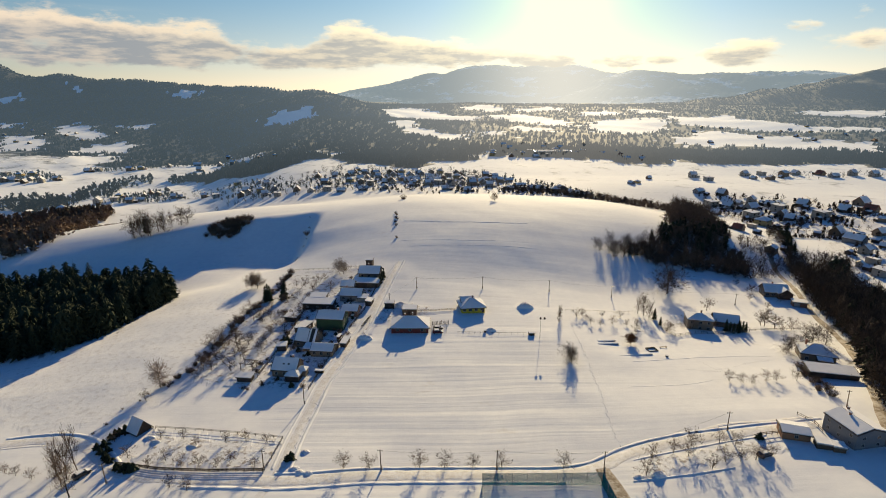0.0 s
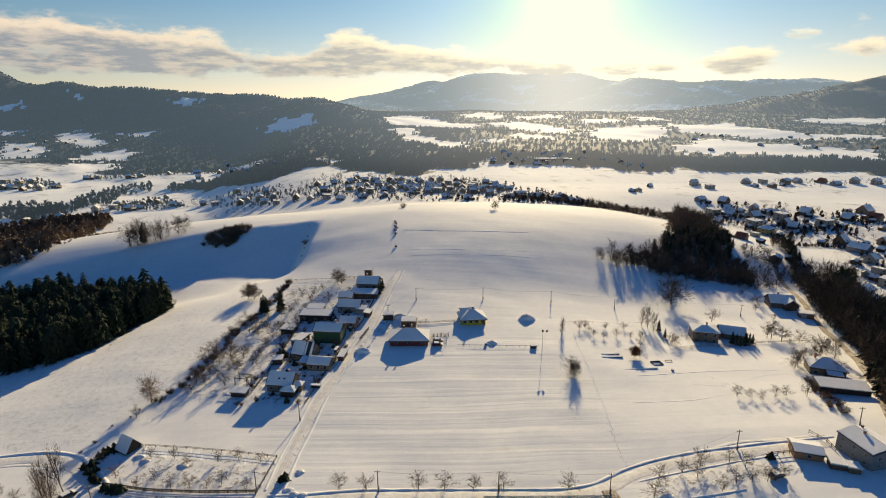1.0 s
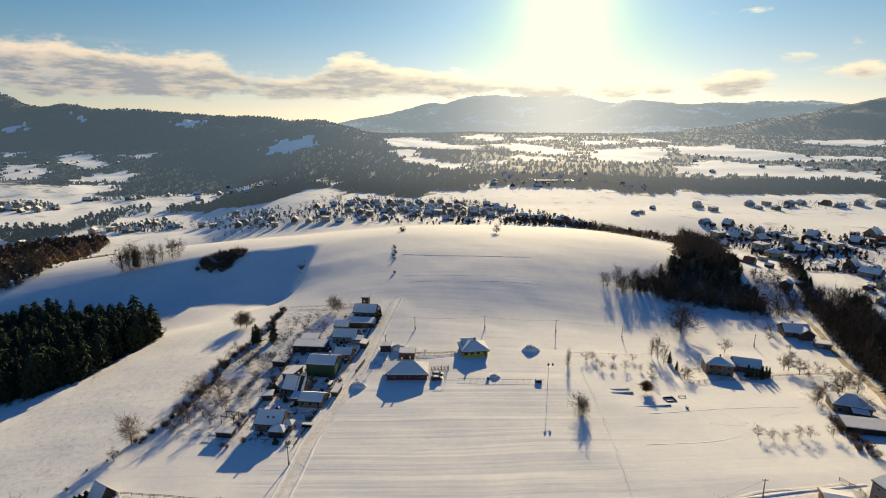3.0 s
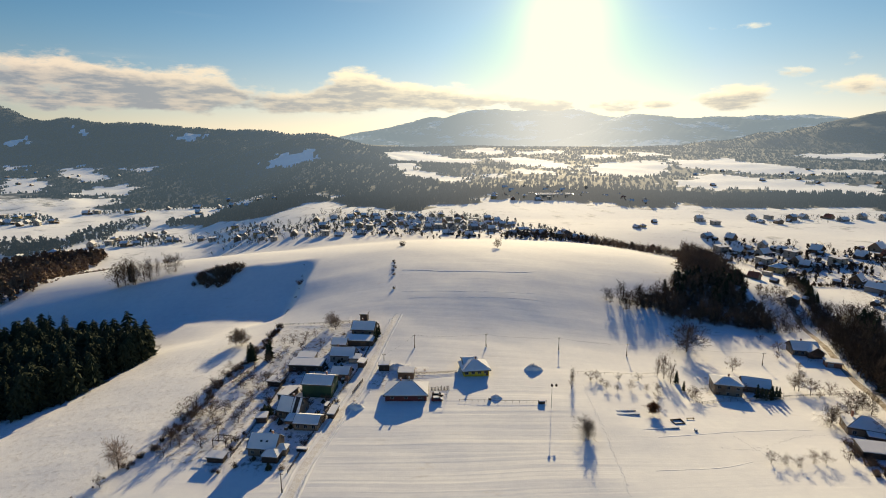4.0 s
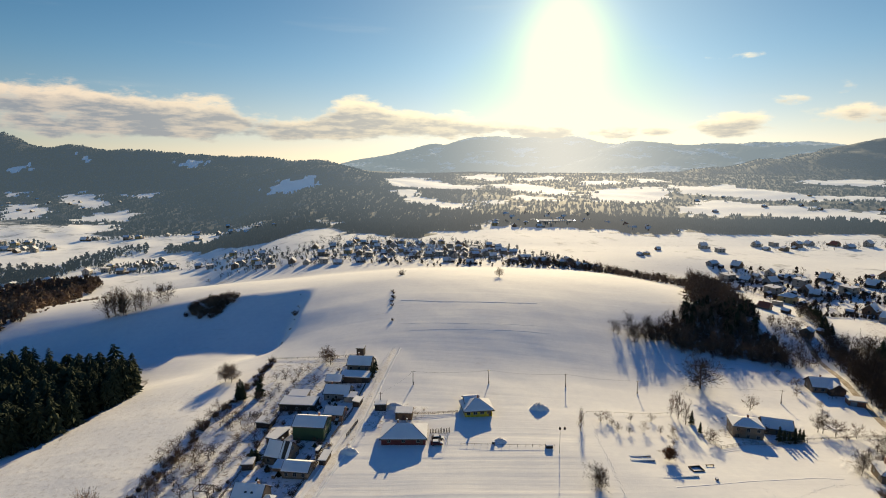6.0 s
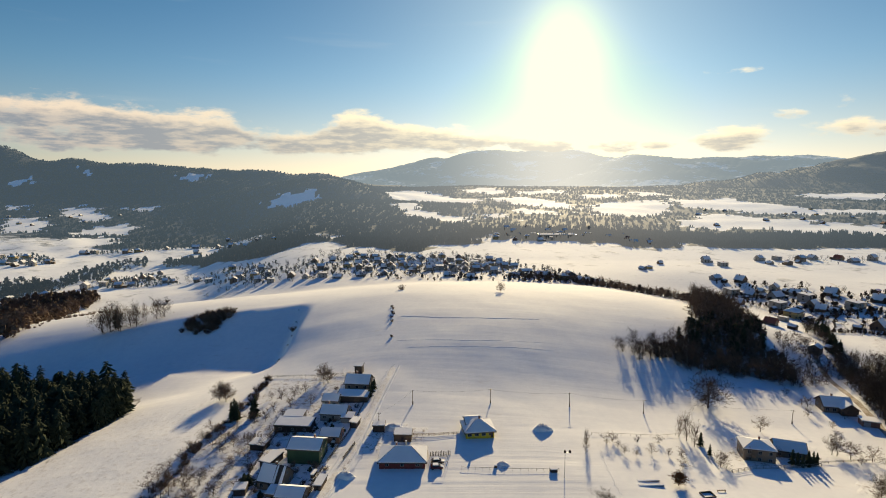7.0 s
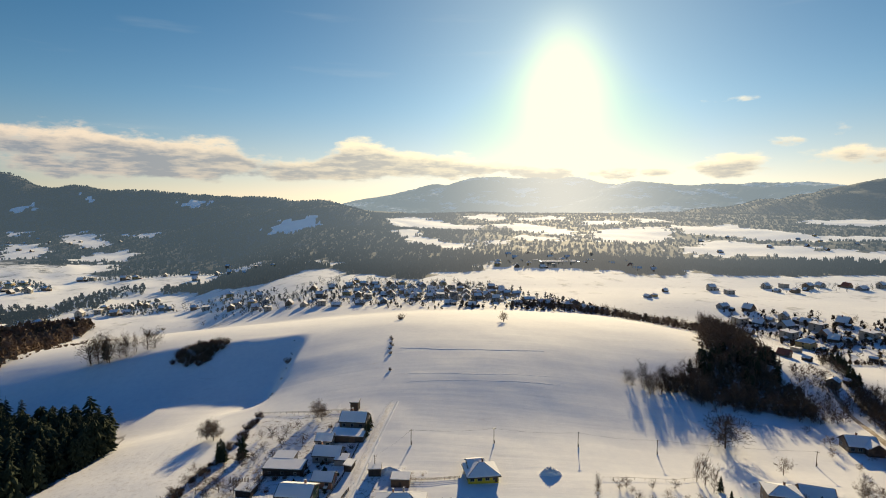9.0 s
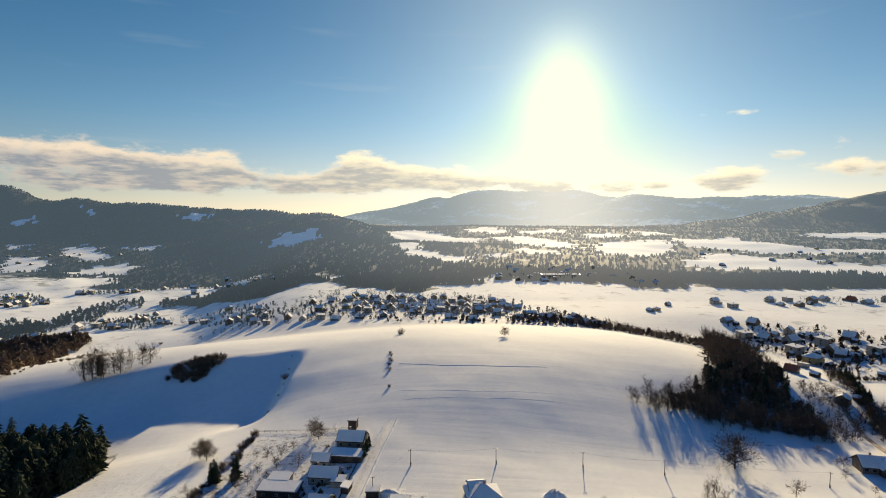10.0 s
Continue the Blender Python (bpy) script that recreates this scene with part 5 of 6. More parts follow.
# sheds beside the lane
for x, y, w, d, hh, t, mat in [(-23.5, 222.5, 4.2, 3.4, 2.5, 2, DARKWOOD), (-14, 216.5, 6.2, 4.0, 2.6, -3, WOOD), (-65, 213, 5.5, 4.0, 2.0, -12, DARKWOOD), (-62, 187, 3.5, 3.0, 1.9, 5, DARKWOOD), (-57.5, 203, 4.0, 7.0, 2.0, -22, WOOD),
                             (-33, 226, 4.5, 2.6, 1.9, 80, DARKWOOD), (-38, 190, 2.2, 5.5, 1.5, -8, WOOD), (-68.5, 165, 5.2, 2.6, 1.6, -8, DARKWOOD)]:
    h = house("small timber shed under thick snow", x, y, t, name="shed", category="shed", group="garden sheds")
    block(h, w, d, hh, "shed", 0.4, mat, TILE, 0.3, 0.28)
    door_on(h, 0, -d / 2 - 0.02, 0, 0, DARKWOOD, 0.9, min(1.9, hh - 0.2))
# houses of the right side
h = house("two-storey beige house with a shallow hipped snowy roof", 113, 214, -14, size=0.92)
block(h, 11.0, 9.0, 5.4, "hip", 1.6, BEIGE, TILE, 0.5, 0.25)
windows(h, 11, 9, (3, 2, 3, 2), (0.9, 3.6))
chimney(h, 1.0, 1.0, 6.0, 8.2)
door_on(h, -4.2, -4.52, 0, 0)
h = house("brown annex with a snowy gable roof", 126.5, 217, -20, size=0.92)
block(h, 11.0, 7.5, 3.0, "gable", 2.6, BEIGE, TILE, 0.5, 0.22)
windows(h, 11, 7.5, (3, 1, 2, 1), (0.9,))
BUNGALOW = (174.0, 259.0)
h = house("bungalow with dark gable and snowy roof", BUNGALOW[0], BUNGALOW[1], -12)
block(h, 11.0, 8.0, 3.0, "gable", 2.8, BEIGE, TILE, 0.7, 0.25)
block(h, 6.4, 6.4, 3.0, "gable", 2.3, DARKWOOD, TILE, 0.5, 0.25, (3.4, -3.6), turn=90, name="gable_wing")
windows(h, 11, 8, (4, 2, 3, 2), (0.9,), 1.3, 1.2)
chimney(h, -1.0, 0.5, 5.0, 6.9)
h = house("flat-roofed brick garage under snow", 177, 243, -20, name="garage", category="garage")
block(h, 6.0, 4.6, 2.4, "flat", 0, BRICK, CONCRETE, 0.4, 0.3)
door_on(h, -1.4, -2.52, 0, 0, METAL, 2.4, 2.1)
h = house("brown house with half bare snowy roof", 141.5, 180.5, -22)
block(h, 11.0, 8.6, 3.5, "hip", 2.3, BEIGE, TILE, 0.6, 0.22)
block(h, 4.5, 3.0, 2.5, "shed", 0.5, DARKWOOD, TILE, 0.3, 0.25, (1.5, -6.0), name="porch")
windows(h, 11.0, 8.6, (3, 2, 3, 2), (1.0,))
chimney(h, -3.5, 0.4, 5.2, 7.2)
h = house("long low barn with snow on a dark roof", 135.2, 163.8, -14, name="barn", category="barn")
block(h, 15.0, 5.5, 2.3, "shed", 0.7, DARKWOOD, TILE, 0.5, 0.28)
door_on(h, -4.0, -2.77, 0, 0, WOOD, 2.6, 2.0)
h = house("small orange house with a thick snowy roof", 98.5, 127.5, -18, size=0.92)
block(h, 7.4, 5.8, 2.4, "gable", 0.55, ORANGE, TILE, 0.45, 0.3)
windows(h, 7.4, 5.8, (1, 1, 1, 1), (0.9,), 0.9, 0.9)
for a, b, w, d, hh in [(6.5, -4.2, 4.0, 3.2, 2.0), (10.0, -5.0, 3.0, 3.0, 2.2)]:
    block(h, w, d, hh, "flat", 0, WOOD, CONCRETE, 0.25, 0.28, (a, b), name="lean_to")
h = house("large grey three-storey house with a snowy roof", 113.5, 125.5, 98, size=0.95)
block(h, 11.0, 9.5, 5.0, "gable", 1.4, GREY, TILE, 0.3, 0.28)
block(h, 3.2, 2.2, 3.2, "shed", 0.5, GREY, TILE, 0.3, 0.25, (-4.2, -6.0), name="porch")
windows(h, 11, 9.5, (3, 2, 3, 2), (1.0, 3.3), 0.8, 0.9)
chimney(h, 1.5, 0.6, 5.8, 7.3, BRICK, 0.26)
chimney(h, 4.6, -1.8, 5.4, 6.9, BRICK, 0.26)
# garden hut
h = house("dark timber hut with a steep snowy roof", -91, 138, -28, name="garden_hut", category="hut")
block(h, 4.6, 4.4, 1.0, "gable", 3.0, DARKWOOD, TILE, 0.5, 0.2)
door_on(h, 0, -2.22, 0, 0, WOOD, 0.9, 0.9)

# ---- village houses ----
def village_house(k):
    wall = (WHITE, BEIGE, GREY, WHITE, OCHRE, BEIGE, WHITE, WOOD)[k]
    w, d, hh, rh = ((10, 8.5, 3.2, 3.6), (9, 9, 5.2, 2.6), (12, 8, 3.0, 3.0), (8.5, 8.0, 5.0, 3.4), (11, 10, 5.2, 2.4), (9.5, 8, 3.0, 3.8), (11, 9.5, 5.6, 0.7), (9, 8.5, 2.8, 4.4))[k]
    h = thing("house", ("pale village house with a snowy gable roof", "beige two-storey village house under snow", "grey village house with a long snowy roof", "pale village house with a snowy steep roof",
                        "large ochre village house with a hipped snowy roof", "small village house with a half bare red roof", "pale box-shaped village house with a flat snowy roof", "timber village house with a steep snowy roof")[k], "house", "village houses")
    block(h, w, d, hh, ("gable", "gable", "gable", "gable", "hip", "gable", "shed", "gable")[k], rh, wall, REDTILE if k == 5 else TILE, 0.6, 0.25, bare=(1,) if k in (3, 5) else ())
    windows(h, w, d, (2, 1, 0, 1), (0.9, 3.4) if hh > 4 else (0.9,), 1.3, 1.4, far=True)
    chimney(h, 1.2, 0.6, hh + rh * 0.6, hh + rh + 1.0)
    if k in (0, 1, 3, 4, 5):
        block(h, 5.0, 4.6, 2.3, "shed", 0.5, (DARKWOOD, WOOD, GREY, WHITE, BRICK, WOOD)[k], TILE, 0.3, 0.25, (w / 2 + 2.7, (-1.4, 1.2, -2.0, 0.6, -1.8, 1.0)[k]), name="annex")
    return h


MODELS = [village_house(k) for k in range(8)]
spent = set()


def settle(places, turn, seed, size=1.0):
    r = random.Random(seed)
    for x, y, *wide in places:
        k = r.randrange(len(MODELS))
        m = pose(x, y, gz(x, y) + 0.1, 0, 0, turn + r.choice((0, 90)) + r.uniform(-12, 12))
        if k in spent:
            ob = copy_thing(MODELS[k], m)
        else:
            ob = MODELS[k]
            spent.add(k)
        ob.matrix_basis = m
        s = wide[0] / 15.5 if wide else size * r.uniform(0.9, 1.12)
        ob.scale = (s, s, s)


def spread(corners, count, gap, seed):
    """Random places inside a four-cornered area."""
    r = random.Random(seed)
    (ax, ay), (bx, by), (cx, cy), (dx, dy) = corners
    put = []
    for _ in range(count * 40):
        u, v = r.random(), r.random()
        x = (ax * (1 - u) + bx * u) * (1 - v) + (dx * (1 - u) + cx * u) * v
        y = (ay * (1 - u) + by * u) * (1 - v) + (dy * (1 - u) + cy * u) * v
        if len(put) < count and all(math.hypot(x - a, y - b) > gap for a, b in put):
            put.append((x, y))
    return put


VILLAGE_UPPER = [(293, 594, 14.2), (312, 580, 15.6), (281, 540, 15.7), (293, 529, 14.3), (309, 539, 9.3), (321, 538, 13.5), (306, 511, 16.6), (326, 514, 13.1), (322, 494, 15.2), (349, 500, 15.7), (313, 473, 14.6), (311, 459, 13.1), (334, 453, 15.7), (278, 444, 15.8), (288, 479, 15.6), (263, 494, 12.0), (316, 451, 9.5), (254, 419, 8.4)]
VILLAGE_LOWER = [(364, 466, 15.3), (406, 501, 19.4), (388, 466, 15.6), (311, 401, 15.3), (306, 376, 16.7), (333, 387, 13.2), (288, 343, 12.5), (224, 386, 11.5), (216, 331, 10.2), (263, 315, 7.9), (276, 321, 9.1), (262, 297, 11.8), (238, 284, 12.8), (364, 423, 9.6), (312, 357, 8.2)]
FIELD_FARMS = [(233, 644, 10.3), (243, 650, 8.0), (271, 687, 9.5), (334, 700, 15.0), (342, 673, 13.0), (414, 720, 14.3), (441, 726, 12.8), (410, 690, 10.4), (429, 684, 12.1), (464, 714, 16), (488, 726, 15.0), (519, 721, 15.3), (522, 699, 15.0), (555, 711, 15.5), (574, 698, 15.5), (452, 700, 9.0)]
HAMLET = [(-494, 750, 18), (-483, 773, 15), (-457, 765, 16), (-494, 802, 13), (-465, 840, 14), (-448, 828, 14), (-460, 881, 14), (-410, 801, 14), (-400, 800, 12), (-464, 817, 14), (-449, 780, 14), (-523, 657, 16), (-508, 697, 18), (-490, 698, 14)]
VALLEY_ROW = [(-311, 803, 14.3), (-264, 760, 11.7), (-244, 733, 12.9), (-268, 699, 15), (-257, 697, 13.9), (-219, 648, 14.2), (-194, 620, 12.2), (-330, 767, 14), (-358, 789, 14)]
HILL_FOOT = [(-767, 926, 17), (-758, 934, 19), (-727, 919, 15), (-737, 948, 16), (-707, 932, 19), (-705, 966, 15), (-805, 1043, 17), (-723, 1084, 18), (-710, 1100, 16), (-642, 1092, 18), (-621, 1097, 16), (-576, 1125, 14), (-491, 1074, 16), (-476, 1141, 16), (-497, 1247, 15), (-356, 981, 15), (-820, 1030, 17), (-860, 1047, 18), (-414, 1056, 16), (-524, 1144, 20), (-309, 992, 13), (-350, 1026, 13)]
settle(VILLAGE_UPPER, 30, 1)
settle(VILLAGE_LOWER, 30, 12)
settle(FIELD_FARMS, 15, 21)
settle([(-270.7, 728.5), (-239.2, 694.3), (-214.3, 674.5), (-171.4, 623.1), (-150.4, 604.9), (-131.2, 604.1), (-113.6, 595.2), (-89.5, 600.6), (-65.2, 608.5), (-165.6, 710.4), (-144.8, 718.2), (-123.6, 726.0), (-94.7, 738.2), (-63.1, 730.2), (-33.1, 743.2), (-1.9, 742.6), (-43.3, 662.0), (-15.8, 671.9), (12.2, 661.8), (38.5, 638.1), (56.2, 612.0), (4.7, 586.3), (28.5, 570.7), (69.4, 679.2), (85.4, 664.6), (95.0, 614.6), (109.6, 589.5), (125.2, 576.1), (139.9, 562.3), (156.8, 559.2)], 5, 2, 0.85)
settle(spread([(-150, 640), (60, 620), (90, 700), (-120, 770)], 56, 12, 3), 5, 3, 0.82)
settle(spread([(60, 585), (150, 550), (160, 575), (90, 625)], 7, 11, 14), 20, 14, 0.8)
settle(HAMLET, 20, 4)
settle(VALLEY_ROW, 20, 5)
settle(HILL_FOOT, 10, 6)
settle(spread([(80, 885), (330, 850), (330, 985), (100, 1000)], 26, 20, 8), 0, 8, 0.9)
settle(spread([(560, 1080), (900, 1100), (950, 1400), (600, 1450)], 14, 40, 10), 0, 10, 0.75)
settle(spread([(-1500, 1700), (-1150, 1600), (-1100, 1850), (-1450, 1950)], 12, 40, 11), 0, 11, 0.9)
# sheds behind the village houses
def village_shed(w, d):
    ob = thing("shed", "small timber shed in a village garden under snow", "shed", "village sheds")
    block(ob, w, d, 2.1, "gable", 1.0, DARKWOOD, TILE, 0.3, 0.22)
    return ob


first_shed = village_shed(5.0, 3.6)
r = random.Random(77)
for n, (x, y, w) in enumerate([p for p in VILLAGE_UPPER + VILLAGE_LOWER if p[2] > 9]):
    t = r.uniform(0, 6.28)
    m = pose(x + 13 * math.cos(t), y + 11 * math.sin(t), gz(x + 13 * math.cos(t), y + 11 * math.sin(t)) + 0.1, 0, 0, 30 + r.choice((0, 90)) + r.uniform(-10, 10))
    ob = copy_thing(first_shed, m) if n else first_shed
    ob.matrix_basis = m
# works hall in the valley
h = house("long pale works hall with a snowy flat roof in the valley", 188, 905, 4, name="works_hall", category="hall")
block(h, 62, 16, 5.5, "shed", 1.2, WHITE, METAL, 0.5, 0.3)
windows(h, 62, 16, (14, 0, 0, 0), (2.0,), 2.6, 1.6)


# ---- poles, fences and garden things ----
def pole_thing(high=6.2, arm=True):
    ob = thing("utility_pole", "weathered wooden utility pole standing in snow", "utility pole", "utility poles")
    part("shaft", Bag().stick((0, 0, -0.5), (0, 0, high), 0.15, 0.11, 8).mesh("shaft", WOOD), ob)
    part("foot_stub", Bag().box(0.12, -0.12, -0.4, 0.34, 0.12, 1.3).mesh("foot_stub", CONCRETE), ob, "grey concrete stub")
    if arm:
        part("crossarm", Bag().box(-0.75, -0.06, high - 0.45, 0.75, 0.06, high - 0.32).mesh("crossarm", METAL), ob)
        for x in (-0.65, 0.0, 0.65):
            part("insulator", Bag().stick((x, 0, high - 0.32), (x, 0, high - 0.08), 0.06, 0.05, 6).mesh("insulator", FRAME), ob)
    return ob


first_pole = pole_thing()
POLES = [(-12.1, 241.9), (20.2, 246.1), (54.0, 248.8), (85.5, 248.7), (-23.7, 223.5), (-16.1, 118.2), (14.4, 117.4), (42.2, 115.9), (81.9, 130.9), (-87.4, 115.4), (-47.5, 119.1), (-44.3, 149.8), (146.3, 244.8), (123.0, 140.3)]
for n, (x, y) in enumerate(POLES):
    m = pose(x, y, gz(x, y), random.uniform(-1.5, 1.5), random.uniform(-1.5, 1.5), random.uniform(-25, 25))
    ob = copy_thing(first_pole, m) if n else first_pole
    ob.matrix_basis = m
x, y = -98.1, 120.4
tall = thing("utility_pole", "tall leaning wooden pole beside the road bend", "utility pole", "utility poles", m=pose(x, y, gz(x, y), 3, -7, 0))
part("shaft", Bag().stick((0, 0, -0.5), (0, 0, 13), 0.13, 0.08, 8).mesh("shaft", WOOD), tall)
x, y = 39.5, 193.8
mast = thing("lamp_post", "slender metal post with two round lamps in the garden", "lamp post", m=pose(x, y, gz(x, y)))
part("shaft", Bag().stick((0, 0, -0.3), (0, 0, 8.6), 0.09, 0.06, 8).mesh("shaft", METAL), mast)
for dx in (-0.1, 1.5):
    part("lamp_head", Bag().stick((dx, 0, 8.5), (dx, 0, 8.9), 0.35, 0.42, 10).stick((dx, 0, 8.9), (dx, 0, 9.35), 0.42, 0.2, 10).mesh("lamp_head", DARKWOOD), mast)
part("bracket", Bag().box(-0.1, -0.04, 8.45, 1.5, 0.04, 8.55).mesh("bracket", METAL), mast)


def cable(a, b, sag, lift):
    """A cable that hangs between two poles."""
    bag, last = Bag(), None
    for i in range(13):
        s = i / 12
        x, y = a[0] + (b[0] - a[0]) * s, a[1] + (b[1] - a[1]) * s
        z = (gz(*a) + lift) * (1 - s) + (gz(*b) + lift) * s - sag * 4 * s * (1 - s)
        if last is not None:
            bag.stick(last, (x, y, z), 0.018, 0.018, 3)
        last = (x, y, z)
    thing("cable", "thin black overhead cable between poles", "cable", "overhead cables", data=bag.mesh("cable", RUBBER))


for a, b in ((0, 1), (1, 2), (2, 3), (5, 6), (6, 7), (7, 8), (3, 12), (4, 0)):
    cable(POLES[a], POLES[b], 0.8, 6.0)


def bent_rail(line, half):
    """One square rail that bends from post to post."""
    v, f = [], []
    p = np.array(line)
    d = np.gradient(p, axis=0)
    for (x, y, z), (dx, dy, _) in zip(p, d):
        n = math.hypot(dx, dy) + 1e-9
        u, w = -dy / n * half, dx / n * half
        v += [(x - u, y - w, z - half), (x + u, y + w, z - half), (x + u, y + w, z + half), (x - u, y - w, z + half)]
    for i in range(len(p) - 1):
        for a in range(4):
            b = (a + 1) % 4
            f += [(4 * i + a, 4 * i + b, 4 * i + 4 + b), (4 * i + a, 4 * i + 4 + b, 4 * i + 4 + a)]
    e = 4 * len(p) - 4
    f += [(0, 2, 1), (0, 3, 2), (e, e + 1, e + 2), (e, e + 2, e + 3)]
    return Bag().add(v, f)


def fence(points, label, step=2.5, high=1.1, rails=(0.4, 0.9), mat=WOOD, thick=0.06, cap=False):
    """Posts and rails along a line on the ground; one thing."""
    x0, y0 = points[0]
    ob = thing("fence", label, "fence", m=pose(x0, y0, 0))
    post = Bag().box(-thick, -thick, -0.3, thick, thick, high).mesh("post", mat)
    for (ax, ay), (bx, by) in zip(points[:-1], points[1:]):
        n = max(1, round(math.hypot(bx - ax, by - ay) / step))
        spots = [(ax + (bx - ax) * i / n, ay + (by - ay) * i / n) for i in range(n + 1)]
        for x, y in spots[: n + 1 if (bx, by) == tuple(points[-1]) else n]:
            part("post", post, ob, m=pose(x - x0, y - y0, gz(x, y)))
        for z in rails:
            part("rail", bent_rail([(x - x0, y - y0, gz(x, y) + z) for x, y in spots], thick * 0.8).mesh("rail", mat), ob)
    return ob


GARDEN = [(-89.2, 122.8), (-77.2, 120.5), (-62.0, 118.9), (-47.6, 118.7)]
fence(GARDEN, "dark low timber fence of the orchard garden", 2.4, 1.0, (0.2, 0.45, 0.7, 0.9), DARKWOOD, 0.07)
fence([(-47.3, 117.8), (-46.8, 123.5), (-46.2, 132.3)], "dark wire and post fence beside the lane", 2.4, 1.0, (0.45, 0.9), DARKWOOD, 0.06)
fence([(-86.6, 138.7), (-74.0, 137.4), (-60.4, 135.1), (-46.2, 132.3)], "old post fence behind the orchard", 3.0, 0.9, (0.5, 0.85), DARKWOOD, 0.05)
fence([(94.7, 211.5), (97.5, 201.0), (107.3, 204.2), (115.4, 204.9), (132.2, 207.6)], "grey mesh fence round the cream house", 2.5, 1.2, (0.2, 0.6, 1.1), CONCRETE, 0.06)
fence([(133.3, 209.6), (147.9, 211.3), (166.9, 213.5)], "low boundary fence across the snow", 3.0, 0.9, (0.5, 0.85), DARKWOOD, 0.05)
fence([(56.8, 224.7), (83.6, 226.7), (94.2, 230.3)], "wire field fence across the slope", 4.0, 0.9, (0.8,), WOOD, 0.04)
fence([(-11.1, 218.7), (-2.8, 218.9), (6.1, 220.5)], "snowy garden fence by the yellow villa", 2.0, 1.0, (0.3, 0.6, 0.9), WOOD, 0.06)
fence([(6.7, 198.6), (18.2, 197.8), (28.6, 197.3), (38.6, 197.9)], "low garden fence below the yellow villa", 2.5, 0.9, (0.7,), DARKWOOD, 0.04)
fence([(-38.6, 203.3), (-34.5, 220.5), (-32.2, 242.0), (-31.0, 255.9)], "dark garden fence along the lane", 2.0, 1.2, (0.3, 0.7, 1.1), DARKWOOD, 0.07)
fence([(-33.5, 203.9), (-31.0, 212.9)], "dark garden fence by the red house", 1.5, 1.3, (0.3, 0.7, 1.1), DARKWOOD, 0.08)
fence([(-82.2, 279.6), (-58.6, 272.5), (-39.7, 269.9)], "post fence at the top of the gardens", 3.0, 1.0, (0.5, 0.9), DARKWOOD, 0.05)
fence([(106.0, 137.2), (107.9, 132.6), (107.4, 128.4)], "wooden fence by the orange house", 2.0, 1.1, (0.4, 0.9), WOOD, 0.06)
fence([(89.7, 127.8), (96.3, 128.3)], "timber rail fence by the roadside", 1.6, 1.2, (0.5, 1.0), WOOD, 0.07)
# short fence line with shrubs on the hill
for x, y in [(-31.4, 355.7), (-30.3, 351.1), (-30.1, 344.6), (-29.2, 342.0), (-29.9, 336.7), (-29.0, 330.1), (-27.0, 308.6)]:
    bushes.at(x, y, 0.95, label="dry shrub by the hill fence")
along(bushes, [(-97, 384), (-92, 357), (-90, 330), (-88, 297)], 9, 0.3, 0.6, 67, 0.6, label="dry tuft on the field bank")
# rows of tall stacked poles
def paling(points, label, step, high):
    (ax, ay), (bx, by) = points
    ob = thing("paling", label, "paling", m=pose(ax, ay, gz(ax, ay)))
    n = round(math.hypot(bx - ax, by - ay) / step)
    for i in range(n + 1):
        s = i / n
        part("stake", Bag().stick((0, 0, -0.3), (random.uniform(-0.08, 0.08), 0, high * random.uniform(0.85, 1.15)), 0.16, 0.10, 5).mesh("stake", DARKWOOD), ob, m=pose((bx - ax) * s, (by - ay) * s, gz(ax + (bx - ax) * s, ay + (by - ay) * s) - gz(ax, ay)))


paling([(-73.8, 220.6), (-66.8, 220.1)], "row of dark upright stakes in the garden", 0.55, 1.9)
paling([(-3.8, 205.8), (2.9, 206.4)], "row of dark clipped stems beside the red house", 0.55, 1.7)

# ---- court with teal netting ----
def court():
    c = [(10.2, 111.5), (40.2, 111.0), (42.0, 88.0), (8.0, 88.0)]
    ob = thing("sports_court", "snowy sports court fenced with teal netting", "sports court", m=pose(0, 0, 0))
    for (ax, ay), (bx, by) in zip(c, c[1:] + c[:1]):
        n = round(math.hypot(bx - ax, by - ay) / 3.8)
        for i in range(n):
            x, y = ax + (bx - ax) * i / n, ay + (by - ay) * i / n
            part("post", Bag().stick((0, 0, -0.3), (0, 0, 3.9), 0.06, 0.06, 6).mesh("post", METAL), ob, m=pose(x, y, gz(x, y)))
            u, v = ax + (bx - ax) * (i + 1) / n, ay + (by - ay) * (i + 1) / n
            bag = Bag()
            d = np.array((u - x, v - y, gz(u, v) - gz(x, y)))
            # a net of fine cords
            for k in range(26):
                bag.stick(d * (k / 26), d * (k / 26) + (0, 0, 3.7), 0.034, 0.034, 3)
            for k in range(24):
                bag.stick(np.array((0, 0, 0.1 + k * 0.155)), d + (0, 0, 0.1 + k * 0.155), 0.034, 0.034, 3)
            part("net", bag.mesh("net", TEAL), ob, "teal netting", pose(x, y, gz(x, y)))


court()

# ---- trees of the gardens and fields ----
for x, y in [(-26.3, 119.1), (-19.3, 118.8), (-5.8, 118.7), (0.8, 118.5), (8.2, 118.3), (15.9, 118.0), (32.1, 117.5)]:
    fruit.at(x, y, random.uniform(0.85, 1.15), label="small leafless roadside tree in snow", group="roadside trees")
for x, y in [(60.3, 217.7), (63.7, 215.4), (72.1, 219.2), (80.9, 221.0), (64.6, 210.5), (68.4, 209.2), (74.5, 211.3), (80.3, 210.9), (84.4, 209.8), (81.2, 201.8), (63.2, 219.2)]:
    fruit.at(x, y, random.uniform(0.6, 0.95))
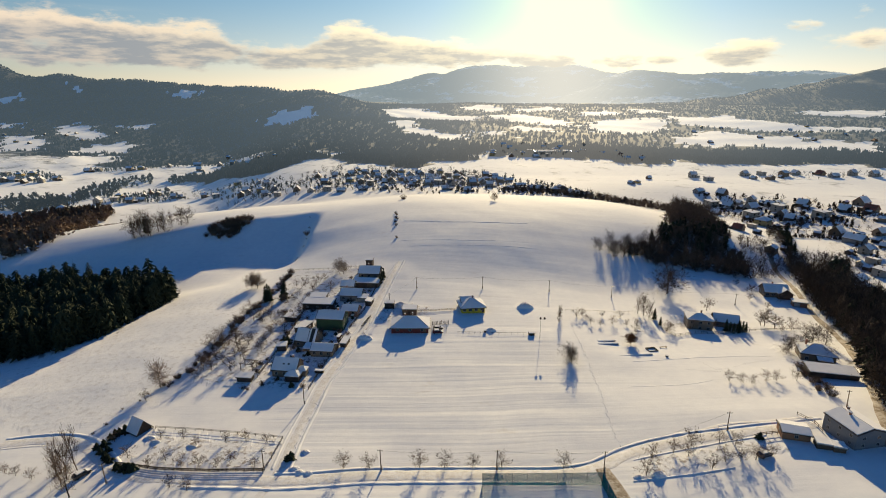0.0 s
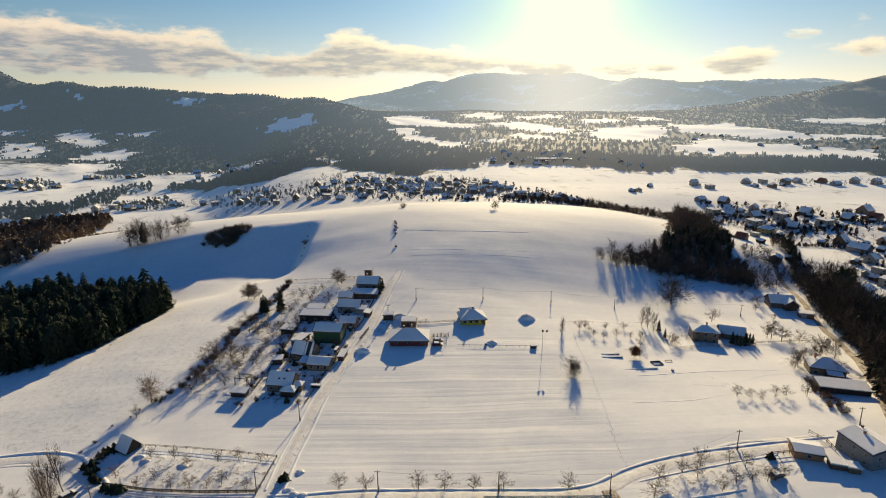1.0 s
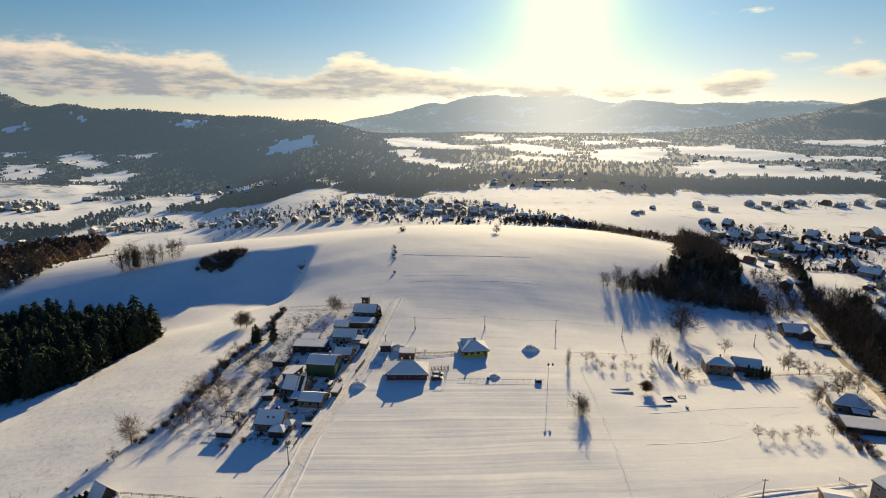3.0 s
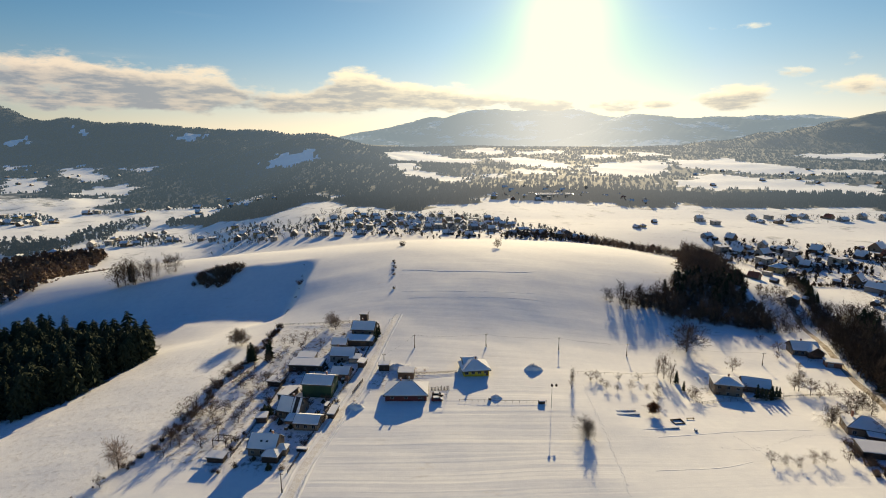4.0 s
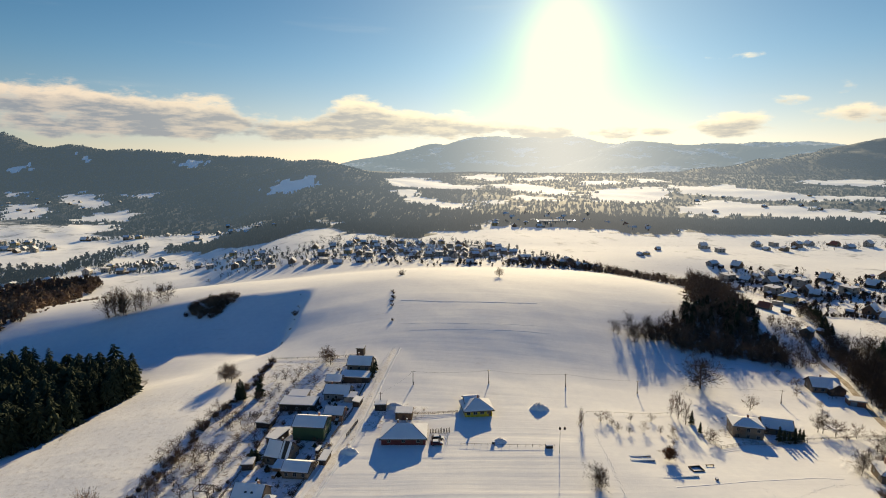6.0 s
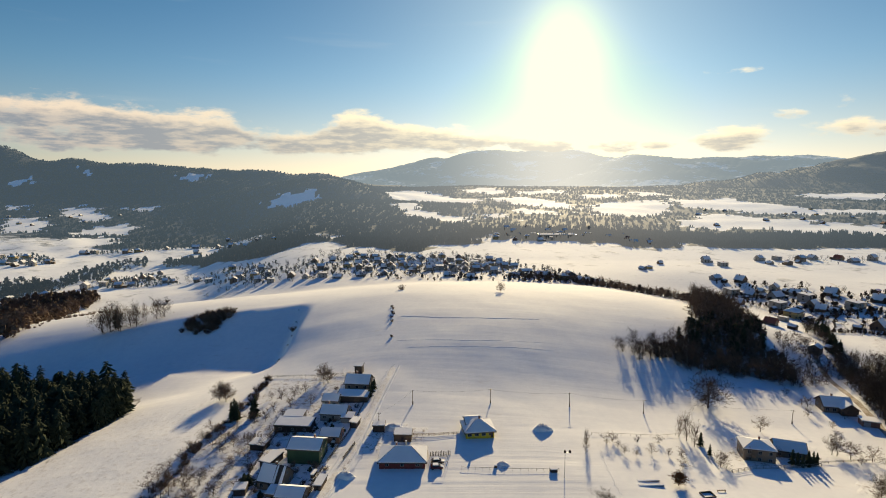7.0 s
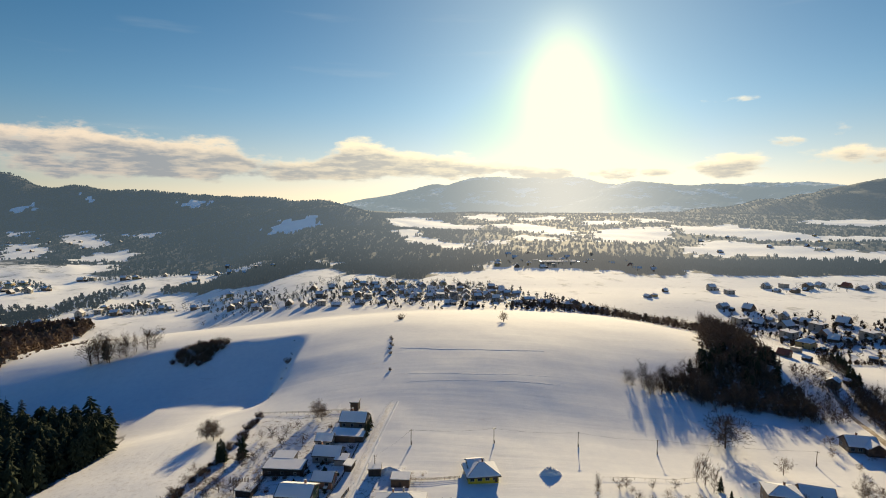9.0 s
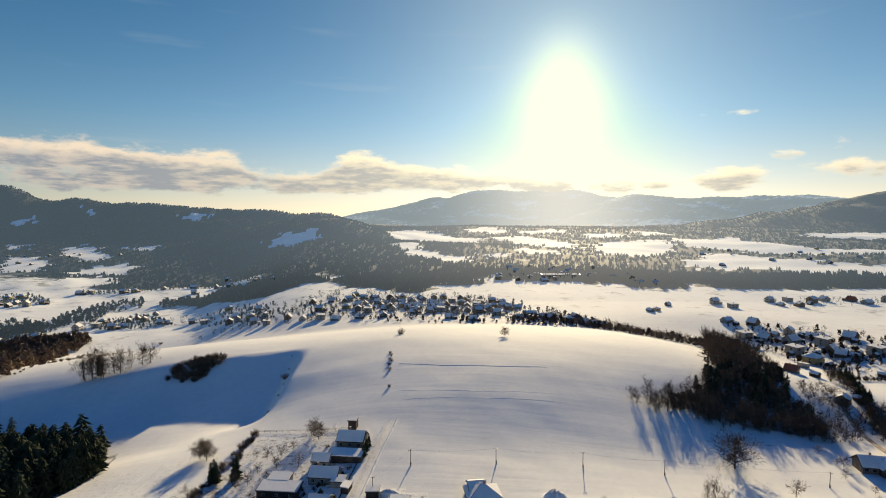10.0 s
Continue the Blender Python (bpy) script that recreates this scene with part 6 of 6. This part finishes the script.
for x, y in [(98.1, 160.2), (101.5, 159.3), (104.4, 157.8), (110.3, 159.6), (113.8, 159.5), (120.7, 159.5)]:
    fruit.at(x, y, random.uniform(0.7, 1.0), label="small leafless orchard tree with long shadow")
for x, y in [(-87.7, 125.6), (-79.5, 121.4), (-76.2, 124.0), (-70.6, 121.2), (-65.6, 120.9), (-60.8, 120.4), (-57.6, 122.0), (-50.4, 120.3), (-50.3, 130.6), (-75.4, 133.1), (-95.3, 132.6), (-82.4, 133.8), (-70.6, 129.9), (-62.4, 131.5), (-56.7, 131.8)]:
    fruit.at(x, y, random.uniform(0.6, 0.95), label="leafless fruit tree in the orchard garden")
for x, y in [(52.4, 113.8), (63.1, 122.4), (69.0, 124.9), (66.3, 120.8), (77.1, 125.6), (70.1, 115.4), (78.6, 117.6), (82.6, 117.8), (87.2, 119.0), (74.7, 117.8), (56.2, 120.4), (80.5, 124.0)]:
    fruit.at(x, y, random.uniform(0.75, 1.15), label="gnarled leafless fruit tree by the road")
for x, y in [(-85.6, 184.7), (-84.2, 190.5), (-80.7, 193.3), (-76.8, 195.1), (-70.9, 194.6), (-75.7, 183.5), (-78.4, 210.7), (-70.2, 207.5), (-69.0, 216.1), (-68.9, 251.6), (-69.2, 241.5), (-62.8, 243.8), (-60.0, 257.0), (-73.7, 253.4), (-70.7, 199.8), (-78.7, 181.8), (-81.2, 177.4), (-86.0, 176.1), (-76.7, 191.5), (-71.8, 186.9), (-86.3, 172.1), (-88.1, 203.9), (-75.3, 233.6), (-63.3, 252.2), (-63.5, 235.0), (-91.2, 194.0), (-86.2, 167.2), (-77.0, 217.8), (-54.4, 243.5)]:
    fruit.at(x, y, random.uniform(0.75, 1.2), label="leafless fruit tree in a house garden")
for x, y in [(142.4, 216.6), (143.7, 215.9), (146.7, 213.3), (128.1, 236.5), (153.0, 211.4), (143.8, 177.3), (171.4, 248.8), (164.5, 261.9), (152.7, 201.8)]:
    fruit.at(x, y, random.uniform(1.0, 1.7), label="spreading leafless tree in a snowy garden")
for x, y in [(109.2, 210.7), (118.9, 211.7), (97.4, 206.3), (95.5, 204.7)]:
    fruit.at(x, y, random.uniform(0.9, 1.1))
for x, y in [(132.4, 183.4), (136.1, 187.1), (151.9, 196.8), (156.2, 199.1), (155.9, 194.7), (146.7, 192.1)]:
    broad.at(x, y, random.uniform(0.5, 0.75), label="dense dark leafless tree behind the brown house")
scatter(bushes, [(130.3, 176.9), (130.4, 169.3), (127.7, 153.1), (126.5, 149.0), (122.3, 147.0), (124.2, 161.7)], 16, 0.9, 1.5, 91, 1.6, label="dark scrub beside the barn")
x, y = -96.7, 161.4
pale.at(x, y, 1.2)
fruit.at(-97.4, 153.5, 0.9)
lone = Stock([tree_kind("broadleaf_tree", "lone round leafless tree on the brow of the hill", "tree", bare_tree(320, 6.4, 3.2, 0.36, 14, 0.0, 16, 0.5, 0.055, 0.2), BARK, TWIG, "")])
big = Stock([tree_kind("broadleaf_tree", "large spreading leafless oak on the slope", "tree", bare_tree(300, 9.5, 5.4, 0.42, 18, 0.3, 15, 0.55, 0.075, 0.16), BARK, DARKTWIG, "")])
big.at(118.2, 258.9, 1.5)
russet.at(75.2, 191.4, 1.0)
for x, y in [(47.2, 174.9), (48.6, 176.7), (47.4, 177.6), (47.4, 173.2)]:
    broad.at(x, y, random.uniform(0.42, 0.58), label="slender leafless tree by the footpath")
for x, y in [(50.7, 209.8), (52.7, 216.7)]:
    birches.at(x, y, random.uniform(0.6, 0.75), label="slender leafless tree by the field corner")
lone.at(40.9, 400.1, 1.0)
bushes.at(-29.4, 405.4, 2.2, label="lone dark bush on the brow of the hill")
bushes.at(-93.0, 355.3, 2.0, label="lone dark bush on the shaded slope")
for x, y in [(91.3, 227.4), (93.0, 224.9), (93.8, 220.2)]:
    birches.at(x, y, random.uniform(0.95, 1.3), label="tall leafless birch beside the paddock")
for x, y in [(96.6, 221.3), (96.3, 213.8)]:
    cypress.at(x, y, random.uniform(0.7, 1.0))
for x, y in [(122.4, 208.4), (123.8, 207.8), (125.1, 207.2), (127.1, 207.3), (129.5, 208.1), (131.4, 208.9), (129.4, 210.1)]:
    cypress.at(x, y, random.uniform(0.75, 1.05), label="dark columnar conifer beside the annex")
for x, y in [(-83.9, 235.5), (-83.0, 236.1), (-81.6, 235.1), (-76.0, 236.4), (-75.3, 237.6)]:
    cypress.at(x, y, random.uniform(1.2, 1.6), label="dark columnar conifer at the garden end")
for x, y in [(-29.9, 251.2), (-29.4, 254.4), (-30.3, 247.4)]:
    cypress.at(x, y, random.uniform(0.9, 1.1), label="dark columnar conifer by the lane")
firm = Stock([tree_kind("evergreen_shrub", "dense dark evergreen shrub in snow", "shrub", conifer(140 + i, 2.6, 1.5, 11, 0.35), BARK, NEEDLE, "evergreen shrubs") for i in range(2)])
for x, y in [(-62.1, 190.0), (-61.0, 191.4), (-62.6, 191.8)]:
    firm.at(x, y, 1.5, label="broad dark evergreen in a house garden")
for x, y in [(-96.9, 258.5), (-97.9, 257.0), (-94.1, 254.6), (-51.5, 263.6), (-54.8, 268.6)]:
    lone.at(x, y, random.uniform(0.95, 1.2), label="round leafless tree at the garden end")
for x, y in [(-99.2, 117.5), (-93.9, 110.8), (-102.8, 119.0), (-101.5, 123.8), (-98.5, 114.5)]:
    birches.at(x, y, random.uniform(1.0, 1.3), label="tall straggly leafless tree by the road bend")
for x, y in [(-108.8, 118.0), (-114.6, 119.8), (-118.4, 121.0), (-64.9, 112.3), (-70.0, 113.7)]:
    fruit.at(x, y, random.uniform(0.6, 0.9))
for x, y in [(-98.7, 129.8), (-96.4, 127.6), (-97.4, 131.0), (-94.8, 128.3), (-97.3, 134.0), (-97.2, 136.1), (-96.1, 136.5), (-93.7, 125.3), (-91.8, 123.8), (-95.0, 137.5), (-87.8, 120.9), (-86.1, 120.0), (-85.2, 120.4), (-83.7, 120.0), (-83.0, 120.4), (-84.6, 121.1), (88.7, 126.6), (-42.2, 122.8), (-41.4, 123.5)]:
    firm.at(x, y, random.uniform(0.8, 1.15))

along(bushes, [(-104.0, 136.4), (-103.6, 145.7), (-99.5, 154.6), (-94.0, 162.6)], 5.0, 0.35, 0.6, 66, 0.8, label="low scrub along the ditch")
along(bushes, [(-94.0, 162.6), (-90.6, 174.9), (-88.3, 192.5), (-88.0, 210.1), (-86.1, 226.1), (-84.2, 236.2), (-83.2, 261.3), (-82.2, 279.6)], 1.7, 0.8, 1.5, 61, 1.2, label="scrub in the hedge along the ditch")
along(fruit, [(-91.6, 165.9), (-90.6, 174.9), (-88.3, 192.5), (-88.0, 210.1), (-86.1, 226.1)], 7.0, 0.8, 1.3, 62, 1.5, label="leafless tree in the hedge along the ditch")
along(fruit, [(166.1, 275.7), (157.9, 245.3), (150.2, 214.9), (140.5, 185.6)], 11, 0.6, 1.0, 63, 2.0, label="small leafless tree by the field edge")
along(bushes, [(-317.4, 363.6), (-304.9, 381.1), (-296.1, 413.1), (-408.3, 659.7)], 9, 0.7, 1.3, 64, 2.0, label="shrub along the snowy slope")
for x, y in [(-226.3, 441.9), (-340.8, 674.5)]:
    bushes.at(x, y, 2.0, label="shrubs on the far brow of the slope")
for x, y in [(-51.8, 165.6), (-50.6, 166.3), (-65.7, 158.9), (-67.5, 159.6), (-40.8, 192.2), (-43.8, 190.0)]:
    bushes.at(x, y, random.uniform(0.7, 1.1), label="dark garden shrub beside the house")

scatter(bushes, [(-62.4, 158.8), (-46.1, 158.4), (-39.5, 185.2), (-31.5, 255.9), (-42.3, 266.7), (-57.9, 228.1), (-65.7, 200.4), (-69.1, 169.7)], 58, 0.7, 1.25, 81, 2.4, label="leafless garden shrub between the houses")
scatter(firm, [(-60.6, 162.1), (-48.0, 158.4), (-41.3, 183.1), (-32.8, 237.1), (-48.3, 232.8), (-60.9, 200.1)], 24, 0.5, 0.9, 82, 4.0)
scatter(fruit, [(-84.5, 170.1), (-68.4, 167.8), (-60.9, 200.1), (-60.9, 241.4), (-81.4, 227.7), (-85.7, 191.5)], 26, 0.8, 1.2, 83, 4.0, label="leafless fruit tree in a house garden")
fence([(-65.0, 166.5), (-63.0, 191.0), (-62.0, 228.6)], "dark garden fence behind the houses", 2.2, 1.1, (0.3, 0.7, 1.0), DARKWOOD, 0.06)
fence([(-45.1, 158.4), (-42.9, 174.9), (-40.7, 191.3), (-39.4, 199.4)], "dark garden fence beside the lane", 2.0, 1.1, (0.3, 0.7, 1.0), DARKWOOD, 0.06)


def log_stack(x, y, turn, seed):
    """Firewood: cut logs piled between two posts, with snow on top."""
    r = random.Random(seed)
    ob = thing("log_stack", "stack of split firewood under snow", "firewood", "firewood stacks", m=stand(x, y, turn))
    log = Bag().stick((0, -0.5, 0), (0, 0.5, 0), 0.13, 0.13, 7).mesh("log", WOOD)
    for i in range(12):
        for j in range(4):
            part("log", log, ob, m=pose(-1.5 + 0.27 * i + r.uniform(-0.02, 0.02), r.uniform(-0.05, 0.05), 0.14 + 0.25 * j))
    part("snow_cap", Bag().slab([(-1.7, -0.6, 1.35), (1.6, -0.6, 1.35), (1.6, 0.6, 1.35), (-1.7, 0.6, 1.35)], (0, 0, -0.27)).mesh("snow_cap", SNOW), ob, "thick cap of snow")


for n, (x, y) in enumerate([(-52.0, 182.4), (-41.4, 195.6), (-43.6, 169.1), (-57.0, 177.2), (-38.7, 214.2)]):
    log_stack(x, y, (84, 80, -6, -6, 85)[n], n)

# ---- snow heaps, beds, garden objects ----
def heap(x, y, w, d, h, seed, label="rounded heap of cleared snow"):
    r = np.random.RandomState(seed)
    n, m = 9, 18
    v, f = [(0, 0, h)], []
    for i in range(1, n + 1):
        for j in range(m):
            t, s = j * 2 * math.pi / m, i / n
            k = 1 + 0.16 * math.sin(2 * t + seed) + 0.10 * math.sin(5 * t + 2 * seed)
            v.append((w * k * s * math.cos(t), d * k * s * math.sin(t), h * (1 - s * s) * (1 + 0.3 * r.uniform(-1, 1) * (i < n)) - (0.25 if i == n else 0)))
    for j in range(m):
        f.append((0, 1 + j, 1 + (j + 1) % m))
        for i in range(n - 1):
            a, b = 1 + i * m + j, 1 + i * m + (j + 1) % m
            f += [(a, a + m, b + m), (a, b + m, b)]
    me = tri_mesh("snow_mound", np.array(v), np.array(f), SNOW, True)
    thing("snow_mound", label, "snow heap", "snow heaps", data=me, m=pose(x, y, gz(x, y)))


heap(38.2, 225.8, 3.6, 2.0, 2.2, 1)
heap(20.4, 200.9, 2.2, 1.6, 1.0, 2)
heap(-18.2, 223.3, 4.4, 2.0, 2.0, 3)
heap(-30.9, 194.2, 3.6, 1.6, 1.7, 4, "vehicle-sized heap of snow beside the lane")
x, y = 55.5, 113.6
heap(x, y, 2.6, 1.2, 1.0, 5)
for n, (x, y) in enumerate([(-37.6, 118.0), (-35.2, 117.5), (-39.5, 119.4), (50.4, 113.3), (-85.9, 134.2), (-71.5, 129.9), (-83.2, 132.3), (-38.2, 126.3)]):
    heap(x, y, 1.6, 0.9, 0.5, 10 + n)


def crate(x, y, turn, w, d, h, label, mat=DARKWOOD, name="crate", category="crate"):
    ob = thing(name, label, category, m=stand(x, y, turn))
    part("body", Bag().box(-w / 2, -d / 2, -0.2, w / 2, d / 2, h).mesh("body", mat), ob)
    part("snow_cap", Bag().slab([(-w / 2 - 0.05, -d / 2 - 0.05, h + 0.25), (w / 2 + 0.05, -d / 2 - 0.05, h + 0.25), (w / 2 + 0.05, d / 2 + 0.05, h + 0.25), (-w / 2 - 0.05, d / 2 + 0.05, h + 0.25)], (0, 0, -0.24)).mesh("snow_cap", SNOW), ob, "thick cap of snow")


crate(36.7, 197.3, 5, 2.2, 1.6, 1.1, "dark compost box with a cap of snow", name="compost_box", category="box")
crate(17.9, 199.3, 0, 0.9, 0.9, 0.8, "small timber box in the garden", WOOD, "compost_box", "box")
crate(85.0, 179.8, 0, 0.8, 0.8, 0.5, "small dark box in the snow", name="compost_box", category="box")
for x, y, t, w, label in [(66.3, 193.5, 4, 7.0, "long low raised bed under snow"), (66.2, 190.7, 3, 8.0, "long low raised bed with shaded edge"), (73.7, 180.9, 6, 13.0, "long low edging board of a vegetable plot")]:
    crate(x, y, t, w, 0.9 if w < 10 else 0.4, 0.22 if w < 10 else 0.08, label, WOOD, "raised_bed", "garden bed")
# a square sand pit and a bench
x, y = 81.7, 186.0
pit = thing("sand_pit", "square timber-edged sand pit full of snow", "sand pit", m=stand(x, y, 8))
for a, b, c, d in ((-1.9, -1.5, 1.9, -1.3), (-1.9, 1.3, 1.9, 1.5), (-1.9, -1.3, -1.7, 1.3), (1.7, -1.3, 1.9, 1.3)):
    part("edge_board", Bag().box(a, b, -0.1, c, d, 0.5).mesh("edge_board", DARKWOOD), pit)
x, y = 87.2, 188.5
bench = thing("bench", "simple timber bench in the snow", "bench", m=stand(x, y, 4))
part("seat", Bag().box(-1.4, -0.25, 0.42, 1.4, 0.25, 0.5).mesh("seat", WOOD), bench)
for s in (-1.2, 1.2):
    part("leg", Bag().box(s - 0.08, -0.2, -0.2, s + 0.08, 0.2, 0.42).mesh("leg", WOOD), bench)
# pergola
x, y = -70.2, 172.9
per = thing("pergola", "bare timber pergola in the garden", "pergola", m=stand(x, y, -8))
for a in (-2.2, 2.2):
    for b in (-1.6, 1.6):
        part("post", Bag().box(a - 0.09, b - 0.09, -0.3, a + 0.09, b + 0.09, 2.5).mesh("post", DARKWOOD), per)
for b in (-1.6, 1.6):
    part("beam", Bag().box(-2.5, b - 0.08, 2.5, 2.5, b + 0.08, 2.7).mesh("beam", DARKWOOD), per)
for a in np.linspace(-2.2, 2.2, 6):
    part("rafter", Bag().box(a - 0.05, -1.9, 2.7, a + 0.05, 1.9, 2.85).mesh("rafter", DARKWOOD), per)
# frame by the red house
for px, py in [(-0.5, 197.5)]:
    goal = thing("carport_frame", "thin metal frame beside the red house", "frame", m=stand(px + 1.0, py + 1.5, 0))
    for a in (-1.6, 1.6):
        part("post", Bag().stick((a, 0, -0.2), (a, 0, 2.3), 0.06, 0.06, 6).mesh("post", METAL), goal)
        part("post", Bag().stick((a, 3.2, -0.2), (a, 3.2, 2.3), 0.06, 0.06, 6).mesh("post", METAL), goal)
    part("top_rail", Bag().stick((-1.6, 0, 2.3), (1.6, 0, 2.3), 0.06, 0.06, 6).stick((-1.6, 3.2, 2.3), (1.6, 3.2, 2.3), 0.06, 0.06, 6).mesh("top_rail", METAL), goal)


def car(x, y, turn, paint, label):
    ob = thing("car", label, "car", m=stand(x, y, turn, 0.0))
    prof = [(-2.1, 0.35), (2.1, 0.35), (2.15, 0.75), (1.2, 0.92), (0.55, 1.42), (-1.25, 1.45), (-2.0, 0.95)]
    b = Bag().slab([(p, -0.85, z) for p, z in prof], (0, 1.7, 0))
    part("body", b.mesh("body", paint), ob)
    part("windscreen", Bag().slab([(1.22, -0.7, 0.96), (1.22, 0.7, 0.96), (0.62, 0.66, 1.38), (0.62, -0.66, 1.38)], (0.03, 0, 0.03)).mesh("windscreen", GLASS), ob)
    for s in (-0.86, 0.84):
        part("side_window", Bag().slab([(-1.5, s, 0.98), (0.95, s, 0.98), (0.5, s, 1.35), (-1.15, s, 1.36)], (0, 0.02, 0)).mesh("side_window", GLASS), ob)
    part("roof_snow", Bag().slab([(-1.3, -0.75, 1.66), (0.6, -0.75, 1.64), (0.6, 0.75, 1.64), (-1.3, 0.75, 1.66)], (0, 0, -0.2)).mesh("roof_snow", SNOW), ob, "snow on the roof")
    part("bonnet_snow", Bag().slab([(1.3, -0.7, 1.02), (2.05, -0.7, 0.92), (2.05, 0.7, 0.92), (1.3, 0.7, 1.02)], (0, 0, -0.14)).mesh("bonnet_snow", SNOW), ob, "snow on the bonnet")
    for a in (-1.3, 1.35):
        for s in (-0.9, 0.72):
            w = part("wheel", Bag().stick((a, s, 0.32), (a, s + 0.18, 0.32), 0.32, 0.32, 14).mesh("wheel", RUBBER), ob)
            part("rim", Bag().stick((a, s - 0.01, 0.32), (a, s + 0.19, 0.32), 0.19, 0.19, 10).mesh("rim", METAL), w)


car(-1.6, 198.6, 2, CARPAINT, "dark red car with snow on its roof")
car(-1.4, 201.8, 3, plain("brown_car_paint", (0.08, 0.05, 0.035), 0.3, 0.05, 2.0), "brown car with snow on its roof")
x, y = -95.8, 118.5
car(x, y, 60, plain("black_car_paint", (0.02, 0.02, 0.022), 0.3, 0.05, 2.0), "black parked car by the road bend")
x, y = 85.7, 119.2
car(x, y, 20, plain("grey_car_paint", (0.06, 0.06, 0.065), 0.3, 0.05, 2.0), "dark parked car under the fruit trees")

# ---- marks in the snow ----
def steps_in_snow(points, label, gap=0.8, size=0.22, wander=0.35):
    """Trodden snow: small clods thrown up along a line of steps."""
    r = np.random.RandomState(len(points))
    bag = Bag()
    for (ax, ay), (bx, by) in zip(points[:-1], points[1:]):
        n = int(math.hypot(bx - ax, by - ay) / gap)
        for i in range(n):
            s = (i + r.uniform(0, 0.6)) / n
            x, y = ax + (bx - ax) * s + r.normal(0, wander), ay + (by - ay) * s + r.normal(0, wander)
            k = size * r.uniform(0.6, 1.5)
            z = gz(x, y)
            v = [(x + k * math.cos(t) * r.uniform(0.7, 1.3), y + 0.7 * k * math.sin(t) * r.uniform(0.7, 1.3), z - 0.1) for t in np.arange(6) * math.pi / 3]
            top = (x + r.normal(0, 0.04), y + r.normal(0, 0.04), z + k * r.uniform(0.7, 1.1))
            bag.add(v + [top], [(i, (i + 1) % 6, 6) for i in range(6)])
    tagged(new("trodden_snow", bag.mesh("trodden_snow", SNOW)), label, "snow", kind="stuff")


steps_in_snow([(56.7, 215.3), (55.4, 203.0), (54.0, 175.4), (52.4, 155.6), (50.3, 139.4), (49.8, 128.5), (49.8, 125.5)], "trail of footsteps across the snowy field", 0.45, 0.14, 0.3)
steps_in_snow([(-22.7, 277.3), (-24.9, 273.9), (-26.9, 262.5), (-28.7, 239.9), (-30.6, 219.2), (-32.6, 198.1), (-36.0, 180.0), (-39.3, 158.1), (-40.9, 141.0), (-41.7, 127.6)], "clods of snow along the lane", 0.5, 0.16, 0.5)
steps_in_snow([(87.7, 169.2), (96.5, 167.7), (117.7, 177.0), (131.4, 178.5)], "ridge of old tracks across the paddock", 0.6, 0.15, 0.3)
steps_in_snow([(96.3, 176.4), (99.7, 163.2), (100.8, 158.0)], "footsteps to the young orchard", 0.6, 0.15, 0.3)
bank([(-24.4, 337.3), (-0.3, 332.3), (28.9, 332.4), (57.0, 336.6)], 0, 1.2, 0.16, "long low drift across the hill")
bank([(-24.3, 303.8), (13.8, 302.4), (52.6, 306.8)], 0, 0.9, 0.05, "faint low drift across the hill")
bank([(-17.8, 294.7), (22.1, 296.7), (58.5, 299.7)], 0, 0.8, 0.05, "faint low drift across the hill")
bank([(70.7, 175.5), (84.0, 177.3), (98.1, 180.1), (118.6, 182.3), (125.6, 181.2)], 0, 0.8, 0.07, "low terrace edge in the paddock")
bank([(62.4, 157.3), (75.8, 157.6), (85.6, 158.3), (94.0, 161.5)], 0, 0.7, 0.05, "low terrace edge in the paddock")
bank([(51.3, 120.0), (58.0, 121.7), (66.4, 123.6), (78.4, 125.9), (92.2, 128.1)], 0, 0.9, 0.16, "low bank along the roadside gardens")
bank([(48.5, 111.9), (57.3, 112.7), (66.5, 113.9), (75.9, 115.4)], 0, 0.9, 0.22, "low snow-covered garden wall")
strip("track", [(69.8, 129.4), (78.7, 133.0), (86.2, 134.6), (93.2, 134.0), (103.0, 135.2), (110.3, 136.1)], 1.3, ROAD, "faint wheel track across the field", 0.06)
strip("track", [(-128.8, 132.2), (-117.7, 133.0), (-104.4, 130.5), (-99.0, 127.3)], 1.2, ROAD, "second wheel track by the road bend", 0.05)
for stock in (lone, fruit, broad, birches, firs, bushes, russet, pale, cypress, big, firm):
    stock.done()
